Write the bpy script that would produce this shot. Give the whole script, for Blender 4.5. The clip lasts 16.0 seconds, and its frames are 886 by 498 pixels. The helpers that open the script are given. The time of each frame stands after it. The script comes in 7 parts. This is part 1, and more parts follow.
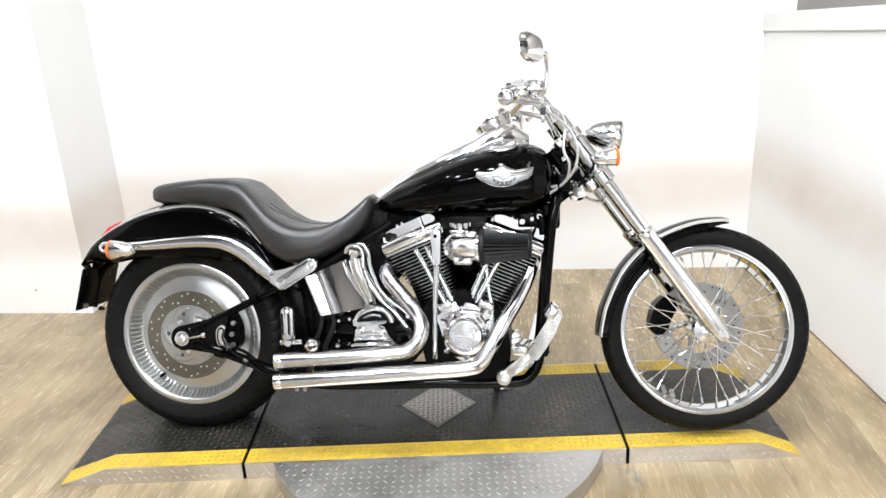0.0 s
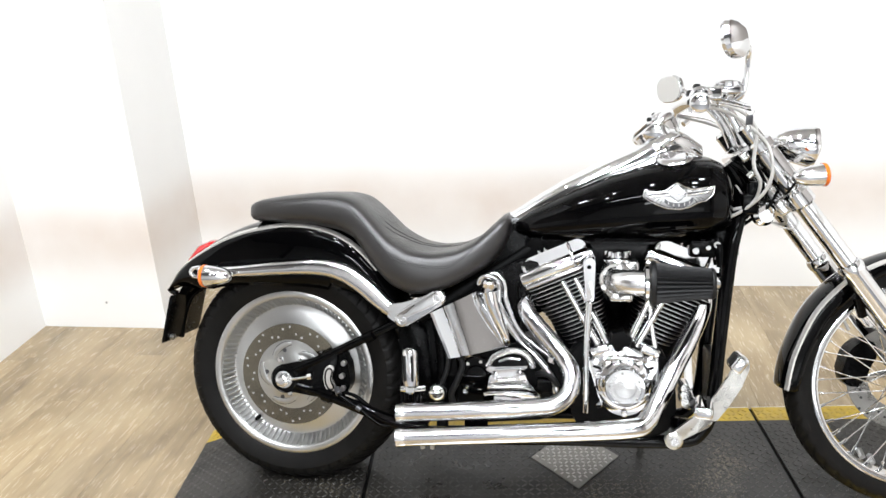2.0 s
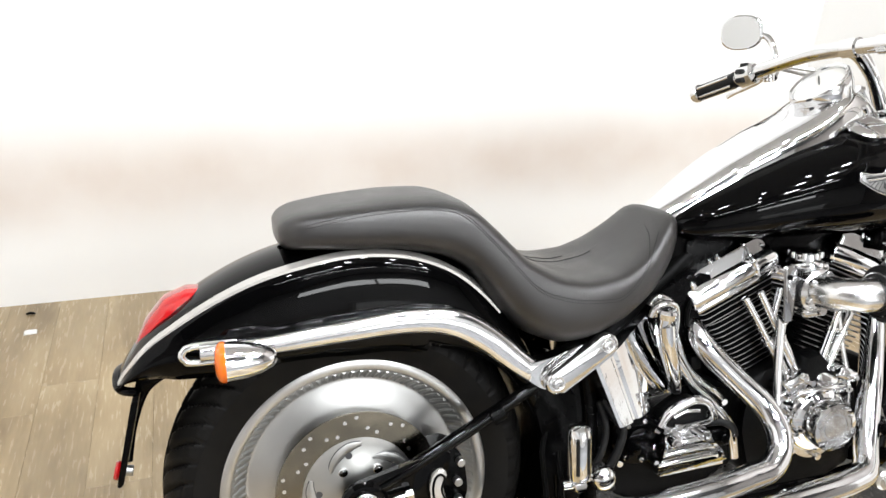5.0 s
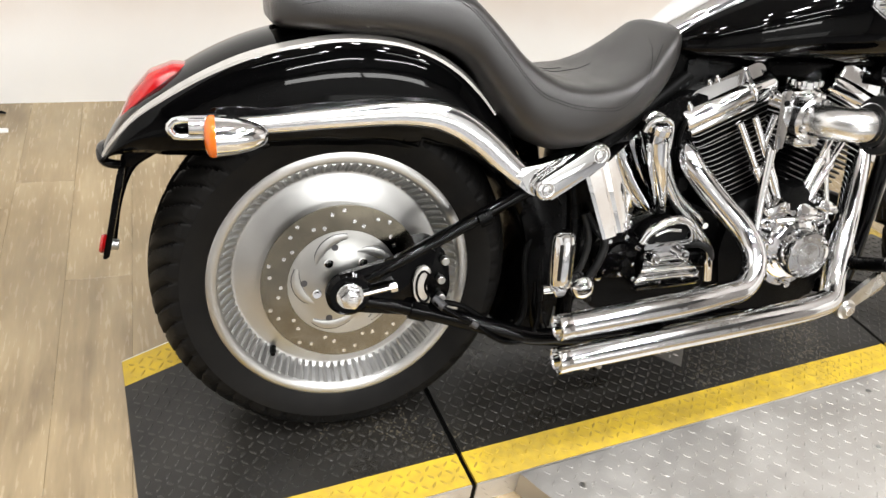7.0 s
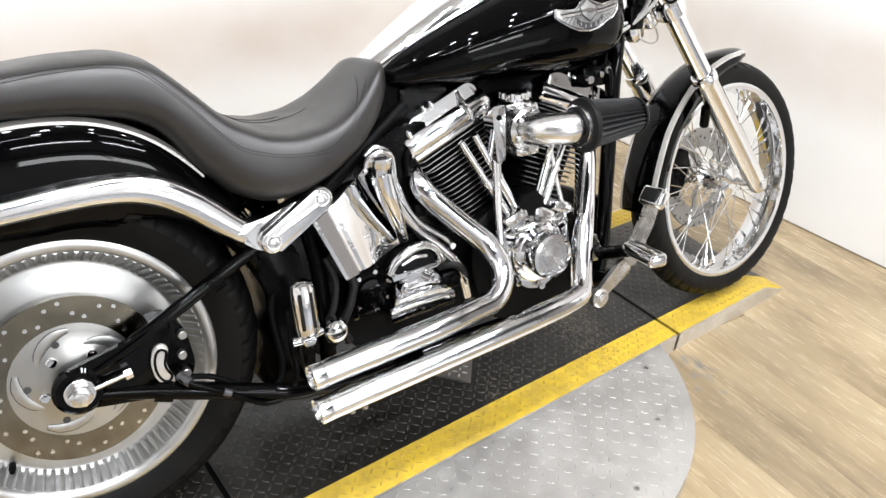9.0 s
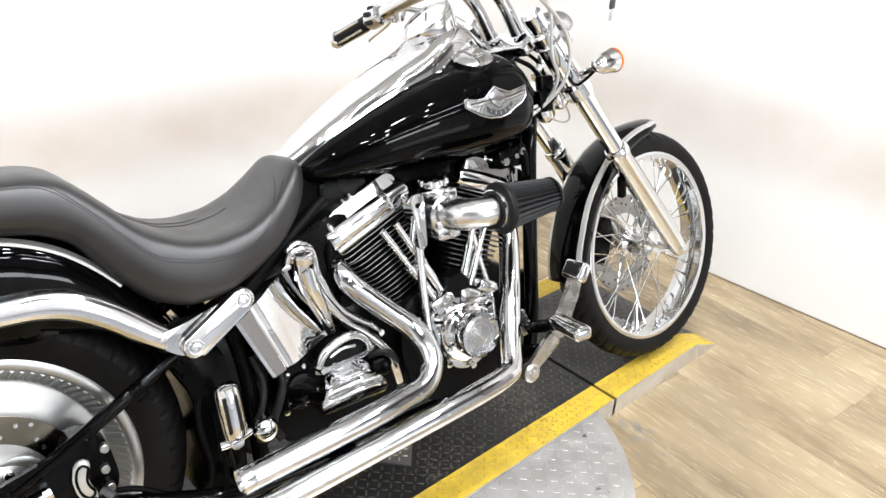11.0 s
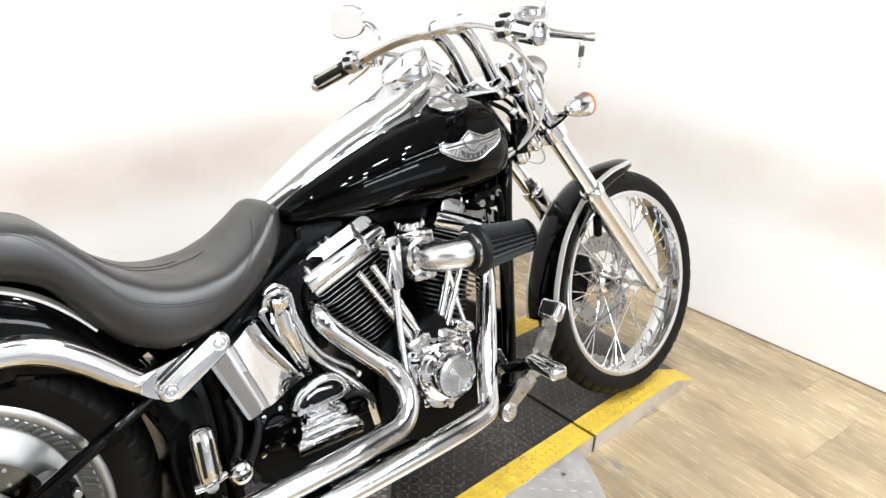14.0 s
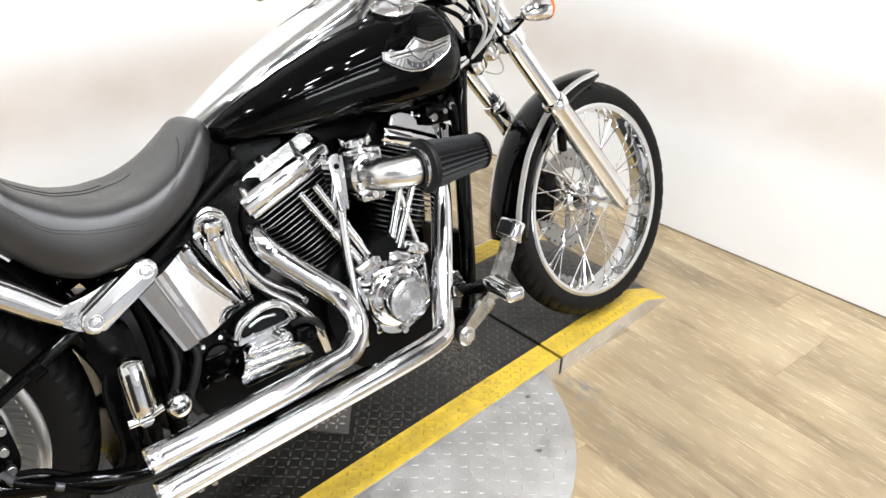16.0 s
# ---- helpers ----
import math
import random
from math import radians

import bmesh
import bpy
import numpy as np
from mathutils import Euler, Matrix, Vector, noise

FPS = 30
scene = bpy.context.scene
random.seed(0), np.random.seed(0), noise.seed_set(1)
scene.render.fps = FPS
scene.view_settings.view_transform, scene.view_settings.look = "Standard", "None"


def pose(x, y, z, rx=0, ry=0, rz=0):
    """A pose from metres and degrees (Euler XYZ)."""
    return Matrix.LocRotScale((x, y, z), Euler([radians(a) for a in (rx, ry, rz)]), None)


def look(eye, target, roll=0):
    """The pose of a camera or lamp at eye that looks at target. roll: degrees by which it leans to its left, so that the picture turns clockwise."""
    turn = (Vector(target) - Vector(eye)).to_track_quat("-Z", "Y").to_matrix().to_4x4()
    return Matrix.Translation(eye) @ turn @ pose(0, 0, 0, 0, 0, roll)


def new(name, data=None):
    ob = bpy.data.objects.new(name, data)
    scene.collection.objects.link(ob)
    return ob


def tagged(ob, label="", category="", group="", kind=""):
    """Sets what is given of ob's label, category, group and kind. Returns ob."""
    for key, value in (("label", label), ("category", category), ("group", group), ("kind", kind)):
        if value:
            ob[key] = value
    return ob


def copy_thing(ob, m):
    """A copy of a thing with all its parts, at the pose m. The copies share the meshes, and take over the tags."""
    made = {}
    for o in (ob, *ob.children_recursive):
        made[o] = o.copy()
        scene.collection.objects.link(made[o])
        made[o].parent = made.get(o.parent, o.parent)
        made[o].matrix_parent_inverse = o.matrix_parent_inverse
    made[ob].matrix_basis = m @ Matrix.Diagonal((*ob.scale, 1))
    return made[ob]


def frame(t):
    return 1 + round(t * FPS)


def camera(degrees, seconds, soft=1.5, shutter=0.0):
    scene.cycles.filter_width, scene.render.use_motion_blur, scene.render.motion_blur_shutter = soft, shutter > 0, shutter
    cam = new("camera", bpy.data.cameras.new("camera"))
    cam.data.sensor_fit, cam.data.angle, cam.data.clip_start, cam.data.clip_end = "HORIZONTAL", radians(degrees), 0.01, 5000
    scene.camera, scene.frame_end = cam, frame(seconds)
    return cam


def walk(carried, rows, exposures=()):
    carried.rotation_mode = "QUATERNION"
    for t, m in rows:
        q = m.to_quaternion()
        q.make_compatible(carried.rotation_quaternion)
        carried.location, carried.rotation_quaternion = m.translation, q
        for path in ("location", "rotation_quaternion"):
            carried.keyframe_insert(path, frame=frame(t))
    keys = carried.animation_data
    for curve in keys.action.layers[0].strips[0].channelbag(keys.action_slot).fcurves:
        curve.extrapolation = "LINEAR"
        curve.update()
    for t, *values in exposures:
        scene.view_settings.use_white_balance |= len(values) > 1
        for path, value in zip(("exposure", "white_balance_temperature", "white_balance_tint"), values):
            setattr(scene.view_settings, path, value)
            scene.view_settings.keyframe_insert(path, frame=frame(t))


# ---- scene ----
cam = camera(60.2, 16.0)
PATH = [
    (0, (0.898, -2.319, 1.405), (0.868, -0.435, 0.735), -2.8),
    (0.5, (0.855, -2.291, 1.416), (0.826, -0.396, 0.776), -3.7),
    (1, (0.824, -2.192, 1.418), (0.758, -0.314, 0.734), -2.9),
    (1.5, (0.746, -2.037, 1.412), (0.656, -0.158, 0.734), -4.9),
    (2, (0.604, -1.925, 1.401), (0.467, -0.056, 0.704), -3.3),
    (2.5, (0.367, -1.808, 1.376), (0.43, 0.071, 0.693), -5.4),
    (3, (0.195, -1.675, 1.32), (0.331, 0.206, 0.655), -4.0),
    (3.2, (0.148, -1.593, 1.289), (0.282, 0.302, 0.665), -4.3),
    (5.3, (-0.319, -1.002, 1.303), (0.455, 0.582, 0.359), 4.3),
    (5.5, (-0.308, -1.003, 1.287), (0.452, 0.551, 0.284), 4.4),
    (6, (-0.316, -1.018, 1.236), (0.411, 0.491, 0.144), 6.1),
    (6.5, (-0.332, -1.028, 1.21), (0.377, 0.443, 0.055), 7.2),
    (7, (-0.341, -1.047, 1.198), (0.42, 0.388, 0.032), 8.9),
    (7.5, (-0.321, -1.048, 1.209), (0.521, 0.317, 0.014), 8.4),
    (8, (-0.235, -1.084, 1.213), (0.723, 0.254, 0.077), 4.8),
    (8.5, (-0.167, -1.11, 1.223), (0.87, 0.199, 0.122), 4.6),
    (9, (-0.138, -1.132, 1.23), (0.95, 0.169, 0.171), 4.7),
    (9.5, (-0.118, -1.141, 1.248), (1.011, 0.142, 0.209), 3.9),
    (10, (-0.104, -1.149, 1.266), (1.061, 0.133, 0.268), 3.2),
    (12.5, (-0.076, -1.168, 1.322), (1.201, 0.109, 0.462), 3.5),
    (13, (-0.071, -1.166, 1.326), (1.216, 0.105, 0.473), 3.6),
    (13.5, (-0.077, -1.174, 1.325), (1.197, 0.119, 0.484), 3.7),
    (14, (-0.076, -1.189, 1.325), (1.186, 0.111, 0.478), 2.9),
    (14.5, (-0.06, -1.193, 1.315), (1.188, 0.082, 0.41), 2.6),
    (15, (-0.054, -1.191, 1.298), (1.199, 0.046, 0.348), 3.2),
    (15.5, (-0.046, -1.199, 1.288), (1.21, 0.008, 0.304), 3.0),
    (16, (0.04, -1.198, 1.274), (1.258, 0.02, 0.258), 2.0),
]
walk(cam, [(t, look(eye, target, roll)) for t, eye, target, roll in PATH],
     exposures=[(0, -1.05, 6480, 10), (3.2, -1.04, 6550, 10), (5.3, -1.04, 6700, 10), (6.5, -1.08, 6950, 11), (7.5, -1.10, 6900, 11), (9.0, -1.02, 6600, 11), (10.2, -0.97, 6520, 10), (14, -0.99, 6540, 10), (16, -1.04, 6540, 10)])

# ---- light ----
world = bpy.data.worlds.new("room_air")
scene.world = world
world.use_nodes = True
world.node_tree.nodes["Background"].inputs[0].default_value = (1.0, 0.96, 0.9, 1)
world.node_tree.nodes["Background"].inputs[1].default_value = 0.03


def area_lamp(name, m, sx, sy, watts, colour=(0.915, 0.952, 1.0)):
    data = bpy.data.lights.new(name, "AREA")
    data.shape, data.size, data.size_y, data.energy, data.color = "RECTANGLE", sx, sy, watts, colour
    ob = new(name, data)
    ob.matrix_world = m
    return ob


# ---- materials ----
def material(name, colour, rough=0.5, metal=0.0, coat=0.0, vary=0.0, scale=30.0, bump=0.0, bump_scale=200.0, rough_vary=0.0,
             stretch=(1, 1, 1), detail=6.0, second=None, specular=0.5):
    """A surface whose colour, gloss and relief vary at two scales."""
    m = bpy.data.materials.new(name)
    m.use_nodes = True
    nt = m.node_tree
    n, link = nt.nodes, nt.links.new
    b = n["Principled BSDF"]
    b.inputs["Base Color"].default_value = (*colour, 1)
    b.inputs["Roughness"].default_value = rough
    b.inputs["Metallic"].default_value = metal
    b.inputs["Coat Weight"].default_value = coat
    b.inputs["Coat Roughness"].default_value = 0.03
    b.inputs["Specular IOR Level"].default_value = specular
    tc = n.new("ShaderNodeTexCoord")
    mp = n.new("ShaderNodeMapping")
    mp.inputs["Scale"].default_value = stretch
    link(tc.outputs["Object"], mp.inputs["Vector"])
    if vary or rough_vary:
        t1, t2 = n.new("ShaderNodeTexNoise"), n.new("ShaderNodeTexNoise")
        t1.inputs["Scale"].default_value, t2.inputs["Scale"].default_value = scale, scale / 7
        t1.inputs["Detail"].default_value = detail
        link(mp.outputs[0], t1.inputs["Vector"])
        link(mp.outputs[0], t2.inputs["Vector"])
        mx = n.new("ShaderNodeMix")
        mx.inputs[0].default_value = 0.5
        link(t1.outputs[0], mx.inputs[2])
        link(t2.outputs[0], mx.inputs[3])
        if vary:
            ramp = n.new("ShaderNodeValToRGB")
            other = second or tuple(c * (1 - vary) for c in colour)
            ramp.color_ramp.elements[0].position, ramp.color_ramp.elements[1].position = 0.36, 0.62
            ramp.color_ramp.elements[0].color, ramp.color_ramp.elements[1].color = (*other, 1), (*colour, 1)
            link(mx.outputs[0], ramp.inputs[0])
            link(ramp.outputs[0], b.inputs["Base Color"])
        if rough_vary:
            r = n.new("ShaderNodeMapRange")
            r.inputs["From Min"].default_value, r.inputs["From Max"].default_value = 0.35, 0.65
            r.inputs["To Min"].default_value, r.inputs["To Max"].default_value = max(rough - rough_vary, 0.01), rough + rough_vary
            link(mx.outputs[0], r.inputs[0])
            link(r.outputs[0], b.inputs["Roughness"])
    if bump:
        t3 = n.new("ShaderNodeTexNoise")
        t3.inputs["Scale"].default_value = bump_scale
        t3.inputs["Detail"].default_value = 3
        link(mp.outputs[0], t3.inputs["Vector"])
        bp = n.new("ShaderNodeBump")
        bp.inputs["Strength"].default_value = bump
        bp.inputs["Distance"].default_value = 0.002
        link(t3.outputs[0], bp.inputs["Height"])
        link(bp.outputs[0], b.inputs["Normal"])
    return m


def wood_material():
    """Printed vinyl plank: pale oak grain along each plank, another tone for each."""
    m = bpy.data.materials.new("oak_vinyl")
    m.use_nodes = True
    nt = m.node_tree
    n, link = nt.nodes, nt.links.new
    b = n["Principled BSDF"]
    b.inputs["Specular IOR Level"].default_value = 0.7
    tc, info = n.new("ShaderNodeTexCoord"), n.new("ShaderNodeObjectInfo")
    off = n.new("ShaderNodeVectorMath")
    off.operation = "MULTIPLY_ADD"
    off.inputs[1].default_value = (37, 91, 13)
    mp = n.new("ShaderNodeMapping")
    mp.inputs["Scale"].default_value = (9, 1.1, 1)
    link(info.outputs["Random"], off.inputs[0])
    link(tc.outputs["Object"], off.inputs[2])
    link(off.outputs[0], mp.inputs["Vector"])
    big, fine, blot = n.new("ShaderNodeTexNoise"), n.new("ShaderNodeTexNoise"), n.new("ShaderNodeTexNoise")
    big.inputs["Scale"].default_value, big.inputs["Detail"].default_value, big.inputs["Distortion"].default_value = 1.6, 5, 0.7
    fine.inputs["Scale"].default_value, fine.inputs["Detail"].default_value = 14, 4
    blot.inputs["Scale"].default_value, blot.inputs["Detail"].default_value, blot.inputs["Distortion"].default_value = 2.4, 3, 0.6
    link(mp.outputs[0], big.inputs["Vector"])
    link(mp.outputs[0], fine.inputs["Vector"])
    link(off.outputs[0], blot.inputs["Vector"])
    ramp = n.new("ShaderNodeValToRGB")
    e = ramp.color_ramp.elements
    e[0].position, e[0].color = 0.30, (0.150, 0.107, 0.060, 1)
    e[1].position, e[1].color = 0.68, (0.45, 0.358, 0.222, 1)
    mid = ramp.color_ramp.elements.new(0.5)
    mid.color = (0.312, 0.234, 0.134, 1)
    mix = n.new("ShaderNodeMix")
    mix.inputs[0].default_value = 0.3
    link(big.outputs[0], mix.inputs[2])
    link(fine.outputs[0], mix.inputs[3])
    mix2 = n.new("ShaderNodeMix")
    mix2.inputs[0].default_value = 0.36
    link(mix.outputs[0], mix2.inputs[2])
    link(blot.outputs[0], mix2.inputs[3])
    link(mix2.outputs[0], ramp.inputs[0])
    tone = n.new("ShaderNodeMapRange")
    tone.inputs["To Min"].default_value, tone.inputs["To Max"].default_value = 0.88, 1.09
    link(info.outputs["Random"], tone.inputs[0])
    mul = n.new("ShaderNodeVectorMath")
    mul.operation = "SCALE"
    link(ramp.outputs[0], mul.inputs[0])
    link(tone.outputs[0], mul.inputs["Scale"])
    # grey scuffs beside the round plate, and faint dirt all over
    geo = n.new("ShaderNodeNewGeometry")
    scuff, dist, near, dirt = n.new("ShaderNodeTexNoise"), n.new("ShaderNodeVectorMath"), n.new("ShaderNodeMapRange"), n.new("ShaderNodeTexNoise")
    dist.operation = "DISTANCE"
    dist.inputs[1].default_value = (1.40, -0.36, -0.058)
    link(geo.outputs["Position"], dist.inputs[0])
    link(geo.outputs["Position"], scuff.inputs["Vector"])
    link(geo.outputs["Position"], dirt.inputs["Vector"])
    scuff.inputs["Scale"].default_value, scuff.inputs["Detail"].default_value, scuff.inputs["Roughness"].default_value = 16, 6, 0.7
    dirt.inputs["Scale"].default_value, dirt.inputs["Detail"].default_value = 2.2, 5
    near.inputs["From Min"].default_value, near.inputs["From Max"].default_value = 0.24, 0.03
    near.inputs["To Min"].default_value, near.inputs["To Max"].default_value = -0.34, -0.06
    link(dist.outputs["Value"], near.inputs[0])
    add = n.new("ShaderNodeMath")
    link(scuff.outputs[0], add.inputs[0])
    link(near.outputs[0], add.inputs[1])
    step = n.new("ShaderNodeMapRange")
    step.inputs["From Min"].default_value, step.inputs["From Max"].default_value, step.inputs["To Max"].default_value = 0.44, 0.54, 0.75
    link(add.outputs[0], step.inputs[0])
    marked = n.new("ShaderNodeMix")
    marked.data_type = "RGBA"
    marked.inputs[7].default_value = (0.16, 0.155, 0.15, 1)
    link(step.outputs[0], marked.inputs[0])
    link(mul.outputs[0], marked.inputs[6])
    soil = n.new("ShaderNodeMapRange")
    soil.inputs["From Min"].default_value, soil.inputs["From Max"].default_value = 0.35, 0.65
    soil.inputs["To Min"].default_value, soil.inputs["To Max"].default_value = 0.82, 1.10
    link(dirt.outputs[0], soil.inputs[0])
    soiled = n.new("ShaderNodeVectorMath")
    soiled.operation = "SCALE"
    link(marked.outputs[2], soiled.inputs[0])
    link(soil.outputs[0], soiled.inputs["Scale"])
    link(soiled.outputs[0], b.inputs["Base Color"])
    rr = n.new("ShaderNodeMapRange")
    rr.inputs["To Min"].default_value, rr.inputs["To Max"].default_value = 0.17, 0.34
    link(fine.outputs[0], rr.inputs[0])
    link(rr.outputs[0], b.inputs["Roughness"])
    bp = n.new("ShaderNodeBump")
    bp.inputs["Strength"].default_value, bp.inputs["Distance"].default_value = 0.15, 0.001
    link(fine.outputs[0], bp.inputs["Height"])
    link(bp.outputs[0], b.inputs["Normal"])
    return m


def lens_material(name, colour, rough=0.08):
    m = bpy.data.materials.new(name)
    m.use_nodes = True
    b = m.node_tree.nodes["Principled BSDF"]
    b.inputs["Base Color"].default_value = (*colour, 1)
    b.inputs["Roughness"].default_value = rough
    b.inputs["Transmission Weight"].default_value = 0.2
    b.inputs["IOR"].default_value = 1.49
    b.inputs["Coat Weight"].default_value = 0.6
    return m


TAUPE = material("taupe_wall_paint", (0.27, 0.245, 0.225), 0.6, vary=0.1, scale=3)
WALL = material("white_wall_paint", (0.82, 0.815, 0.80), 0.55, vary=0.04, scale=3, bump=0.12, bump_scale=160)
WALL_SHADE_BAND = material("white_wall_paint_shade_band", (0.82, 0.815, 0.80), 0.55, vary=0.04, scale=3, bump=0.12, bump_scale=160)
CEILING = material("ceiling_paint", (0.64, 0.635, 0.625), 0.8, vary=0.1, scale=4)
TRIM = material("white_trim_paint", (0.78, 0.77, 0.75), 0.4, vary=0.04, scale=6, bump=0.05)
WOOD = wood_material()
GROUT = material("plank_joint", (0.16, 0.115, 0.07), 0.7, vary=0.3)
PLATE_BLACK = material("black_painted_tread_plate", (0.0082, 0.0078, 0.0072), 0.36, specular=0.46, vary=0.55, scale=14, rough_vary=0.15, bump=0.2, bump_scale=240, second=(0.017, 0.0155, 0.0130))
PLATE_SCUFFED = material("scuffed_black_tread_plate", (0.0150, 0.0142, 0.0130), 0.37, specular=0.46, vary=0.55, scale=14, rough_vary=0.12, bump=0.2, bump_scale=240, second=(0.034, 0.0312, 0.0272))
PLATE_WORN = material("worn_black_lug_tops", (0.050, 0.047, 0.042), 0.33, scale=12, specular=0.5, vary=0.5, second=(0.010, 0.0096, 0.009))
YELLOW_WORN = material("dirty_yellow_lug_tops", (0.52, 0.355, 0.035), 0.42, specular=0.4, vary=0.5, scale=30, second=(0.30, 0.21, 0.04))
PLATE_YELLOW = material("yellow_painted_tread_plate", (0.58, 0.395, 0.032), 0.42, specular=0.35, vary=0.3, scale=45, rough_vary=0.12, bump=0.15, second=(0.40, 0.28, 0.05))
PLATE_ALU = material("bare_aluminium_tread_plate", (0.58, 0.563, 0.54), 0.50, metal=1.0, vary=0.12, scale=16, rough_vary=0.08, bump=0.1)
PLATE_DULL = material("dull_worn_metal_plate", (0.30, 0.29, 0.275), 0.5, metal=1.0, vary=0.3, scale=20, rough_vary=0.1, bump=0.1)
CHEEK = material("bare_aluminium_edge", (0.80, 0.79, 0.77), 0.46, metal=1.0, vary=0.15, scale=12, rough_vary=0.08)
CHROME = material("chrome", (0.81, 0.815, 0.825), 0.045, metal=1.0, rough_vary=0.02, scale=20, bump=0.13, bump_scale=38)
PIPE = material("chromed_exhaust_pipe", (0.72, 0.725, 0.74), 0.07, metal=1.0, vary=0.06, scale=14, rough_vary=0.05, bump=0.30, bump_scale=26)
MIRROR = material("silvered_glass", (0.72, 0.72, 0.71), 0.015, metal=1.0, rough_vary=0.008, scale=8)
CHROME_WORN = material("polished_aluminium", (0.82, 0.82, 0.82), 0.20, metal=1.0, vary=0.12, scale=40, rough_vary=0.06)
RIM_CHROME = material("rim_chrome", (0.70, 0.705, 0.715), 0.06, metal=1.0, scale=20, rough_vary=0.03)
POINTS_FACE = material("brushed_cover_face", (0.72, 0.72, 0.72), 0.22, metal=1.0, vary=0.1, scale=20)
CHROME_WAVY = material("wavy_pressed_chrome", (0.80, 0.805, 0.815), 0.09, metal=1.0, scale=20, rough_vary=0.03, bump=0.35, bump_scale=16)
FORGED = material("dull_forged_alloy", (0.66, 0.645, 0.61), 0.30, metal=1.0, vary=0.35, scale=45, rough_vary=0.08, bump=0.25, bump_scale=60)
THREAD = material("seam_thread", (0.0035, 0.0032, 0.0031), 0.5, specular=0.35, vary=0.3, scale=200)
SHOP_CEILING = material("dark_unlit_ceiling", (0.13, 0.13, 0.132), 0.8, vary=0.15, scale=4)
SHOP_FLOOR = material("grey_unseen_floor", (0.20, 0.20, 0.205), 0.45, vary=0.2, scale=6, rough_vary=0.1)
CAST = material("cast_aluminium", (0.52, 0.52, 0.51), 0.36, metal=1.0, vary=0.2, scale=60, rough_vary=0.1, bump=0.15)
WHEEL_ALU = material("machined_wheel_aluminium", (0.57, 0.57, 0.562), 0.35, metal=1.0, vary=0.14, scale=12, rough_vary=0.07)
DISC_STEEL = material("brake_disc_steel", (0.26, 0.235, 0.185), 0.20, metal=1.0, vary=0.25, scale=25, rough_vary=0.08)
DISC_GREY = material("grey_brake_disc_steel", (0.36, 0.355, 0.34), 0.30, metal=1.0, vary=0.2, scale=25, rough_vary=0.06)
DISC_CARRIER = material("disc_carrier_steel", (0.52, 0.52, 0.505), 0.37, metal=1.0, vary=0.12, scale=25, rough_vary=0.06)
PAINT = material("gloss_black_paint", (0.0008, 0.0008, 0.0009), 0.03, vary=0.2, scale=15, specular=0.13)
SATIN = material("satin_black_metal", (0.0012, 0.0012, 0.0013), 0.24, specular=0.07, vary=0.4, scale=30, rough_vary=0.08, bump=0.08)
FIN_BLACK = material("wrinkle_black_engine_paint", (0.0022, 0.0022, 0.0023), 0.42, specular=0.08, vary=0.3, scale=80, bump=0.3, bump_scale=500)
FIN_EDGE = material("machined_fin_edge", (0.50, 0.50, 0.50), 0.28, metal=1.0, vary=0.15, scale=60)
VINYL = material("black_seat_vinyl", (0.0120, 0.0106, 0.0102), 0.37, specular=0.72, vary=0.25, scale=14, rough_vary=0.09, bump=0.25, bump_scale=900)
RUBBER = material("tyre_rubber", (0.0042, 0.0040, 0.0039), 0.5, specular=0.11, vary=0.35, scale=30, rough_vary=0.08, bump=0.15, bump_scale=300, second=(0.0068, 0.0063, 0.0058))
GRIP = material("grip_rubber", (0.006, 0.006, 0.006), 0.5, specular=0.25, vary=0.3, scale=60, bump=0.2)
STRIPE = material("silver_stripe_paint", (0.55, 0.53, 0.50), 0.25, metal=0.6, coat=0.8, vary=0.1)
FILTER = material("filter_gauze", (0.030, 0.030, 0.031), 0.5, vary=0.4, scale=120, bump=0.5, bump_scale=900)
AMBER = lens_material("amber_lens", (0.85, 0.17, 0.012))
RED = lens_material("red_lens", (0.46, 0.004, 0.006), 0.14)
CLEAR = lens_material("clear_lens", (0.9, 0.9, 0.9))
CABLE = material("clear_coated_braided_cable", (0.62, 0.61, 0.59), 0.3, metal=0.5, vary=0.2, scale=200)
DARK = material("black_rubber_hose", (0.0014, 0.0014, 0.0014), 0.45, specular=0.06, vary=0.3, scale=40)
BADGE_GREY = material("badge_recess", (0.10, 0.10, 0.105), 0.4, metal=0.7, vary=0.3, scale=90)
BADGE_SILVER = material("badge_satin_silver", (0.46, 0.46, 0.455), 0.30, metal=1.0, vary=0.35, scale=160, bump=0.35, bump_scale=260)
BADGE_DARK = material("badge_dark_enamel", (0.02, 0.02, 0.022), 0.3, vary=0.2, scale=40)
DIAL = material("dial_face", (0.55, 0.54, 0.51), 0.35, vary=0.05, scale=30)
SCREW = material("zinc_screw", (0.45, 0.45, 0.44), 0.3, metal=1.0, vary=0.2, scale=80)




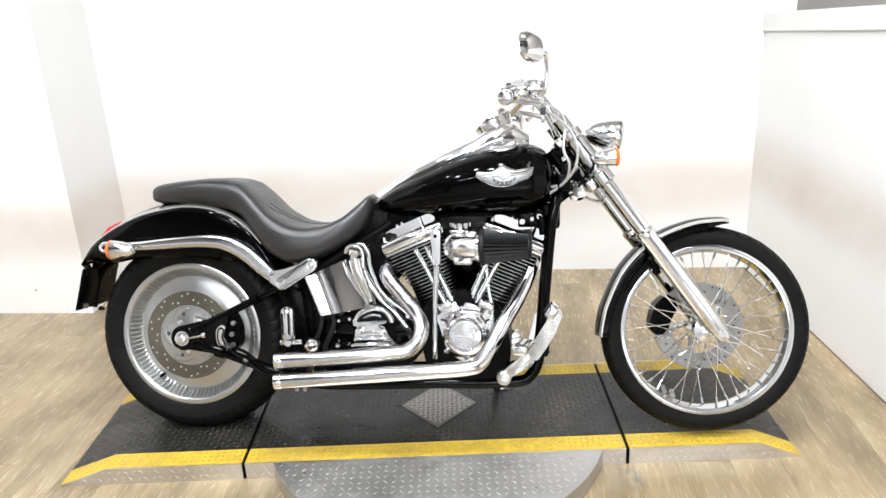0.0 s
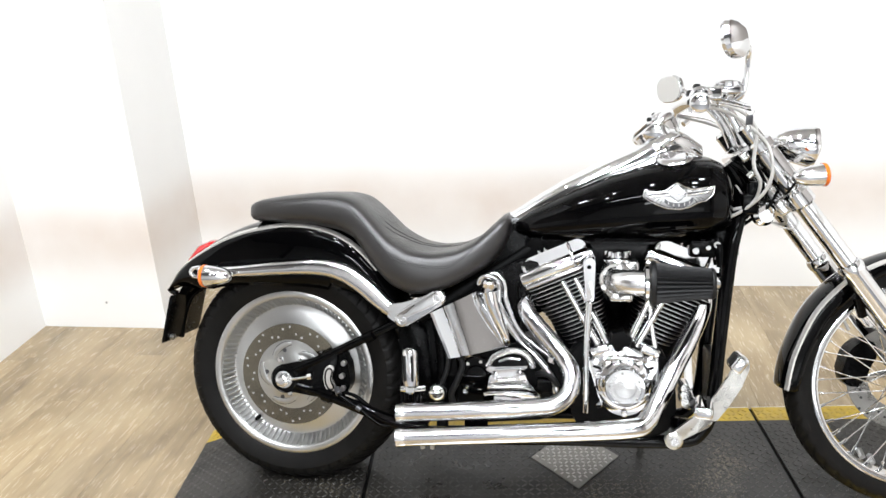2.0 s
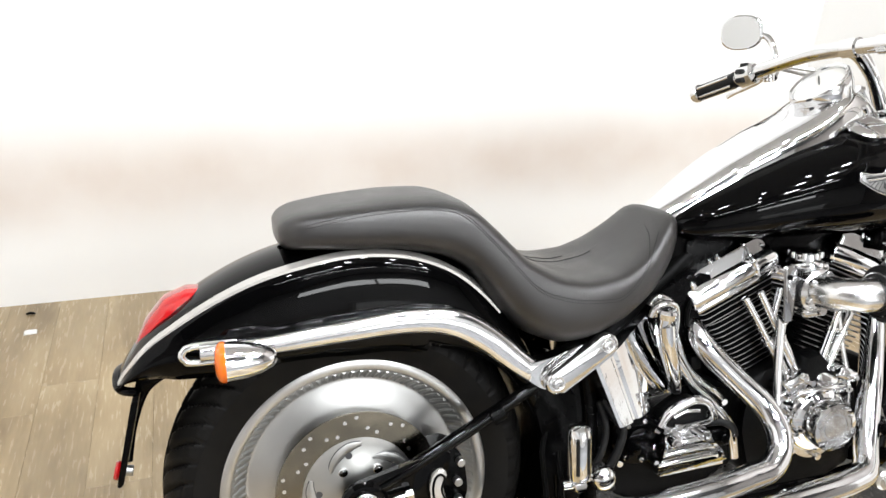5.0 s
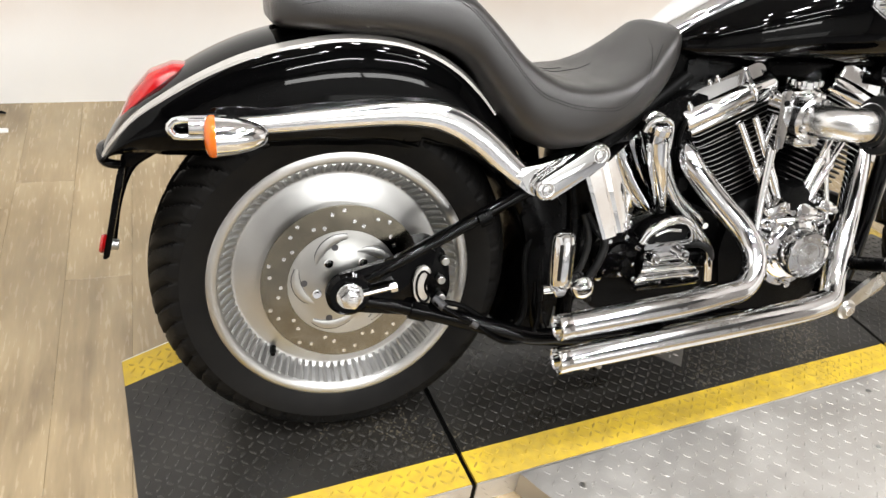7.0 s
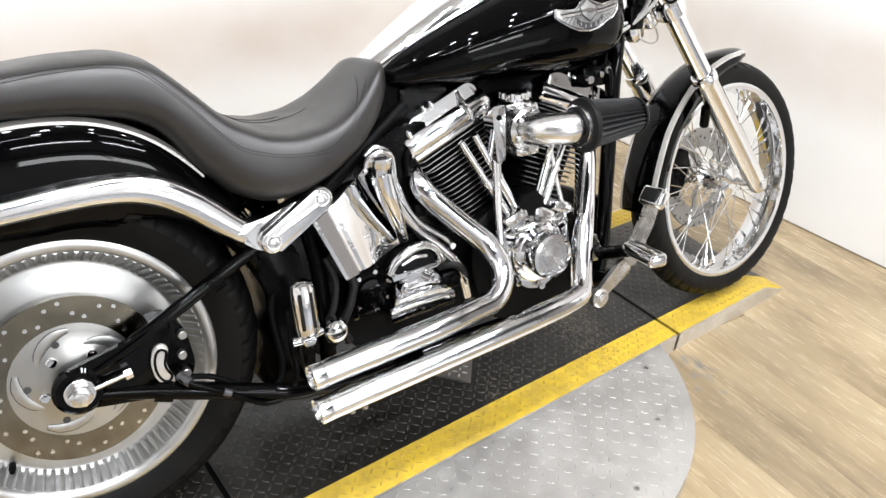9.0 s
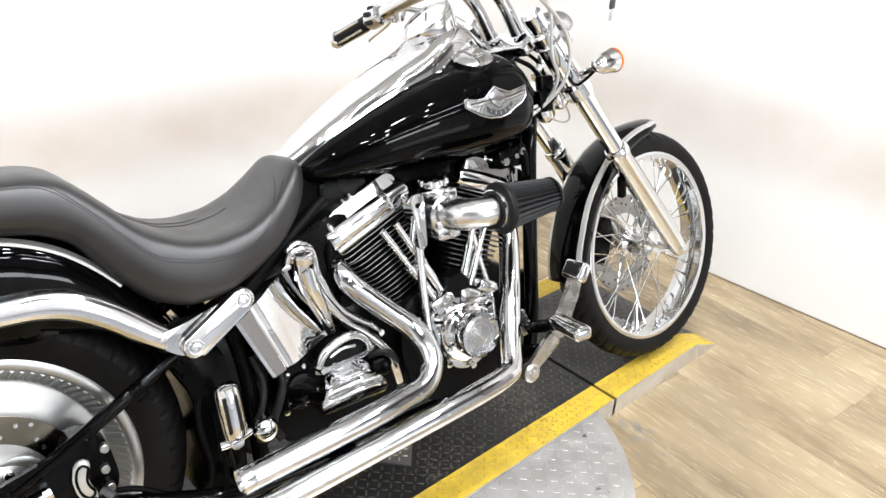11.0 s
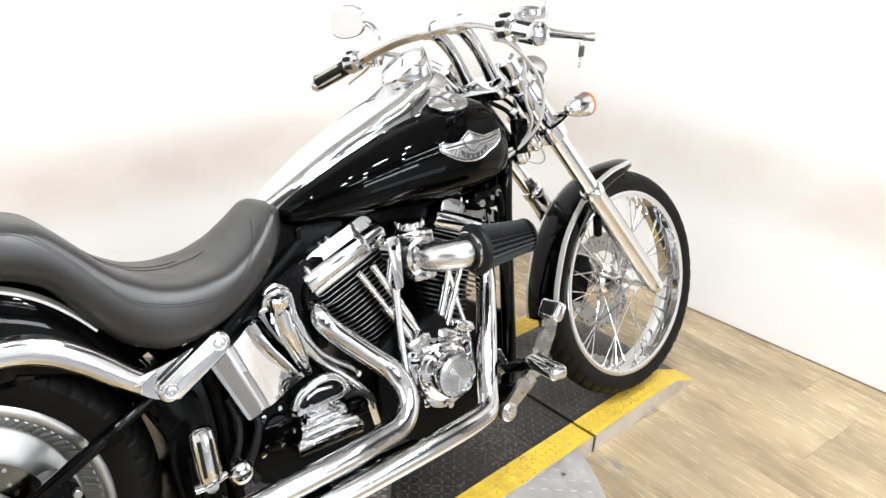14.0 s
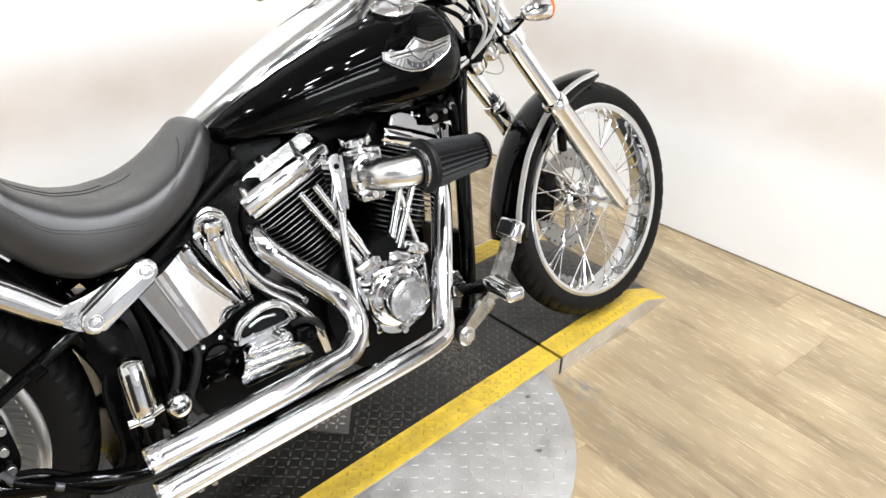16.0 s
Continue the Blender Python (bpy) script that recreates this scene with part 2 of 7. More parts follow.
def specks(m, colour, scale, cut):
    """Crumbs of dust and chipped paint strewn over a surface."""
    n, link = m.node_tree.nodes, m.node_tree.links.new
    b = n["Principled BSDF"]
    base = b.inputs["Base Color"].links[0].from_socket
    tc, big, fine = n.new("ShaderNodeTexCoord"), n.new("ShaderNodeTexNoise"), n.new("ShaderNodeTexNoise")
    big.inputs["Scale"].default_value, fine.inputs["Scale"].default_value, fine.inputs["Detail"].default_value = 3.5, scale, 1
    link(tc.outputs["Object"], big.inputs["Vector"])
    link(tc.outputs["Object"], fine.inputs["Vector"])
    mul, step, mix = n.new("ShaderNodeMath"), n.new("ShaderNodeMapRange"), n.new("ShaderNodeMix")
    mul.operation = "MULTIPLY"
    link(big.outputs[0], mul.inputs[0])
    link(fine.outputs[0], mul.inputs[1])
    step.inputs["From Min"].default_value, step.inputs["From Max"].default_value = cut, cut + 0.03
    link(mul.outputs[0], step.inputs[0])
    mix.data_type = "RGBA"
    mix.inputs[7].default_value = (*colour, 1)
    link(step.outputs[0], mix.inputs[0])
    link(base, mix.inputs[6])
    link(mix.outputs[2], b.inputs["Base Color"])


def warm_shade_band(m, colour, height, spread):
    """Paints a warm band of soft shading into a wall's colour, at a height."""
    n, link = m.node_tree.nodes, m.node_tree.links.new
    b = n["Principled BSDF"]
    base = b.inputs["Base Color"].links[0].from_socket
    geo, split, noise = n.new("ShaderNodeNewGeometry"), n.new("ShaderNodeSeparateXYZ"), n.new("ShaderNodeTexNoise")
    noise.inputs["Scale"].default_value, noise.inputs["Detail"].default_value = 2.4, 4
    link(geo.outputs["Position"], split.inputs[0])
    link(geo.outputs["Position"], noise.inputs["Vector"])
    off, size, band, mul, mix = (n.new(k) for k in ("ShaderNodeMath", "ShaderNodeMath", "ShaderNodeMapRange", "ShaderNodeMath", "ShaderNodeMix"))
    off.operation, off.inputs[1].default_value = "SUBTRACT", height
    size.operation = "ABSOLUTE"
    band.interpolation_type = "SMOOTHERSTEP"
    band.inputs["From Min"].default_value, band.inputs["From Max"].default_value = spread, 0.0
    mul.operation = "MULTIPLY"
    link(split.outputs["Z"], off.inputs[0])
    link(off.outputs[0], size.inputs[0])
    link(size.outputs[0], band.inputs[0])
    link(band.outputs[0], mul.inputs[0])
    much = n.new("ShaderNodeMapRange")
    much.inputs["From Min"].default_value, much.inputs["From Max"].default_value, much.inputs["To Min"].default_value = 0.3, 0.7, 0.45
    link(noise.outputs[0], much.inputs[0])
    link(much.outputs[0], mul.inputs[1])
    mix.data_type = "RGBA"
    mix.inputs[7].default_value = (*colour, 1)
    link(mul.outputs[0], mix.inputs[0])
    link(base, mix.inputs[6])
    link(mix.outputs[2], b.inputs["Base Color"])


# warm shading painted into the wall colour, set higher on the east wall
warm_shade_band(WALL, (0.645, 0.575, 0.52), 0.36, 0.27)
warm_shade_band(WALL_SHADE_BAND, (0.60, 0.53, 0.47), 0.50, 0.25)
specks(PLATE_BLACK, (0.10, 0.085, 0.06), 200, 0.40)
specks(PLATE_SCUFFED, (0.11, 0.095, 0.07), 200, 0.40)
specks(PLATE_YELLOW, (0.26, 0.185, 0.035), 160, 0.415)


def turned(m, amount=0.75):
    """Lathe-turned metal: the gloss is drawn out round the wheel's axle."""
    n = m.node_tree.nodes
    t = n.new("ShaderNodeTangent")
    t.direction_type, t.axis = "RADIAL", "Y"
    b = n["Principled BSDF"]
    b.inputs["Anisotropic"].default_value = amount
    b.inputs["Anisotropic Rotation"].default_value = 0.25
    m.node_tree.links.new(t.outputs[0], b.inputs["Tangent"])


turned(WHEEL_ALU, 0.5)
turned(DISC_STEEL, 0.8)
turned(DISC_CARRIER, 0.35)
turned(POINTS_FACE, 0.85)

# ---- shapes ----
def V(x, y, z):
    return Vector((x, y, z))


def finish(bm, angle=38, smooth=True):
    bmesh.ops.recalc_face_normals(bm, faces=bm.faces)
    lim = radians(angle)
    for f in bm.faces:
        f.smooth = smooth
    for e in bm.edges:
        if len(e.link_faces) == 2 and e.calc_face_angle(0) > lim:
            e.smooth = False


def link_mesh(name, bm, mats, parent=None, label="", angle=38):
    finish(bm, angle)
    me = bpy.data.meshes.new(name)
    bm.to_mesh(me)
    bm.free()
    for mt in (mats if isinstance(mats, (list, tuple)) else [mats]):
        me.materials.append(mt)
    ob = new(name, me)
    ob.parent = parent
    if label:
        tagged(ob, label=label)
    return ob


def part(name, bm, mats, parent, label="", angle=38):
    return link_mesh(name, bm, mats, parent, label, angle)


def smooth_path(pts, step=0.008):
    """A rounded line through the points."""
    p = [Vector(a) for a in pts]
    if len(p) < 3:
        return p
    q = [2 * p[0] - p[1]] + p + [2 * p[-1] - p[-2]]
    out = []
    for i in range(1, len(q) - 2):
        a, b, c, d = q[i - 1:i + 3]
        n = max(2, int((c - b).length / step))
        for k in range(n):
            t = k / n
            out.append(0.5 * ((2 * b) + (c - a) * t + (2 * a - 5 * b + 4 * c - d) * t * t + (3 * b - a - 3 * c + d) * t ** 3))
    return out + [p[-1]]


def sweep(bm, pts, r, seg=12, rounded=True, step=0.008, flat=1.0, up=None, cap=True):
    """A bar or pipe of radius r (or radii along it); flat squeezes it across."""
    path = smooth_path(pts, step) if rounded else [Vector(a) for a in pts]
    n = len(path)
    side = None
    rings = []
    for i, c in enumerate(path):
        t = (path[min(i + 1, n - 1)] - path[max(i - 1, 0)]).normalized()
        if side is None:
            ref = Vector(up) if up else (Vector((0, 0, 1)) if abs(t.z) < 0.9 else Vector((1, 0, 0)))
            side = t.cross(ref).normalized()
        side = (side - t * side.dot(t)).normalized()
        other = t.cross(side)
        u = i / max(n - 1, 1)
        if isinstance(r, (list, tuple)):
            k = u * (len(r) - 1)
            j = min(int(k), len(r) - 2)
            rad = r[j] + (r[j + 1] - r[j]) * (k - j)
        else:
            rad = r
        rings.append([bm.verts.new(c + rad * (math.cos(2 * math.pi * s / seg) * side * flat + math.sin(2 * math.pi * s / seg) * other)) for s in range(seg)])
    skin(bm, rings, cap)
    return rings


def skin(bm, rings, cap=True, closed=True, loop=False):
    m = len(rings[0])
    pairs = list(zip(rings, rings[1:])) + ([(rings[-1], rings[0])] if loop else [])
    for a, b in pairs:
        for s in range(m if closed else m - 1):
            bm.faces.new((a[s], a[(s + 1) % m], b[(s + 1) % m], b[s]))
    if cap and not loop:
        bm.faces.new(rings[0])
        bm.faces.new(list(reversed(rings[-1])))


def lathe(bm, profile, origin, axis, seg=48, mat=0, start=0.0):
    """Turns (radius, height) pairs about an axis; a radius of 0 closes it."""
    a = Vector(axis).normalized()
    x = a.orthogonal().normalized()
    y = a.cross(x)
    o = Vector(origin)
    prev = None
    for r, h in profile:
        if r <= 1e-6:
            ring = [bm.verts.new(o + a * h)]
        else:
            ring = [bm.verts.new(o + a * h + r * (math.cos(start + 2 * math.pi * s / seg) * x + math.sin(start + 2 * math.pi * s / seg) * y)) for s in range(seg)]
        if prev:
            for s in range(seg):
                t = (s + 1) % seg
                if len(prev) == 1 and len(ring) == 1:
                    break
                if len(prev) == 1:
                    f = bm.faces.new((prev[0], ring[s], ring[t]))
                elif len(ring) == 1:
                    f = bm.faces.new((prev[s], prev[t], ring[0]))
                else:
                    f = bm.faces.new((prev[s], prev[t], ring[t], ring[s]))
                f.material_index = mat
        prev = ring


def rod(bm, p0, p1, r, r1=None, seg=24, bev=None, mat=0):
    p0, p1 = Vector(p0), Vector(p1)
    h = (p1 - p0).length
    r1 = r if r1 is None else r1
    b = min(r, r1, h) * 0.12 if bev is None else bev
    lathe(bm, [(0, 0), (r - b, 0), (r, b), (r1, h - b), (r1 - b, h), (0, h)], p0, p1 - p0, seg, mat)


def slab(bm, outline, y0, y1, bevel=0.004, seg=2, mat=0):
    """A plate: an outline of (x, z) between two y, with rounded rims."""
    a = [bm.verts.new((x, y0, z)) for x, z in outline]
    b = [bm.verts.new((x, y1, z)) for x, z in outline]
    f0, f1 = bm.faces.new(a), bm.faces.new(list(reversed(b)))
    n = len(a)
    sides = [bm.faces.new((a[i], b[i], b[(i + 1) % n], a[(i + 1) % n])) for i in range(n)]
    for f in [f0, f1] + sides:
        f.material_index = mat
    if bevel:
        edges = list(f0.edges) + list(f1.edges)
        bmesh.ops.bevel(bm, geom=edges, offset=bevel, segments=seg, affect="EDGES", profile=0.5)


def box(bm, lo, hi, bevel=0.0, seg=2, m=None):
    made = bmesh.ops.create_cube(bm, size=1)["verts"]
    for v in made:
        v.co = Vector([lo[i] + (v.co[i] + 0.5) * (hi[i] - lo[i]) for i in range(3)])
    if bevel:
        edges = {e for v in made for e in v.link_edges}
        got = bmesh.ops.bevel(bm, geom=list(edges), offset=bevel, segments=seg, affect="EDGES", profile=0.5)
        made = list({v for v in got["verts"]} | {v for v in made if v.is_valid})
    if m is not None:
        bmesh.ops.transform(bm, matrix=m, verts=[v for v in made if v.is_valid])


def round_outline(pts, r=0.01, n=4):
    """Rounds the corners of an (x, z) outline."""
    out = []
    k = len(pts)
    for i in range(k):
        a, b, c = Vector(pts[i - 1]), Vector(pts[i]), Vector(pts[(i + 1) % k])
        ra = min(r, (a - b).length * 0.45, (c - b).length * 0.45)
        p, q = b + (a - b).normalized() * ra, b + (c - b).normalized() * ra
        for j in range(n + 1):
            t = j / n
            out.append(tuple((1 - t) ** 2 * p + 2 * t * (1 - t) * b + t * t * q))
    return out


def lerp_table(x, xs, vs):
    return float(np.interp(x, xs, vs))


# ---- room ----
FLOOR_Z = -0.058
BACK = lambda x: 1.52 - 0.083 * x     # the back wall's line
RIGHT = lambda y: 2.372 - 0.004 * y    # the side wall's line


def wall(name, a, b, z0, z1, thick, label, outward, mat=None):
    """An upright wall along the line a to b, thickened outward."""
    bm = bmesh.new()
    n = Vector((*outward, 0)) * thick
    low = [Vector((*a, z0)), Vector((*b, z0)), Vector((*b, z0)) + n, Vector((*a, z0)) + n]
    vs = [bm.verts.new(p) for p in low] + [bm.verts.new(p + V(0, 0, z1 - z0)) for p in low]
    for f in ((0, 1, 2, 3), (4, 5, 6, 7), (0, 1, 5, 4), (1, 2, 6, 5), (2, 3, 7, 6), (3, 0, 4, 7)):
        bm.faces.new([vs[i] for i in f])
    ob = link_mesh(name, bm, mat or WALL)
    return tagged(ob, label, "wall", kind="structure")


TOP = 3.4
corner_r = (RIGHT(1.33), BACK(RIGHT(1.33)))
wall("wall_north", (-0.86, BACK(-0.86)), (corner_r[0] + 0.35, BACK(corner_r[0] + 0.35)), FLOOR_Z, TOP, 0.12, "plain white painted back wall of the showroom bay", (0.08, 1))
EAST_END, WEST_END = -1.7, -0.7
LEDGE = lambda y: 1.10 + 0.068 * (1.33 - y)      # underside of the sloping ledge
bm = bmesh.new()
(ax_, ay_), (bx_, by_) = corner_r, (RIGHT(EAST_END), EAST_END)
vs = [bm.verts.new(p) for p in ((ax_, ay_, FLOOR_Z), (bx_, by_, FLOOR_Z), (bx_ + 0.12, by_, FLOOR_Z), (ax_ + 0.12, ay_, FLOOR_Z),
                                (ax_, ay_, LEDGE(ay_)), (bx_, by_, LEDGE(by_)), (bx_ + 0.12, by_, LEDGE(by_)), (ax_ + 0.12, ay_, LEDGE(ay_)))]
for f in ((0, 1, 2, 3), (4, 5, 6, 7), (0, 1, 5, 4), (1, 2, 6, 5), (2, 3, 7, 6), (3, 0, 4, 7)):
    bm.faces.new([vs[k] for k in f])
tagged(link_mesh("wall_east", bm, WALL_SHADE_BAND), "white painted low side wall under a sloping ledge", "wall", kind="structure")
wall("wall_east_upper", (corner_r[0] + 0.13, corner_r[1]), (RIGHT(EAST_END) + 0.13, EAST_END), FLOOR_Z, TOP, 0.12, "taupe painted upper wall set back above the ledge", (1, 0.03), TAUPE)
wall("wall_west", (-1.47, 1.18), (-1.51, WEST_END), FLOOR_Z, TOP, 0.12, "plain white painted wall beside the platform", (-1, 0.0))
# the shop that the bay opens to, unseen: walls added to close the room
# white up to the ledge's height, taupe above; some all one colour for reflections
WAIST = 1.16
SOUTH = -5.6


def shop_wall(name, a, b, outward, label, upper=("taupe", TAUPE), lower=("white", WALL)):
    wall(name, a, b, FLOOR_Z, WAIST, 0.12, lower[0] + " painted lower part of " + label, outward, lower[1])
    back = Vector(outward) * 0.05
    wall(name + "_upper", (a[0] + back.x, a[1] + back.y), (b[0] + back.x, b[1] + back.y), WAIST, TOP, 0.07, upper[0] + " painted upper part of " + label, outward, upper[1])


shop_wall("wall_south", (-3.0, SOUTH), (3.9, SOUTH), (0, -1), "the unseen shop wall facing the bay", ("white", WALL))
shop_wall("wall_shop_west", (-3.0, SOUTH), (-3.0, WEST_END), (-1, 0), "the unseen shop side wall")
shop_wall("wall_shop_east", (3.9, SOUTH), (3.9, EAST_END), (1, 0), "the unseen shop side wall", lower=("taupe", TAUPE))
shop_wall("wall_return_west", (-3.12, WEST_END), (-1.64, WEST_END), (0, 1), "the unseen shop wall beside the bay")
shop_wall("wall_return_east", (RIGHT(EAST_END) + 0.19, EAST_END), (4.02, EAST_END), (0, 1), "the unseen shop wall beside the bay", lower=("taupe", TAUPE))
# unseen windows, added for bright streaks on the fender: a low one, a transom
for k, (x0, x1, z0, z1, y, watts, label) in enumerate(((0.30, 2.85, 0.25, 1.02, SOUTH, 13, "low white framed window, added unseen in the shop wall"),
                                                       (-0.55, 1.95, 2.62, 3.02, SOUTH - 0.05, 75, "white framed transom window, added unseen high in the wall"))):
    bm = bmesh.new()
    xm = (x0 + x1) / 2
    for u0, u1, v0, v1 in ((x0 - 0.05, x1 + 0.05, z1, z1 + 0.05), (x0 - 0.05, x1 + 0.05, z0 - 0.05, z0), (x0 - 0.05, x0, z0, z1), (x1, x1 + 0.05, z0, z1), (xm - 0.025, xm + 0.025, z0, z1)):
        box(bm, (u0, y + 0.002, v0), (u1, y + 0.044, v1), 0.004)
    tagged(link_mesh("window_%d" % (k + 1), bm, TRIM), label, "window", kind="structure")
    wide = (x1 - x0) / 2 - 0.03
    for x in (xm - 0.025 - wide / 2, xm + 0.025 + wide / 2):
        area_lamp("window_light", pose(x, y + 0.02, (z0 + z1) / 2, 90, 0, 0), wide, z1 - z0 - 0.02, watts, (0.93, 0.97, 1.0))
bm = bmesh.new()
plan = [(-1.62, 1.155), (-0.872, 1.085), (-0.850, 1.75), (-1.62, 1.75)]
low, high = ([bm.verts.new((x, y, z)) for x, y in plan] for z in (FLOOR_Z, TOP))
bm.faces.new(low)
bm.faces.new(high)
for i in range(4):
    bm.faces.new((low[i], low[(i + 1) % 4], high[(i + 1) % 4], high[i]))
tagged(link_mesh("wall_projection", bm, WALL), "white painted projecting block of the wall", "wall", kind="structure")
bm = bmesh.new()
box(bm, (-3.2, -2.1, TOP), (4.1, 1.9, TOP + 0.1))
tagged(link_mesh("ceiling", bm, CEILING), "plain pale ceiling over the bay", "ceiling", kind="structure")
# unseen ceiling, its lack of light put in as dark grey, for black reflections
bm = bmesh.new()
box(bm, (-3.2, SOUTH - 0.2, TOP + 0.002), (4.1, -2.104, TOP + 0.1))
tagged(link_mesh("ceiling_shop", bm, SHOP_CEILING), "unseen shop ceiling, coloured dark as if unlit", "ceiling", kind="structure")
# dark strip that draws the shadow gap where the east wall meets the floor
bm = bmesh.new()
slab(bm, [(-0.004, FLOOR_Z), (0.0, FLOOR_Z), (0.0, FLOOR_Z + 0.003), (-0.004, FLOOR_Z + 0.003)], EAST_END, corner_r[1] - 0.02, 0.0)
gap = link_mesh("baseboard", bm, GROUT)
gap.matrix_basis = Matrix.Translation((RIGHT(0) - 0.001, 0, 0)) @ Matrix.Rotation(math.atan(0.004), 4, "Z")
tagged(gap, "thin dark strip drawing the shadow gap at the wall foot", "baseboard", kind="structure")
# ledge on top of the low side wall
bm = bmesh.new()
a, b = Vector((*corner_r, 0)), V(RIGHT(EAST_END), EAST_END, 0)
pts = [(a.x - 0.014, a.y), (b.x - 0.014, b.y), (b.x + 0.127, b.y), (a.x + 0.127, a.y)]
lo = [bm.verts.new((x, y, LEDGE(y) + 0.001)) for x, y in pts]
hi = [bm.verts.new((x, y, LEDGE(y) + 0.084)) for x, y in pts]
bm.faces.new(lo)
bm.faces.new(hi)
for i in range(4):
    bm.faces.new((lo[i], lo[(i + 1) % 4], hi[(i + 1) % 4], hi[i]))
bmesh.ops.bevel(bm, geom=list(bm.edges), offset=0.004, segments=2, affect="EDGES")
tagged(link_mesh("trim_ledge", bm, TRIM), "white painted ledge board along the low side wall", "ledge", kind="structure")

# ceiling lamps: long tubes in white trays, and square spot panels between them
STRIPS = [(-0.6, -2.9), (1.6, -2.9), (0.1, -4.4), (1.5, -4.4)]
SPOTS = [(-0.2, -0.75), (0.5, -0.85), (1.2, -0.75), (1.9, -0.85), (-0.7, -1.4), (0.2, -1.5), (1.0, -1.4), (1.8, -1.5), (-0.95, -0.45), (0.0, -2.4), (0.9, -2.3), (1.9, -2.4)]
TRAY = SPOT = None
for x, y in STRIPS:
    if TRAY is None:
        ob = TRAY = new("ceiling_lamp")
        bm = bmesh.new()
        slab(bm, round_outline([(-0.62, 0.0), (0.62, 0.0), (0.60, 0.05), (-0.60, 0.05)], 0.01), -0.09, 0.09, 0.004)
        part("tray", bm, TRIM, TRAY)
        tagged(TRAY, "long white strip lamp fixed under the ceiling", "ceiling lamp", group="ceiling strip lamps")
        ob.matrix_basis = pose(x, y, TOP - 0.05)
    else:
        ob = copy_thing(TRAY, pose(x, y, TOP - 0.05))
    area_lamp("tube_light", pose(x, y, TOP - 0.056), 1.2, 0.06, 60)
for x, y in SPOTS:
    if SPOT is None:
        ob = SPOT = new("spot_panel")
        bm = bmesh.new()
        slab(bm, round_outline([(-0.13, 0.0), (0.13, 0.0), (0.12, 0.06), (-0.12, 0.06)], 0.01), -0.13, 0.13, 0.004)
        part("housing", bm, TRIM, SPOT)
        tagged(SPOT, "small square white lamp fixed under the ceiling", "ceiling lamp", group="ceiling spot lamps")
        ob.matrix_basis = pose(x, y, TOP - 0.06)
    else:
        ob = copy_thing(SPOT, pose(x, y, TOP - 0.06))
    area_lamp("panel_light", pose(x, y, TOP - 0.066), 0.12, 0.12, 42)

# floor: vinyl planks, laid square to the back wall
ROOM_TURN = pose(0, 0, 0, 0, 0, -4.75)
bm = bmesh.new()
box(bm, (-3.2, SOUTH - 0.2, FLOOR_Z - 0.1), (4.1, 1.95, FLOOR_Z - 0.003))
floor_ob = tagged(link_mesh("floor", bm, GROUT), "pale oak vinyl plank floor with worn spots", "floor", kind="structure")


# unseen floor, added in grey so the chrome mirrors less tan
bm = bmesh.new()
box(bm, (-3.0, SOUTH, FLOOR_Z - 0.002), (3.9, -1.62, FLOOR_Z + 0.003), 0.001)
tagged(link_mesh("floor_shop", bm, SHOP_FLOOR), "unseen grey floor before the bay, added for neutral reflections", "floor", kind="structure")


# ---- the roller stand that the motorcycle is parked on ----
X0, X1, XR, XF = -0.38, 1.953, -0.225, 1.82       # ramp feet and ramp tops
JR, JF = 0.207, 1.41                              # joints between the three sections
YN, YF, STRIPE_W = -0.286, 0.268, 0.075
stand = new("tread_plate_platform")
stand.location = (0.8, 0, FLOOR_Z)
tagged(stand, "low black tread-plate platform with yellow borders and bare metal sides", "platform")
DZ = V(-0.8, 0, -FLOOR_Z)


def deck_height(x):
    return lerp_table(x, [X0, XR, XF, X1], [FLOOR_Z + 0.004, 0, 0, FLOOR_Z + 0.004])


def deck(name, mat, x0, x1, y0, y1, label=""):
    """One plate of the deck, with the ramps' slope."""
    bm = bmesh.new()
    xs = sorted({x0, x1, *[x for x in (XR, XF) if x0 < x < x1]})
    top, low = [], []
    for x in xs:
        z = deck_height(x)
        top.append([bm.verts.new(V(x, y, z) + DZ) for y in (y0, y1)])
        low.append([bm.verts.new(V(x, y, FLOOR_Z) + DZ) for y in (y0, y1)])
    for i in range(len(xs) - 1):
        bm.faces.new((top[i][0], top[i + 1][0], top[i + 1][1], top[i][1]))
        bm.faces.new((low[i][0], low[i][1], low[i + 1][1], low[i + 1][0]))
        bm.faces.new((low[i][0], low[i + 1][0], top[i + 1][0], top[i][0]))
        bm.faces.new((low[i][1], top[i][1], top[i + 1][1], low[i + 1][1]))
    bm.faces.new((low[0][0], top[0][0], top[0][1], low[0][1]))
    bm.faces.new((low[-1][0], low[-1][1], top[-1][1], top[-1][0]))
    return part(name, bm, mat, stand, label, 25)


GAP = 0.0055
spans = [(X0, JR - GAP), (JR + GAP, JF - GAP), (JF + GAP, X1)]
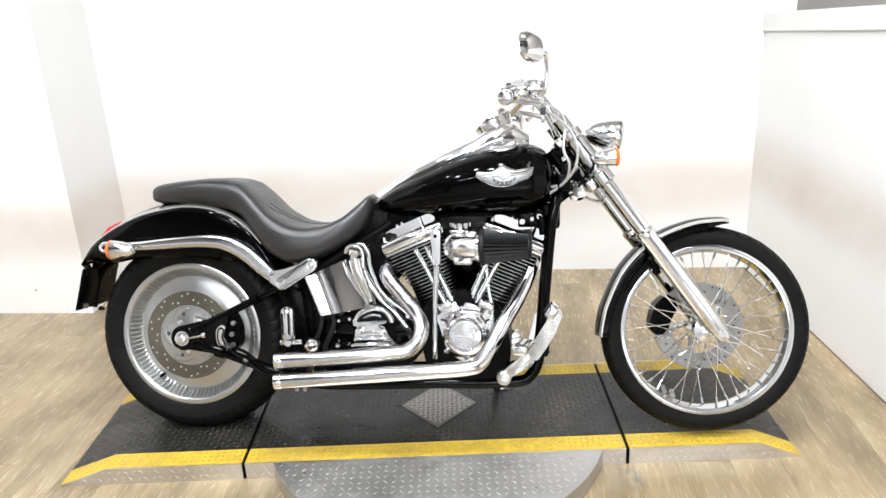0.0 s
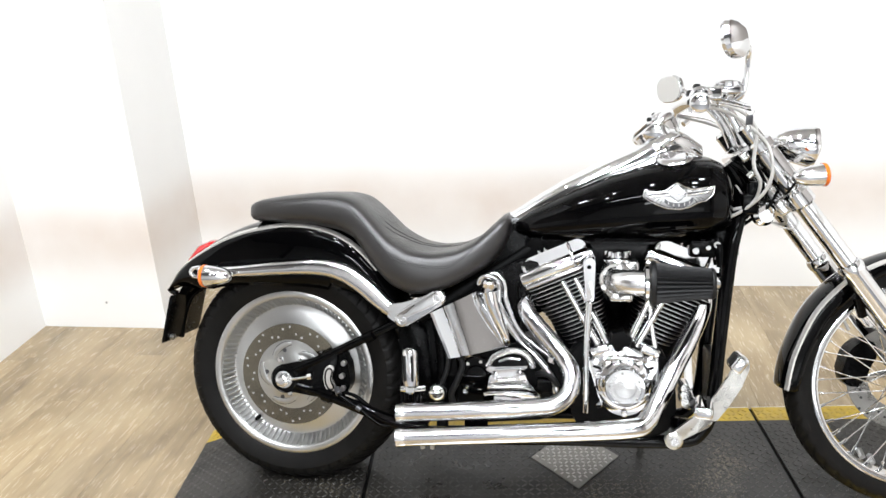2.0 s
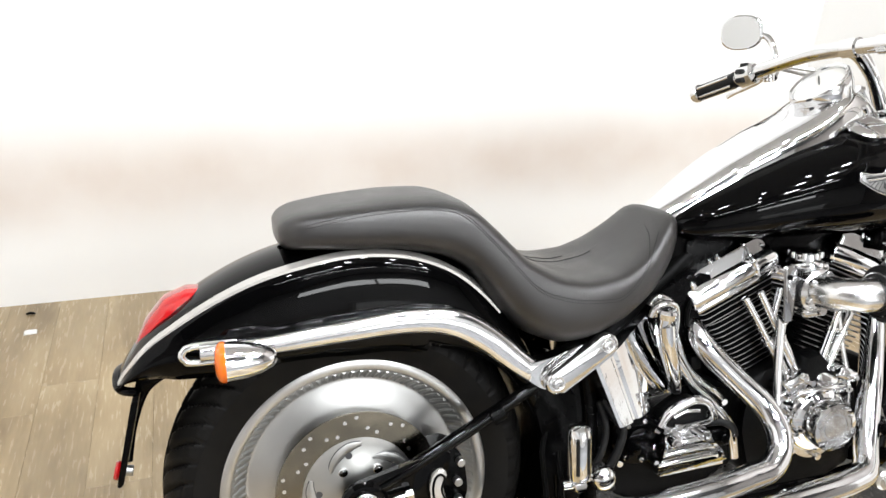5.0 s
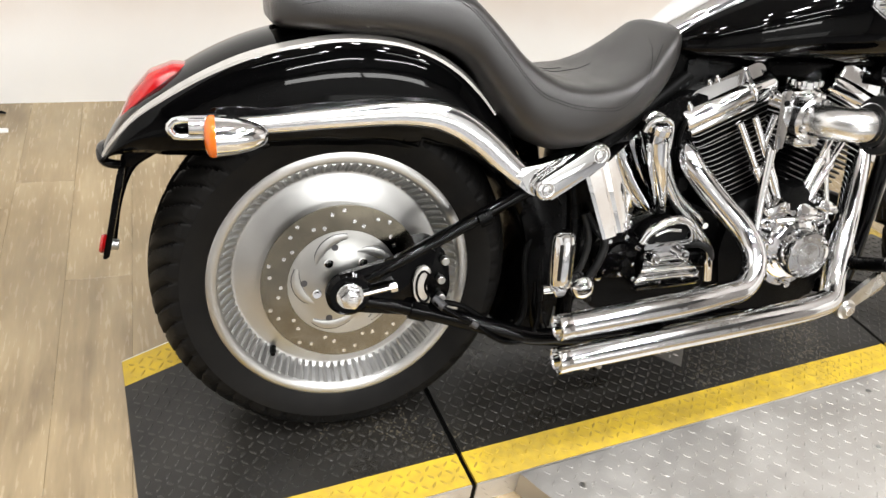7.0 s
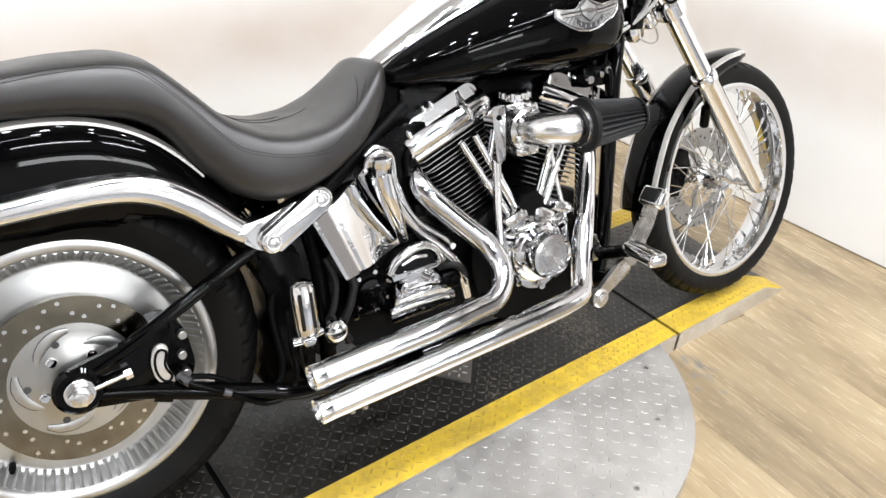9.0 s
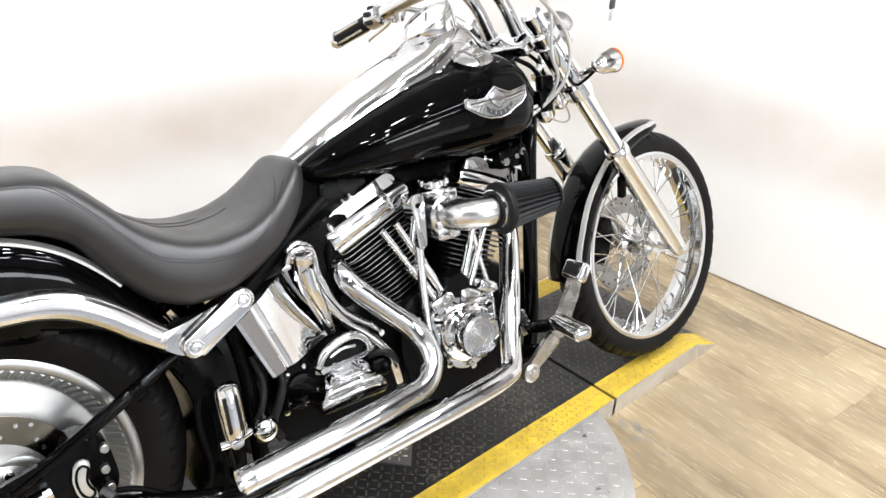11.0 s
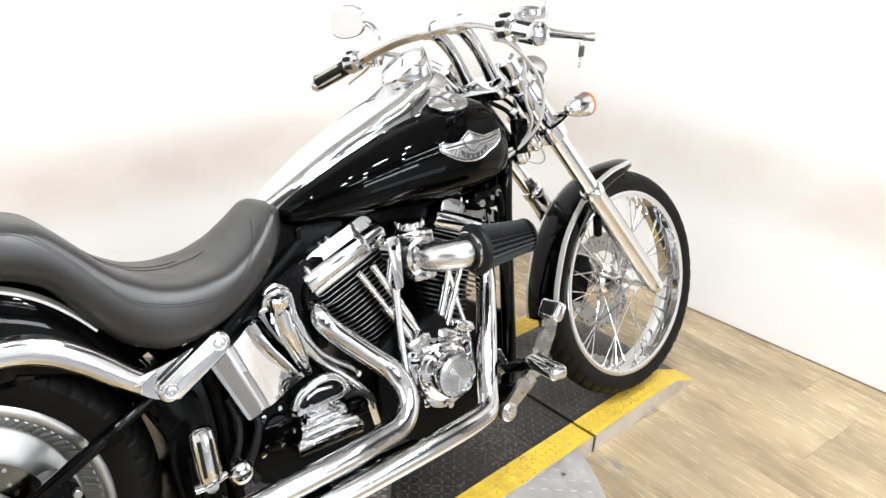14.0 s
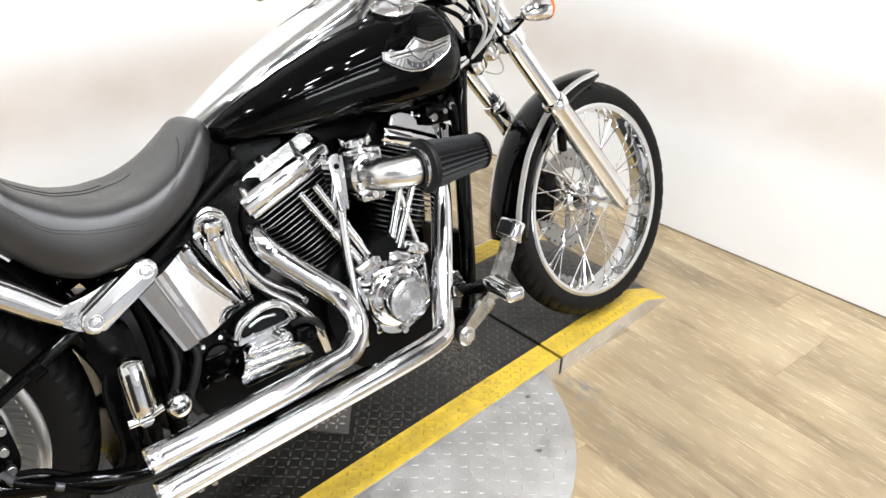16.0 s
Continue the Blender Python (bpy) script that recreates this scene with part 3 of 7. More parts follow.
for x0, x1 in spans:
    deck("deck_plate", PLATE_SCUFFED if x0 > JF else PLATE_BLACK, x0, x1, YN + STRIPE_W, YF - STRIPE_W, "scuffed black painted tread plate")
    deck("border_plate", PLATE_YELLOW, x0, x1, YN, YN + STRIPE_W - 0.0005, "yellow painted border of tread plate")
    deck("border_plate", PLATE_YELLOW, x0, x1, YF - STRIPE_W + 0.0005, YF, "yellow painted border of tread plate")
    # bare metal side cheeks
    for y0, y1 in ((YN - 0.004, YN - 0.0005), (YF + 0.0005, YF + 0.004)):
        bm = bmesh.new()
        xs = sorted({x0, x1, *[x for x in (XR, XF) if x0 < x < x1]})
        outline = [(x - 0.8, 0.0) for x in xs] + [(x - 0.8, deck_height(x) - FLOOR_Z - 0.001) for x in reversed(xs)]
        slab(bm, outline, y0, y1, 0.0)
        part("side_cheek", bm, CHEEK, stand, "bare aluminium tread-plate side")
# black gaps at the joints
for x in (JR, JF):
    bm = bmesh.new()
    box(bm, V(x - 0.0075, YN, FLOOR_Z) + DZ, V(x + 0.0075, YF, -0.007) + DZ)
    part("joint_strip", bm, DARK, stand)
# half disc of bare tread plate in front, and the diamond inlay in the deck
CX, CY, CR = 0.818, -0.105, 0.545
arc = [math.asin((CY - YN) / CR) + k / 60 * (math.pi - 2 * math.asin((CY - YN) / CR)) for k in range(61)]
bm = bmesh.new()
rim = [(CX + CR * math.cos(-a), CY + CR * math.sin(-a)) for a in arc]
top = [bm.verts.new(V(x, min(y, YN - 0.005), -0.001) + DZ) for x, y in rim]
low = [bm.verts.new(V(x, min(y, YN - 0.005), FLOOR_Z) + DZ) for x, y in rim]
bm.faces.new(top)
bm.faces.new(list(reversed(low)))
for i in range(len(rim)):
    j = (i + 1) % len(rim)
    bm.faces.new((top[i], top[j], low[j], low[i]))
part("turntable_plate", bm, PLATE_ALU, stand, "round bare aluminium tread plate", 30)
bm = bmesh.new()
DIA = [(0.690, 0.013), (0.816, -0.134), (0.950, 0.013), (0.825, 0.16)]
vs = [bm.verts.new(V(x, y, 0.0004) + DZ) for x, y in DIA] + [bm.verts.new(V(x, y, 0.0034) + DZ) for x, y in DIA]
bm.faces.new(vs[4:])
for i in range(4):
    bm.faces.new((vs[i], vs[(i + 1) % 4], vs[4 + (i + 1) % 4], vs[4 + i]))
part("diamond_inlay", bm, PLATE_DULL, stand, "bare metal diamond-shaped inlay plate", 30)


def in_diamond(x, y):
    return abs(x - 0.82) / 0.135 + abs(y - 0.013) / 0.15 < 1.0


def lug_verts(x, y, z, turn, slope, length, width, high):
    c, s = math.cos(turn), math.sin(turn)
    ring = [(-1, 0), (-0.55, 0.8), (0, 1), (0.55, 0.8), (1, 0), (0.55, -0.8), (0, -1), (-0.55, -0.8)]
    out = []
    for k, h in ((1.0, -0.001), (0.55, high)):
        for u, v in ring:
            px, py = u * k * length / 2, v * k * width / 2
            gx, gy = c * px - s * py, s * px + c * py
            out.append((x + gx - 0.8, y + gy, z + slope * gx + h - FLOOR_Z))
    return out


def lugs(name, mat, where, pitch, height, label="", size=(0.027, 0.0075)):
    """The raised lugs of a tread plate, laid in turn along and across."""
    verts, faces = [], []
    i0, i1 = int(X0 / pitch) - 2, int(X1 / pitch) + 2
    for i in range(i0, i1):
        for j in range(int(-0.8 / pitch), int(0.4 / pitch)):
            x, y = i * pitch, j * pitch
            z = where(x, y)
            if z is None:
                continue
            turn = radians(45 if (i + j) % 2 else -45)
            slope = (deck_height(x + 0.002) - deck_height(x - 0.002)) / 0.004 if YN <= y <= YF else 0
            base = len(verts)
            verts += lug_verts(x, y, z, turn, slope, size[0], size[1], height)
            for k in range(8):
                faces.append((base + k, base + (k + 1) % 8, base + 8 + (k + 1) % 8, base + 8 + k))
            faces.append(tuple(base + 8 + k for k in range(8)))
    me = bpy.data.meshes.new(name)
    me.from_pydata(verts, [], faces)
    me.materials.append(mat)
    for p in me.polygons:
        p.use_smooth = False
    ob = new(name, me)
    ob.parent = stand
    tagged(ob, label, kind="stuff")


def near_joint(x):
    return min(abs(x - JR), abs(x - JF)) < 0.012 or not X0 + 0.012 < x < X1 - 0.012


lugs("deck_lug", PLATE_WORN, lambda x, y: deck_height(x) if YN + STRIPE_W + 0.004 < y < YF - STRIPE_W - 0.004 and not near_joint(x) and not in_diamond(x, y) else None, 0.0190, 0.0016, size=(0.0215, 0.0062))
lugs("border_lug", YELLOW_WORN, lambda x, y: deck_height(x) if (YN + 0.006 < y < YN + STRIPE_W - 0.004 or YF - STRIPE_W + 0.004 < y < YF - 0.006) and not near_joint(x) else None, 0.0190, 0.0016, size=(0.0215, 0.0062))
lugs("turntable_lug", PLATE_ALU, lambda x, y: -0.001 if y < YN - 0.015 and (x - CX) ** 2 + (y - CY) ** 2 < (CR - 0.012) ** 2 else None, 0.0255, 0.0011, size=(0.021, 0.0048))
lugs("diamond_lug", PLATE_ALU, lambda x, y: 0.0034 if abs(x - 0.82) / 0.118 + abs(y - 0.013) / 0.132 < 1.0 else None, 0.0165, 0.0022, size=(0.017, 0.0062))

# countersunk screws in the round plate
for x, y in ((1.105, -0.466), (0.905, -0.572), (0.410, -0.352), (0.640, -0.560), (1.225, -0.330)):
    bm = bmesh.new()
    lathe(bm, [(0, 0), (0.0062, 0), (0.0062, 0.0012), (0.0035, 0.0016), (0, 0.0010)], V(x, y, -0.001) + DZ, (0, 0, 1), 14)
    part("screw", bm, SCREW, stand)
# raised dashes along the near side cheeks
verts, faces = [], []
for row in range(2):
    for k in range(96):
        x = X0 + 0.03 + 0.0245 * k + (0.012 if row else 0)
        high = deck_height(x) - FLOOR_Z
        z = 0.016 + 0.024 * row
        if near_joint(x) or z + 0.012 > high or abs(x - CX) < 0.52:
            continue
        base = len(verts)
        d = 1 if (k + row) % 2 else -1
        for f, y in ((1.0, YN - 0.0042), (0.55, YN - 0.0051)):
            for u, v in ((-1, 0), (-0.4, 0.8), (0.4, 0.8), (1, 0), (0.4, -0.8), (-0.4, -0.8)):
                px, pz = u * f * 0.011, v * f * 0.003
                verts.append((x - 0.8 + 0.7071 * (px - d * pz), y, z + 0.7071 * (d * px + pz)))
        for i in range(6):
            faces.append((base + i, base + (i + 1) % 6, base + 6 + (i + 1) % 6, base + 6 + i))
        faces.append(tuple(base + 6 + i for i in range(6)))
me = bpy.data.meshes.new("cheek_lug")
me.from_pydata(verts, [], faces)
me.materials.append(CHEEK)
ob = new("cheek_lug", me)
ob.parent = stand
tagged(ob, "", kind="stuff")

# a chip of dark rubber by the wall's corner, a screw head in the wall
bm = bmesh.new()
sweep(bm, [V(-0.012, 0, 0.008), V(0.0, 0.002, 0.012), V(0.016, 0, 0.007)], [0.006, 0.011, 0.005], 8)
chip = link_mesh("rubber_scrap", bm, DARK)
chip.location = (-0.845, 1.115, FLOOR_Z)
tagged(chip, "small dark rubber scrap lying on the plank floor", "scrap")
bm = bmesh.new()
sweep(bm, [V(-0.014, 0, 0.004), V(0.0, 0.002, 0.006), V(0.012, -0.004, 0.004)], [0.003, 0.005, 0.003], 8)
chip = link_mesh("rubber_scrap", bm, DARK)
chip.location = (-0.646, 1.50, FLOOR_Z)
tagged(chip, "thin dark rubber scrap on the plank floor by the wall", "scrap")
bm = bmesh.new()
slab(bm, round_outline([(-0.020, 0.0005), (-0.004, 0.0005), (0.020, 0.0005), (0.016, 0.005), (-0.014, 0.006)], 0.002), -0.012, 0.011, 0.001)
chip = link_mesh("paint_chip", bm, TRIM)
chip.location = (-0.642, 1.38, FLOOR_Z)
tagged(chip, "pale paint chip lying on the plank floor", "chip")
bm = bmesh.new()
lathe(bm, [(0, 0), (0.006, 0), (0.0055, 0.002), (0, 0.003)], (-1.14, 1.111, 0.065), (-0.094, -1, 0), 16)
tagged(link_mesh("wall_screw", bm, SCREW), "small grey screw head in the white wall", "screw")


from mathutils.bvhtree import BVHTree

# ---- the motorcycle ----
YAW, LEAN = 6.33, 14.3            # turned on the platform; leaning on its side stand
STEER, RAKE = 4.9, 36.0
cy, sy, cl, sl = math.cos(radians(YAW)), math.sin(radians(YAW)), math.cos(radians(LEAN)), math.sin(radians(LEAN))
fwd = V(cy, -sy, 0)
lat = V(sy * cl, cy * cl, -sl)
upw = V(sy * sl, cy * sl, cl)
bike = new("motorcycle")
bike.matrix_world = Matrix(((fwd.x, lat.x, upw.x, 0.011), (fwd.y, lat.y, upw.y, -0.024), (fwd.z, lat.z, upw.z, 0.0), (0, 0, 0, 1)))
tagged(bike, "black and chrome cruiser motorcycle leaning on the tread-plate platform", "motorcycle")
_axis = V(-math.sin(radians(RAKE)), 0, math.cos(radians(RAKE)))
TURNED = Matrix.Translation((1.64, 0, 0.333)) @ Matrix.Rotation(radians(STEER), 4, _axis) @ Matrix.Translation((-1.64, 0, -0.333))


def steered(name, bm, mats, label="", angle=38):
    """A part that turns with the handlebar."""
    ob = part(name, bm, mats, bike, label, angle)
    ob.matrix_basis = TURNED
    return ob


def tyre(bm, c, R, width, bead, grooves, na=360, depth=0.005):
    """A tyre about the y axis with real tread grooves."""
    w = width / 2
    prof = [(bead, -0.80 * w, 0), (bead + 0.012, -0.92 * w, 0), ((bead + R) / 2, -1.0 * w, 0), (R - 0.62 * w, -0.985 * w, 0), (R - 0.50 * w, -0.965 * w, 1)]
    for k in range(25):
        a = -1.0 + 2.0 * k / 24
        prof.append((R - 0.40 * w * abs(a) ** 2.3, 0.94 * w * a, 1))
    prof += [(r, -y, f) for r, y, f in reversed(prof[:5])]
    rows = []
    for i in range(na):
        t = 2 * math.pi * i / na
        row = []
        for r, y, tread in prof:
            d = depth * grooves(t, y / w) if tread else 0
            rr = r - d
            row.append(bm.verts.new((c[0] + rr * math.cos(t), c[1] + y, c[2] + rr * math.sin(t))))
        rows.append(row)
    skin(bm, rows, cap=False, closed=False, loop=True)


def rear_grooves(t, u):
    k = (t * 50 / (2 * math.pi) + 1.9 * abs(u) + (0.5 if u > 0 else 0)) % 1.0
    cut = 1.0 if k < 0.24 and 0.18 < abs(u) else 0.0
    return max(cut, 1.0 if abs(abs(u) - 0.12) < 0.05 else 0.0)


def front_grooves(t, u):
    k = (t * 46 / (2 * math.pi) + 0.9 * abs(u) + (0.5 if u > 0 else 0)) % 1.0
    return 1.0 if (k < 0.24 and 0.15 < abs(u) < 0.95) or abs(u) < 0.07 else 0.0


# rear wheel: a solid machined disc wheel
RC = V(0, 0, 0.316)
bm = bmesh.new()
rim_prof = [(0.0, 0.054), (0.045, 0.054), (0.080, 0.053), (0.120, 0.050), (0.150, 0.0455), (0.172, 0.040), (0.187, 0.035), (0.194, 0.035), (0.202, 0.043), (0.2145, 0.064), (0.219, 0.0745), (0.2225, 0.0775), (0.234, 0.0785), (0.238, 0.076), (0.2385, 0.070), (0.226, 0.055)]
lathe(bm, rim_prof, RC, (0, -1, 0), 120)
lathe(bm, rim_prof, RC, (0, 1, 0), 120)
rear_wheel = part("rear_wheel", bm, WHEEL_ALU, bike, "solid machined aluminium disc rear wheel", 50)
bm = bmesh.new()
tyre(bm, RC, 0.332, 0.172, 0.230, rear_grooves, 700, 0.008)
part("tyre", bm, RUBBER, rear_wheel, "wide black rear tyre", 60)
# milled flutes round the dish
flute_bm = bmesh.new()
sweep(flute_bm, [V(0.1950, -0.0325, 0), V(0.2030, -0.0425, 0), V(0.2150, -0.0615, 0), V(0.2185, -0.0690, 0)], 0.0044, 8)
flute = part("flute", flute_bm, WHEEL_ALU, rear_wheel)
flute.location = RC
FLUTES = 88
for k in range(1, FLUTES):
    o = new("flute", flute.data)
    o.parent = rear_wheel
    o.matrix_basis = Matrix.Translation(RC) @ Matrix.Rotation(2 * math.pi * k / FLUTES, 4, "Y")
bm = bmesh.new()
rod(bm, RC + V(-0.124, -0.030, -0.146), RC + V(-0.126, -0.048, -0.149), 0.0058)
rod(bm, RC + V(-0.126, -0.048, -0.149), RC + V(-0.1265, -0.056, -0.1495), 0.0042)
part("valve", bm, DARK, rear_wheel)


def brake_disc(parent, c, side, r1=0.146, r0=0.098, holes=30, steel=None, bore=None):
    """A drilled brake disc on the wheel's side (-1: right)."""
    bm = bmesh.new()
    y = c[1]
    lathe(bm, [(r0, 0), (r1 - 0.001, 0), (r1, 0.001), (r1, 0.005), (r0, 0.005), (r0, 0)], c, (0, side, 0), 96)
    disc = part("brake_disc", bm, steel or DISC_STEEL, parent, "drilled steel brake disc", 30)
    hole_mesh = None
    for k in range(holes):
        a = 2 * math.pi * k / holes
        r = (0.112, 0.118, 0.138, 0.132)[k % 4]
        p = Vector(c) + V(r * math.cos(a), side * 0.0042, r * math.sin(a))
        if hole_mesh is None:
            hb = bmesh.new()
            rod(hb, V(0, -side * (0.0052 if bore else 0), 0), V(0, side * 0.0016, 0), 0.0036, seg=10, bev=0)
            hole = part("drilled_hole", hb, bore or CHROME_WORN, disc)
            hole_mesh = hole.data
        else:
            hole = new("drilled_hole", hole_mesh)
            hole.parent = disc
        hole.matrix_basis = Matrix.Translation(p)
    return disc


disc = brake_disc(rear_wheel, (0, -0.082, 0.316), -1, 0.147, 0.100, 40)
bm = bmesh.new()
lathe(bm, [(0.0, 0.0), (0.088, 0.0), (0.100, 0.002), (0.1005, 0.0075), (0.088, 0.0085), (0.064, 0.0095), (0.055, 0.014), (0.0, 0.014)], (0, -0.080, 0.316), (0, -1, 0), 72)
carrier = part("disc_carrier", bm, DISC_CARRIER, rear_wheel, "polished steel disc carrier with curved slots", 30)
for grow, y, mat, name in ((0.0016, -0.0884, BADGE_GREY, "slot"), (0.0, -0.0890, CAST, "slot_floor")):
    bm = bmesh.new()
    for k in range(5):
        a0 = 2 * math.pi * k / 5 + 0.25
        pts = []
        for j in range(9):
            a = a0 + 0.95 * j / 8
            r = 0.090 - 0.026 * (j / 8) ** 1.6
            pts.append(V(r * math.cos(a), y, 0.316 + r * math.sin(a)))
        sweep(bm, pts, [w + grow for w in (0.0035, 0.0078, 0.0085, 0.0070, 0.0030)], 10, flat=0.22)
    part(name, bm, mat, carrier)
for k in range(5):
    a = 2 * math.pi * k / 5 + 0.55
    bm = bmesh.new()
    p = V(0.072 * math.cos(a), -0.0885, 0.316 + 0.072 * math.sin(a))
    rod(bm, p, p + V(0, -0.0012, 0), 0.0062, seg=18, bev=0)
    part("drilled_hole", bm, BADGE_GREY, carrier)
for k in range(5):
    a = 2 * math.pi * k / 5 + 0.9
    p = V(0.052 * math.cos(a), -0.088, 0.316 + 0.052 * math.sin(a))
    bm = bmesh.new()
    rod(bm, p, p + V(0, -0.010, 0), 0.0085, seg=16)
    lathe(bm, [(0.0, 0), (0.005, 0), (0.005, 0.003), (0, 0.003)], p + V(0, -0.010, 0), (0, -1, 0), 6)
    part("bolt", bm, CHROME, carrier)

# swing arm
bm = bmesh.new()
for s in (-1, 1):
    y = s * 0.125
    sweep(bm, [V(-0.005, y, 0.326), V(0.10, y, 0.372), V(0.31, y - 0.012 * -s * -1, 0.473), V(0.44, s * 0.10, 0.535)], 0.0125, 14)
    sweep(bm, [V(0.0, y, 0.305), V(0.10, s * 0.130, 0.280), V(0.20, s * 0.146, 0.252), V(0.33, s * 0.166, 0.213), V(0.40, s * 0.160, 0.200)], [0.013, 0.0165, 0.0165, 0.0165], 14)
    sweep(bm, [V(0.112, s * 0.132, 0.2765), V(0.140, s * 0.1365, 0.2690)], 0.0205, 16, rounded=False)
    slab(bm, round_outline([(-0.040, 0.330), (-0.020, 0.352), (0.06, 0.372), (0.16, 0.398), (0.125, 0.262), (0.02, 0.278), (-0.036, 0.292)], 0.02), y - s * 0.002, y + s * 0.010, 0.004)
    rod(bm, V(0, y - s * 0.005, 0.316), V(0, y + s * 0.016, 0.316), 0.041, seg=36, bev=0.006)
swing = part("swing_arm", bm, PAINT, bike, "black tubular swing arm")
bm = bmesh.new()
rod(bm, V(0, -0.141, 0.316), V(0, -0.146, 0.316), 0.024, seg=32)
lathe(bm, [(0, 0), (0.019, 0), (0.0195, 0.002), (0.0185, 0.014), (0.013, 0.017), (0, 0.017)], (0, -0.146, 0.316), (0, -1, 0), 6)
lathe(bm, [(0, 0), (0.010, 0), (0.009, 0.006), (0, 0.007)], (0, -0.162, 0.316), (0, -1, 0), 20)
part("axle_nut", bm, CHROME_WORN, swing, "bright steel axle nut")
bm = bmesh.new()
rod(bm, V(0.022, -0.146, 0.318), V(0.078, -0.146, 0.328), 0.0042, seg=12)
lathe(bm, [(0, 0), (0.009, 0), (0.009, 0.012), (0, 0.012)], V(0.070, -0.146, 0.3265), (1, 0, 0.18), 6)
part("chain_adjuster", bm, CHROME_WORN, swing)
bm = bmesh.new()
sweep(bm, [V(0.234, -0.128, 0.4355), V(0.256, -0.129, 0.4462)], 0.0150, 14, rounded=False)
part("collar", bm, SATIN, swing)

# rear brake caliper
bm = bmesh.new()
slab(bm, round_outline([(0.105, 0.385), (0.15, 0.405), (0.180, 0.375), (0.188, 0.30), (0.165, 0.262), (0.12, 0.268), (0.102, 0.30)], 0.02), -0.128, -0.075, 0.008, 3)
caliper = part("rear_caliper", bm, SATIN, bike, "black rear brake caliper")
bm = bmesh.new()
sweep(bm, [V(0.150, -0.130, 0.300), V(0.158, -0.160, 0.291), V(0.192, -0.170, 0.270), V(0.222, -0.172, 0.252), V(0.262, -0.174, 0.222), V(0.292, -0.175, 0.208), V(0.330, -0.174, 0.211), V(0.350, -0.168, 0.240), V(0.354, -0.158, 0.310), V(0.360, -0.135, 0.356)], 0.0052, 12)
part("brake_hose", bm, SATIN, caliper, "black brake hose")
for p0, p1, r in ((V(0.153, -0.145, 0.297), V(0.166, -0.166, 0.288), 0.0085), (V(0.216, -0.171, 0.256), V(0.228, -0.1725, 0.248), 0.0070)):
    bm = bmesh.new()
    rod(bm, p0, p1, r, seg=14)
    part("hose_fitting", bm, BADGE_GREY, caliper)
KID = [(0.146, 0.354), (0.134, 0.362), (0.120, 0.354), (0.113, 0.330), (0.116, 0.303), (0.128, 0.284), (0.142, 0.282), (0.149, 0.293), (0.141, 0.307), (0.137, 0.325), (0.143, 0.343)]
bm = bmesh.new()
slab(bm, round_outline(KID, 0.007), -0.1415, -0.12, 0.003)
part("caliper_badge", bm, STRIPE, caliper, "kidney-shaped silver caliper inset")
bm = bmesh.new()
sweep(bm, [V(0.131 + (x - 0.131) * 0.66, -0.1418, 0.322 + (z - 0.322) * 0.74) for x, z in KID + KID[:1]], 0.0024, 6)
part("caliper_groove", bm, DARK, caliper)
for x, z in ((0.166, 0.330), (0.168, 0.295), (0.172, 0.366)):
    bm = bmesh.new()
    rod(bm, V(x, -0.125, z), V(x, -0.142, z), 0.0075, seg=14)
    part("bolt", bm, SCREW, caliper)
bm = bmesh.new()
sweep(bm, [V(0.17, -0.135, 0.285), V(0.21, -0.145, 0.275), V(0.27, -0.15, 0.235), V(0.315, -0.15, 0.225), V(0.335, -0.14, 0.26), V(0.335, -0.12, 0.36), V(0.37, -0.1, 0.43)], 0.0055, 8)
part("brake_hose", bm, DARK, bike)

# rear fender: crowned top, flat flanks
FE = [(-0.378, 0.549), (-0.356, 0.582), (-0.312, 0.627), (-0.226, 0.681), (-0.141, 0.717), (-0.046, 0.738), (0.02, 0.743), (0.09, 0.736), (0.15, 0.716), (0.20, 0.685), (0.245, 0.640), (0.285, 0.585), (0.325, 0.51), (0.355, 0.42), (0.372, 0.33), (0.378, 0.25)]
edge = smooth_path([V(x, 0, z) for x, z in FE], 0.012)
bm = bmesh.new()
rows = []
inner = []
for i, p in enumerate(edge):
    u = i / (len(edge) - 1)
    t = (edge[min(i + 1, len(edge) - 1)] - edge[max(i - 1, 0)]).normalized()
    nrm = V(-t.z, 0, t.x)
    hw = lerp_table(u, [0, 0.04, 0.12, 0.3, 1.0], [0.058, 0.076, 0.092, 0.100, 0.100])
    # the flank's lower rim
    skirt = lerp_table(p.x, [-0.378, -0.30, -0.24, -0.12, 0.0, 0.12, 0.22, 0.30, 0.36], [0.001, 0.075, 0.115, 0.150, 0.172, 0.165, 0.12, 0.06, 0.03])
    crown = lerp_table(u, [0, 0.1, 0.3, 1], [0.006, 0.014, 0.022, 0.022])
    toward = (V(0.0, 0, 0.316) - p).normalized()
    down = (V(0, 0, -1) * 0.75 + toward * 0.25).normalized() if p.x < 0.15 else toward
    row = []
    for k in range(9):
        f = 1 - k / 8
        row.append(p + down * skirt * f + V(0, -hw - 0.015 * math.sin(math.pi * min(1, f)), 0))
    for k in range(1, 13):
        a = -1 + 2 * k / 13
        row.append(p + nrm * crown * (1 - abs(a) ** 2.2) + V(0, hw * a, 0))
    for k in range(9):
        f = k / 8
        row.append(p + down * skirt * f + V(0, hw + 0.015 * math.sin(math.pi * f), 0))
    rows.append([bm.verts.new(q) for q in row])
skin(bm, rows, cap=False, closed=False)
rear_fender = part("rear_fender", bm, PAINT, bike, "gloss black rear fender with silver edge stripes", 55)
sol = rear_fender.modifiers.new("thickness", "SOLIDIFY")
sol.thickness, sol.offset = 0.004, -1
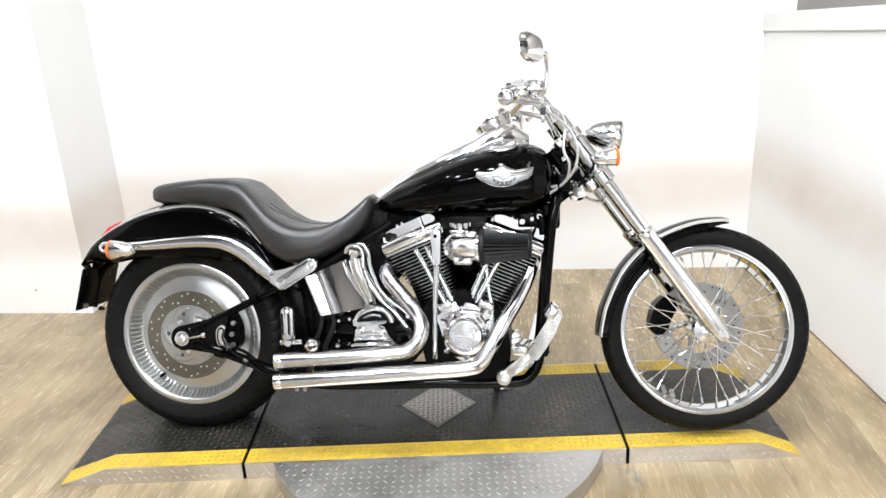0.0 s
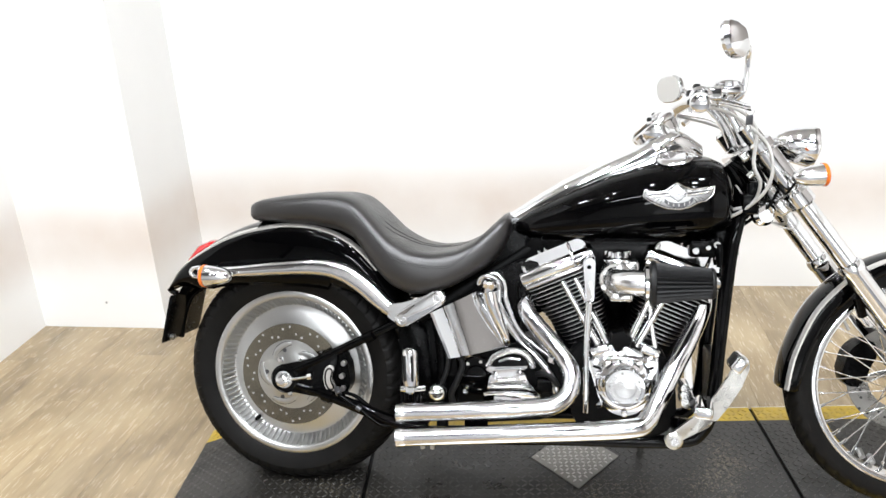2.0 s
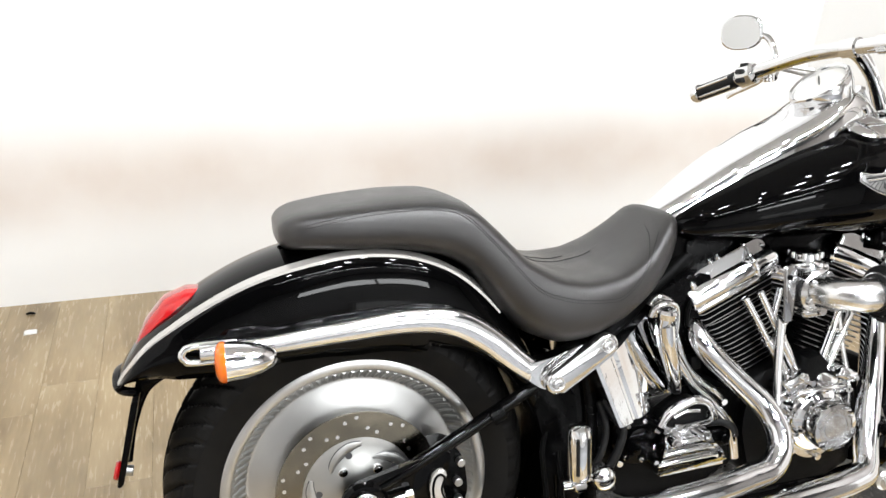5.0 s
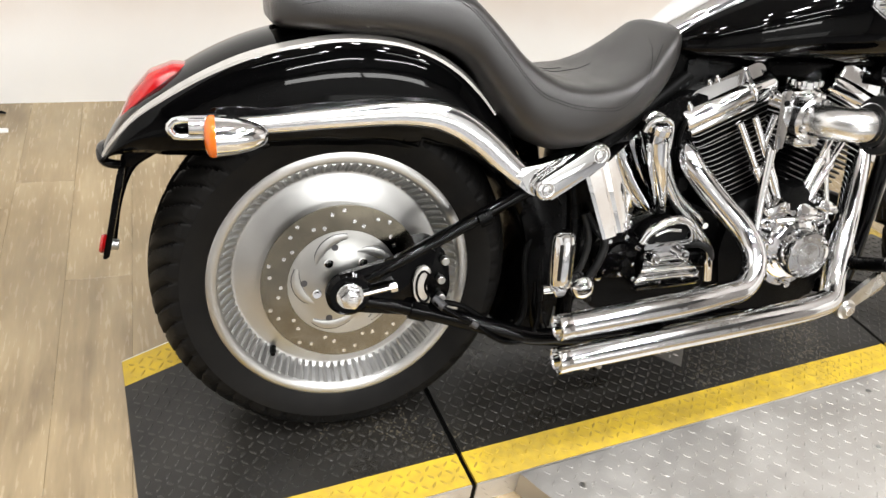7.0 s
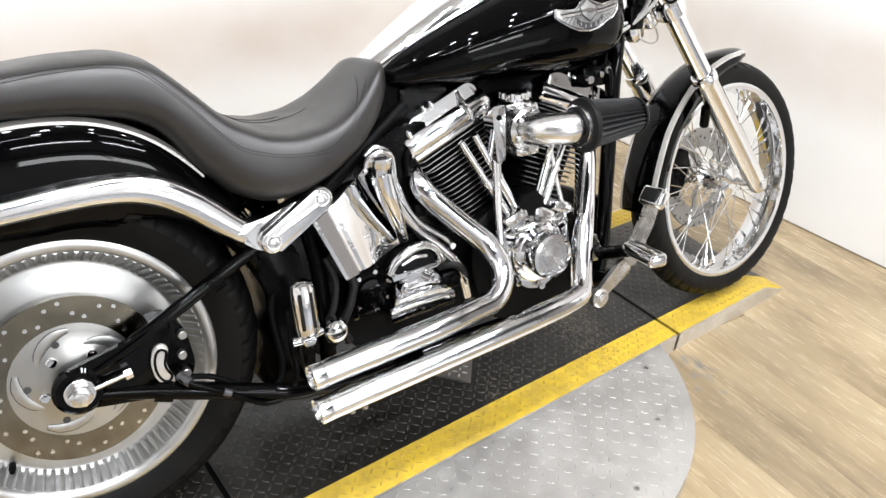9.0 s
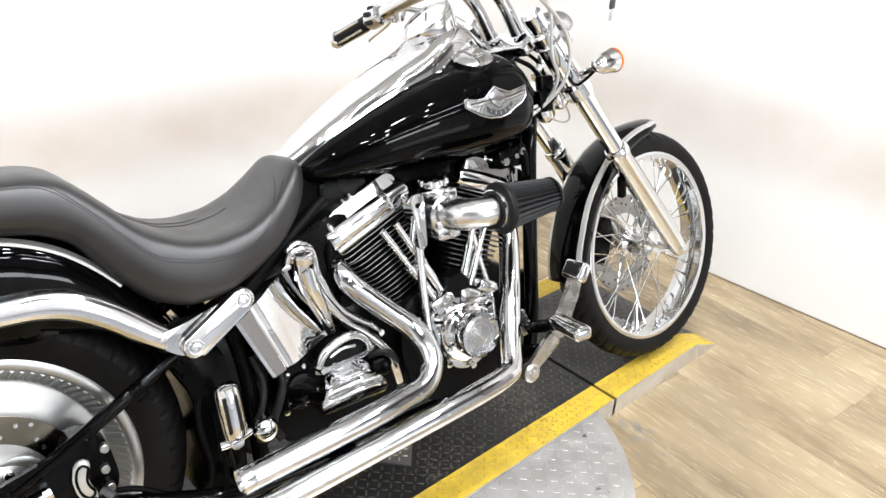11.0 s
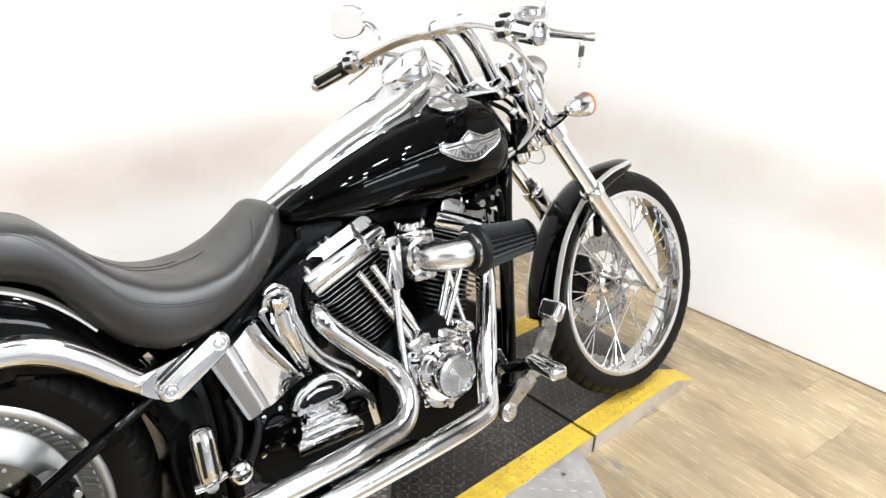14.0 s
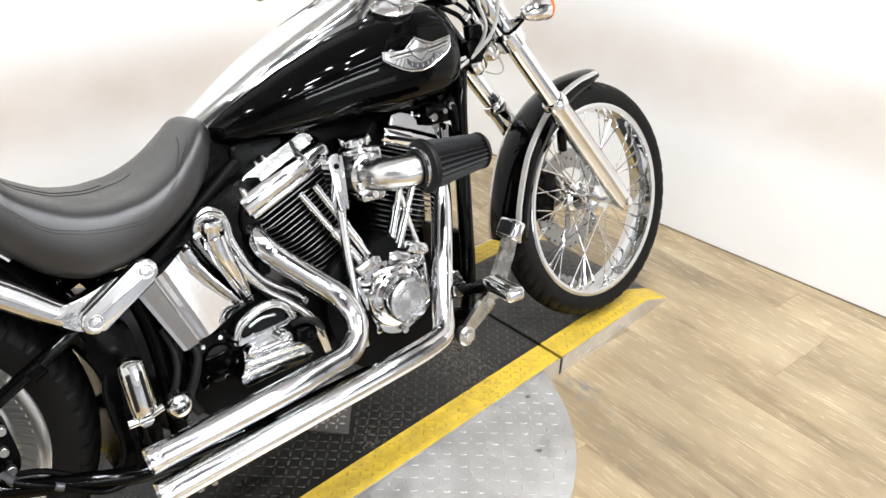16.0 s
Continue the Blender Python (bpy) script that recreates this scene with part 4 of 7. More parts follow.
for s in (-1, 1):
    bm = bmesh.new()
    rows = []
    n = len(edge)
    for i, p in enumerate(edge[: int(n * 0.66)]):
        u = i / (n - 1)
        t = (edge[min(i + 1, n - 1)] - edge[max(i - 1, 0)]).normalized()
        nrm = V(-t.z, 0, t.x)
        hw = lerp_table(u, [0, 0.04, 0.12, 0.3, 1.0], [0.058, 0.076, 0.092, 0.100, 0.100])
        crown = lerp_table(u, [0, 0.1, 0.3, 1], [0.006, 0.014, 0.022, 0.022])
        row = []
        for off, lift in ((-0.0015, -0.004), (-0.0012, 0.0008), (0.006, 0.0014), (0.0125, 0.0012), (0.0135, -0.002)):
            a = min(1.0, (hw - off) / hw)
            row.append(bm.verts.new(p + nrm * (crown * (1 - a ** 2.2) + lift) + V(0, s * (hw - off), 0)))
        rows.append(row)
    skin(bm, rows)
    part("edge_stripe", bm, STRIPE, rear_fender, "silver stripe along the fender edge")

# rolled lip round the fender's tail
bm = bmesh.new()
q = edge[0]
sweep(bm, [q + V(0.030, -0.071, -0.006), q + V(0.012, -0.067, -0.004), q + V(0.001, -0.052, -0.002), q + V(-0.004, -0.025, 0.002), q + V(-0.005, 0, 0.004), q + V(-0.004, 0.025, 0.002), q + V(0.001, 0.052, -0.002), q + V(0.012, 0.067, -0.004), q + V(0.030, 0.071, -0.006)], 0.0075, 12)
part("tail_lip", bm, PAINT, rear_fender)
# chrome fender struts
for s in (-1, 1):
    bm = bmesh.new()
    mid = [(-0.245, 0.615), (-0.14, 0.617), (-0.02, 0.626), (0.09, 0.631), (0.165, 0.620), (0.225, 0.586), (0.285, 0.534), (0.325, 0.503)]
    half = [0.0135, 0.0150, 0.0175, 0.0195, 0.0220, 0.0250, 0.0245, 0.020]
    path = smooth_path([V(x, 0, z) for x, z in mid], 0.012)
    rows = []
    for i, p in enumerate(path):
        u = i / (len(path) - 1)
        h = lerp_table(u, np.linspace(0, 1, len(half)), half)
        t = (path[min(i + 1, len(path) - 1)] - path[max(i - 1, 0)]).normalized()
        nrm = V(-t.z, 0, t.x)
        ring = []
        for k in range(20):
            a = 2 * math.pi * k / 20
            ca, sa = math.cos(a), math.sin(a)
            ring.append(bm.verts.new(p + nrm * h * math.copysign(abs(sa) ** 0.7, sa) + V(0, s * (0.125 + 0.017 * math.copysign(abs(ca) ** 0.8, ca)), 0)))
        rows.append(ring)
    skin(bm, rows)
    strut = part("fender_strut", bm, CHROME_WAVY, bike, "long curved chrome fender strut")
    ends = [V(0.345, 0, 0.498), V(0.441, 0, 0.557)]
    along = (ends[1] - ends[0]).normalized()
    turn0 = math.atan2(along.z, along.x)
    stadium = [(ends[k].x + 0.0215 * math.cos(turn0 + q), ends[k].z + 0.0215 * math.sin(turn0 + q)) for k in (1, 0) for q in (np.linspace(-math.pi / 2, math.pi / 2, 13) if k else np.linspace(math.pi / 2, 1.5 * math.pi, 13))]
    bm = bmesh.new()
    slab(bm, stadium, s * 0.143, s * 0.163, 0.0055, 3)
    part("strut_cover", bm, CHROME, strut, "flat rounded chrome cover bar")
    for p in ends:
        bm = bmesh.new()
        lathe(bm, [(0.0135, 0.0), (0.0135, 0.0012), (0.0115, 0.0014), (0.0095, 0.0004), (0.0085, 0.0030), (0.0045, 0.0034), (0.0042, 0.0006), (0, 0.0006)], (p.x, s * 0.1625, p.z), (0, s, 0), 24)
        part("bolt", bm, CHROME_WORN, strut)
    bm = bmesh.new()
    slab(bm, round_outline([(0.292, 0.532), (0.345, 0.540), (0.41, 0.560), (0.44, 0.553), (0.372, 0.498), (0.345, 0.477), (0.320, 0.485), (0.292, 0.508)], 0.012), s * 0.112, s * 0.142, 0.010, 4)
    part("strut_foot", bm, CHROME, strut)


def turn_signal(c, aim, parent_fn, lens, size=1.0):
    """A chrome bullet with a coloured lens on its face."""
    bm = bmesh.new()
    prof = [(0.0, -0.074), (0.008, -0.073), (0.015, -0.066), (0.0225, -0.050), (0.028, -0.026), (0.0305, 0.0), (0.031, 0.006)]
    lathe(bm, [(r * size, h * size) for r, h in prof + [(0, 0.006)]], c, aim, 32)
    body = parent_fn("turn_signal", bm, CHROME, "chrome bullet turn signal with an amber lens")
    bm = bmesh.new()
    lathe(bm, [(r * size, h * size) for r, h in ((0.0318, 0.003), (0.0322, 0.009), (0.029, 0.014), (0.021, 0.018), (0.0, 0.021))], c, aim, 32)
    part("lens", bm, lens, body, "amber lens")
    return body


for s in (-1, 1):
    turn_signal((-0.205, s * 0.163, 0.608), (-1, 0, 0.0), lambda n, b, m, l: part(n, b, m, bike, l), AMBER)
    bm = bmesh.new()
    ring = [V(-0.19, 0, 0.626), V(-0.256, 0, 0.625), V(-0.268, 0, 0.620), V(-0.273, 0, 0.612), V(-0.268, 0, 0.604), V(-0.256, 0, 0.599), V(-0.19, 0, 0.599)]
    sweep(bm, [p + V(0, s * 0.125, 0) for p in ring], 0.0062, 10)
    part("strut_end_loop", bm, CHROME, bike)

# tail lamp, licence bracket
bm = bmesh.new()
rows = []
LT = [(-0.228, 0.690), (-0.264, 0.692), (-0.300, 0.678), (-0.331, 0.643), (-0.354, 0.598), (-0.361, 0.570)]
LB = [(-0.222, 0.684), (-0.250, 0.656), (-0.280, 0.634), (-0.310, 0.610), (-0.342, 0.578), (-0.358, 0.566)]
for u in np.linspace(0, 5, 21):
    k = range(6)
    t = V(float(np.interp(u, k, [p[0] for p in LT])), 0, float(np.interp(u, k, [p[1] for p in LT])))
    o = V(float(np.interp(u, k, [p[0] for p in LB])), 0, float(np.interp(u, k, [p[1] for p in LB])))
    hw = float(np.interp(u, k, [0.022, 0.040, 0.047, 0.045, 0.036, 0.018]))
    rows.append([bm.verts.new(o.lerp(t, max(0.0, math.sin(a)) ** 0.5) + V(0, hw * math.copysign(abs(math.cos(a)) ** 0.7, math.cos(a)), 0)) for a in np.linspace(0, math.pi, 15)])
skin(bm, rows, cap=True, closed=True)
part("tail_lamp", bm, RED, bike, "red teardrop tail lamp on the rear fender")
bm = bmesh.new()
sweep(bm, [V(-0.30, 0, 0.55), V(-0.342, 0, 0.52), V(-0.368, 0, 0.46), V(-0.382, 0, 0.395)], 0.008, 10)
slab(bm, round_outline([(-0.354, 0.540), (-0.343, 0.542), (-0.379, 0.40), (-0.389, 0.398)], 0.004), -0.104, 0.104, 0.002)
slab(bm, round_outline([(-0.356, 0.536), (-0.350, 0.552), (-0.27, 0.612), (-0.25, 0.60), (-0.338, 0.532)], 0.004), -0.050, 0.050, 0.002)
bracket = part("licence_bracket", bm, SATIN, bike, "black licence plate bracket under the tail")
for s in (-1,):
    bm = bmesh.new()
    lathe(bm, [(0, 0), (0.015, 0), (0.016, 0.004), (0.014, 0.008), (0, 0.009)], (-0.386, s * 0.070, 0.412), (-0.97, 0, 0.25), 24)
    part("reflector", bm, RED, bracket, "round red reflector")
    bm = bmesh.new()
    rod(bm, (-0.380, s * 0.070, 0.412), (-0.366, s * 0.070, 0.409), 0.009, seg=12)
    part("bolt", bm, SCREW, bracket)

# seat: pillion pad and scooped rider pad in one cover
SX = [-0.114, -0.105, -0.078, -0.01, 0.08, 0.16, 0.205, 0.25, 0.30, 0.36, 0.42, 0.48, 0.535, 0.578, 0.604, 0.621, 0.631]
STOP = [0.789, 0.804, 0.815, 0.825, 0.832, 0.832, 0.820, 0.777, 0.720, 0.684, 0.671, 0.677, 0.704, 0.742, 0.769, 0.773, 0.756]
SBOT = [0.765, 0.752, 0.750, 0.746, 0.741, 0.724, 0.700, 0.630, 0.575, 0.549, 0.555, 0.578, 0.608, 0.636, 0.668, 0.702, 0.735]
SW = [0.060, 0.092, 0.110, 0.122, 0.129, 0.134, 0.139, 0.150, 0.164, 0.172, 0.171, 0.160, 0.144, 0.122, 0.106, 0.090, 0.066]
bm = bmesh.new()
rows = []
xs = np.concatenate([np.linspace(-0.114, -0.078, 7)[:-1], np.linspace(-0.078, 0.598, 56)[:-1], np.linspace(0.598, 0.631, 10)])
for x in xs:
    zt, zb, w = (float(np.interp(x, SX, t)) for t in (STOP, SBOT, SW))
    dish = float(np.interp(x, [0.2, 0.3, 0.45, 0.6], [0.004, 0.016, 0.020, 0.0]))
    h = zt - zb
    row = []
    for k in range(32):
        a = 2 * math.pi * k / 32
        ca, sa = math.cos(a), math.sin(a)
        y = w * math.copysign(abs(ca) ** 0.58, ca)
        if sa >= 0:
            z = zb + h * (0.45 + 0.55 * abs(sa) ** 0.46) + dish * (abs(ca) ** 1.6) * sa ** 0.5
        else:
            z = zb + h * 0.45 * (1 - abs(sa) ** 0.8)
            y *= 1.0
        row.append(bm.verts.new((x, y, z)))
    rows.append(row)
skin(bm, rows)
for _ in range(5):
    bmesh.ops.smooth_vert(bm, verts=bm.verts, factor=0.35, use_axis_x=True, use_axis_y=True, use_axis_z=True)
bm.normal_update()
seat_skin = BVHTree.FromBMesh(bm)
seat = part("seat", bm, VINYL, bike, "black vinyl two-up seat with stitched seams", 70)
SEAM = [(-0.07, 0.799), (0.0, 0.812), (0.08, 0.819), (0.15, 0.817), (0.190, 0.803), (0.238, 0.755), (0.305, 0.678), (0.35, 0.656), (0.391, 0.646), (0.44, 0.642), (0.472, 0.644), (0.515, 0.672), (0.552, 0.714), (0.580, 0.744)]
for s in (-1, 1):
    for drop in (0.0, 0.005):
        bm = bmesh.new()
        pts = []
        for p in smooth_path([V(x, s * 0.20, z - drop) for x, z in (SEAM if s < 0 else SEAM[:11])], 0.012):
            hit = seat_skin.ray_cast(p, V(0, -s, 0))
            if hit[0] is not None:
                pts.append(hit[0] + hit[1] * 0.0002)
        sweep(bm, pts, 0.0007, 6, step=0.03)
        part("seam", bm, THREAD, seat)
for line in ([(0.285, -0.075), (0.33, -0.03), (0.38, 0.0), (0.44, 0.02), (0.50, 0.025)], [(0.275, -0.04), (0.32, 0.005), (0.38, 0.035), (0.45, 0.05)]):
    bm = bmesh.new()
    pts = []
    for p in smooth_path([V(x, y, 0.95) for x, y in line], 0.012):
        hit = seat_skin.ray_cast(p, V(0, 0, -1))
        if hit[0] is not None:
            pts.append(hit[0] + hit[1] * 0.0004)
    sweep(bm, pts, 0.0007, 6, step=0.03)
    part("seam", bm, THREAD, seat)
bm = bmesh.new()
rod(bm, (-0.108, -0.012, 0.744), (-0.082, -0.010, 0.752), 0.008, seg=14)
sweep(bm, [V(-0.09, 0, 0.745), V(-0.03, 0, 0.752), V(0.05, 0, 0.752)], 0.012, 10)
part("seat_bracket", bm, SATIN, seat)

# fuel tank
TX = [0.628, 0.640, 0.685, 0.78, 0.88, 0.98, 1.06, 1.13, 1.168, 1.190, 1.198]
TT = [0.744, 0.758, 0.789, 0.838, 0.880, 0.910, 0.925, 0.922, 0.904, 0.872, 0.835]
TB = [0.722, 0.712, 0.703, 0.700, 0.700, 0.699, 0.700, 0.707, 0.722, 0.748, 0.785]
TW = [0.034, 0.054, 0.088, 0.130, 0.155, 0.168, 0.171, 0.163, 0.143, 0.108, 0.06]
bm = bmesh.new()
rows = []
for x in np.concatenate([np.linspace(0.628, 0.685, 6)[:-1], np.linspace(0.685, 1.13, 30)[:-1], np.linspace(1.13, 1.198, 12)]):
    zt, zb, w = (float(np.interp(x, TX, t)) for t in (TT, TB, TW))
    row = []
    for k in range(48):
        a = 2 * math.pi * k / 48
        ca, sa = math.cos(a), math.sin(a)
        zm = zb + (zt - zb) * 0.46
        y = w * math.copysign(abs(ca) ** 0.80, ca)
        z = zm + (zt - zm) * abs(sa) ** 0.85 if sa >= 0 else zm - (zm - zb) * abs(sa) ** 0.75
        row.append(bm.verts.new((x, y, z)))
    rows.append(row)
skin(bm, rows)
for _ in range(4):
    bmesh.ops.smooth_vert(bm, verts=bm.verts, factor=0.4, use_axis_x=True, use_axis_y=True, use_axis_z=True)
bm.normal_update()
tank_skin = BVHTree.FromBMesh(bm)
tank = part("fuel_tank", bm, PAINT, bike, "gloss black teardrop fuel tank", 80)

# chrome dash console down the tank's middle, with the dial pod
KX = [0.618, 0.69, 0.76, 0.87, 0.95, 1.00, 1.04, 1.08, 1.12]
KT = [0.770, 0.816, 0.858, 0.912, 0.947, 0.980, 0.994, 0.982, 0.952]
KW = [0.044, 0.064, 0.076, 0.088, 0.090, 0.088, 0.083, 0.072, 0.054]
bm = bmesh.new()
rows = []
for x in np.linspace(0.618, 1.12, 36):
    zt, w = (float(np.interp(x, KX, t)) for t in (KT, KW))
    zb = float(np.interp(x, TX, TT)) - 0.035
    row = []
    for k in range(24):
        a = math.pi * k / 23
        ca, sa = math.cos(a), math.sin(a)
        row.append(bm.verts.new((x, 0.010 + w * math.copysign(abs(ca) ** 0.6, ca), zb + (zt - zb) * sa ** 0.46)))
    rows.append(row)
skin(bm, rows)
console = part("dash_console", bm, CHROME, bike, "chrome dash console along the tank")
bm = bmesh.new()
DN = V(-0.62, 0, 0.78).normalized()
DC = V(1.012, 0, 0.985)
lathe(bm, [(0.0, -0.03), (0.050, -0.03), (0.060, 0.0), (0.0625, 0.022), (0.0595, 0.027), (0.055, 0.024), (0.054, 0.018), (0, 0.018)], DC, DN, 48)
pod = part("dial_pod", bm, CHROME, console)
bm = bmesh.new()
lathe(bm, [(0.0535, 0.019), (0, 0.019)], DC, DN, 48)
part("dial_face", bm, DIAL, pod, "pale speedometer face")
bm = bmesh.new()
sweep(bm, [DC + DN * 0.0205, DC + DN * 0.0205 + V(0.0, 0.025, 0.0) + V(0.02, 0, 0.016)], 0.0012, 6, rounded=False)
part("needle", bm, DARK, pod)
for s in (-1, 1):
    bm = bmesh.new()
    cn = V(-0.10, s * 0.42, 0.9).normalized()
    lathe(bm, [(0, 0), (0.040, 0), (0.044, 0.004), (0.045, 0.010), (0.041, 0.014), (0.026, 0.017), (0, 0.018)], V(1.045, s * 0.090, 0.908), cn, 40)
    part("fuel_cap", bm, CHROME, tank, "round chrome fuel cap")

# winged tank badges, drawn as plain shapes
BADGE = [(0.966, 0.836), (0.988, 0.832), (1.012, 0.833), (1.030, 0.846), (1.043, 0.854), (1.058, 0.846), (1.080, 0.838), (1.105, 0.842), (1.133, 0.846), (1.128, 0.826), (1.112, 0.812), (1.092, 0.806), (1.072, 0.795), (1.048, 0.790), (1.020, 0.792), (0.998, 0.800), (0.976, 0.812), (0.962, 0.822)]


def tank_y(x, z):
    zt, zb, w = (float(np.interp(x, TX, t)) for t in (TT, TB, TW))
    zm = zb + (zt - zb) * 0.46
    s = (z - zm) / (zt - zm)
    sa = min(1.0, max(0.0, abs(s))) ** (1 / 0.85)
    return w * max(0.0, 1 - sa * sa) ** 0.40


def on_tank(x, z, s, lift):
    hit = tank_skin.ray_cast(V(x, s * 0.30, z), V(0, -s, 0))
    y = hit[0].y if hit[0] is not None else s * tank_y(x, z)
    return V(x, y + s * lift, z)


for s in (-1, 1):
    bm = bmesh.new()
    ctr = (1.045, 0.822)
    rows = []
    for f, lift in ((1.0, -0.003), (1.0, 0.0016), (0.96, 0.0022), (0.6, 0.0024), (0.2, 0.0024)):
        rows.append([bm.verts.new(on_tank(ctr[0] + (x - ctr[0]) * f, ctr[1] + (z - ctr[1]) * f, s, lift)) for x, z in BADGE])
    skin(bm, rows)
    badge = part("tank_badge", bm, BADGE_SILVER, tank, "silver winged tank badge on the black tank")
    bm = bmesh.new()
    sweep(bm, [on_tank(x, z, s, 0.0018) for x, z in BADGE + BADGE[:1]], 0.0014, 6, rounded=False)
    part("badge_border", bm, CHROME_WORN, badge)
    bm = bmesh.new()
    sweep(bm, [on_tank(1.046 + (x - 1.046) * 0.965, 0.8215 + (z - 0.8215) * 0.90, s, 0.0020) for x, z in BADGE + BADGE[:1]], 0.0011, 6, rounded=False)
    part("border_groove", bm, BADGE_DARK, badge)
    for d in (-1, 1):
        far = 0.974 if d < 0 else 1.124
        # long upper feathers: a dark band between two bright ribs
        for off, r, mat in ((-0.0016, 0.0010, CHROME_WORN), (0.0022, 0.0019, BADGE_DARK), (0.0060, 0.0011, CHROME_WORN), (0.0092, 0.0008, BADGE_DARK)):
            bm = bmesh.new()
            pts = []
            for u in np.linspace(0, 1, 8):
                x = 1.045 + d * 0.020 + (far - 1.045 - d * 0.020) * u * (1 - max(off, 0) * 14)
                z = 0.8315 - off + (-0.004 * u if d < 0 else 0.008 * u ** 1.5)
                pts.append(on_tank(x, z, s, 0.0024))
            sweep(bm, pts, r, 6, rounded=False)
            part("wing_bar", bm, mat, badge)
        # short lower feathers, parted by dark grooves
        for k in range(5):
            x0 = 1.045 + d * (0.034 + 0.0085 * k)
            x1 = x0 + d * 0.010
            lowz = float(np.interp(x1, [0.955, 0.976, 0.998, 1.020, 1.048, 1.072, 1.092, 1.112, 1.133], [0.828, 0.812, 0.800, 0.793, 0.791, 0.796, 0.807, 0.813, 0.84])) + 0.003
            topz = 0.8185 + (0.0 if d < 0 else 0.0008 * k)
            if topz - lowz > 0.004:
                bm = bmesh.new()
                sweep(bm, [on_tank(x0, topz, s, 0.0022), on_tank((x0 + x1) / 2, (topz + lowz) / 2 + 0.001, s, 0.0022), on_tank(x1, lowz, s, 0.0022)], 0.0008, 6)
                part("feather", bm, BADGE_DARK, badge)
    # banner under the shield, its lettering as plain bars
    bm = bmesh.new()
    arc = [(1.0125, 0.8120), (1.022, 0.8045), (1.034, 0.8005), (1.047, 0.7995), (1.060, 0.8015), (1.0715, 0.8065), (1.0805, 0.8145)]
    top = [bm.verts.new(on_tank(x, z + 0.0062, s, 0.0034)) for x, z in arc]
    low = [bm.verts.new(on_tank(x, z - 0.0050, s, 0.0034)) for x, z in arc]
    top_in = [bm.verts.new(on_tank(x, z + 0.0062, s, 0.0)) for x, z in arc]
    low_in = [bm.verts.new(on_tank(x, z - 0.0050, s, 0.0)) for x, z in arc]
    skin(bm, [[top[i], low[i], low_in[i], top_in[i]] for i in range(7)])
    banner = part("banner", bm, BADGE_GREY, badge, "grey banner under the shield")
    for k in range(1, 6):
        bm = bmesh.new()
        x, z = arc[k]
        sweep(bm, [on_tank(x, z + 0.0036, s, 0.0036), on_tank(x, z - 0.0026, s, 0.0036)], 0.0013, 6, rounded=False)
        part("bar", bm, CHROME_WORN, banner)
    bm = bmesh.new()
    sh = [(1.022, 0.838), (1.030, 0.841), (1.043, 0.851), (1.056, 0.841), (1.064, 0.838), (1.061, 0.822), (1.045, 0.809), (1.027, 0.822)]
    rows = [[bm.verts.new(on_tank(1.044 + (x - 1.044) * f, 0.828 + (z - 0.828) * f, s, l)) for x, z in sh] for f, l in ((1.0, 0.0), (1.0, 0.0042), (0.86, 0.0050))]
    skin(bm, rows)
    shield = part("shield", bm, BADGE_SILVER, badge)
    bm = bmesh.new()
    sweep(bm, [on_tank(x, z, s, 0.0040) for x, z in sh + sh[:1]], 0.0011, 6, rounded=False)
    part("shield_rim", bm, BADGE_DARK, shield)
    bm = bmesh.new()
    rows = [[bm.verts.new(on_tank(1.044 + (x - 1.044) * f, 0.829 + (z - 0.828) * f * 0.22, s, l)) for x, z in sh] for f, l in ((1.06, 0.004), (1.06, 0.0060))]
    skin(bm, rows)
    part("shield_bar", bm, CHROME_WORN, shield)

# ---- engine ----
bm = bmesh.new()
case = [(0.80, 0.21), (0.86, 0.185), (1.02, 0.185), (1.06, 0.24), (1.055, 0.34), (1.02, 0.43), (0.95, 0.465), (0.87, 0.465), (0.79, 0.43), (0.77, 0.33)]
slab(bm, round_outline(case, 0.03), -0.115, 0.115, 0.012, 3)
crankcase = part("crankcase", bm, FIN_BLACK, bike, "black engine crankcase")
gear = [(0.834, 0.385), (0.838, 0.408), (0.862, 0.418), (0.886, 0.408), (0.898, 0.390), (0.942, 0.390), (0.954, 0.408), (0.978, 0.418), (1.002, 0.408), (1.008, 0.388), (0.998, 0.345), (0.988, 0.295), (0.960, 0.262), (0.924, 0.252), (0.888, 0.262), (0.860, 0.295), (0.846, 0.345)]
bm = bmesh.new()
slab(bm, round_outline(gear, 0.016), -0.144, -0.10, 0.010, 3)
gearcase = part("gear_cover", bm, CHROME_WAVY, crankcase, "chrome gear case cover")
bm = bmesh.new()
lathe(bm, [(0, 0), (0.056, 0), (0.058, 0.012), (0.051, 0.017), (0.0500, 0.045), (0.048, 0.050), (0.040, 0.051), (0.0395, 0.048), (0.0, 0.048)], (0.924, -0.148, 0.342), (0, -1, 0), 56)
points = part("points_cover", bm, CHROME, gearcase, "round chrome points cover with screws")
bm = bmesh.new()
lathe(bm, [(0.072, 0.0), (0.071, 0.008), (0.064, 0.016), (0.056, 0.019)], (0.924, -0.142, 0.342), (0, -1, 0), 56)
sweep(bm, [V(0.872, -0.148, 0.402), V(0.905, -0.156, 0.408), V(0.945, -0.156, 0.408), V(0.978, -0.148, 0.402)], 0.007, 12)
part("cover_rib", bm, CHROME, gearcase)
bm = bmesh.new()
lathe(bm, [(0.0385, 0.0), (0.0385, 0.0014), (0.0290, 0.0016), (0.0280, -0.0010), (0.0255, -0.0010), (0.0245, 0.0018), (0.0, 0.0026)], (0.924, -0.1955, 0.342), (0, -1, 0), 48)
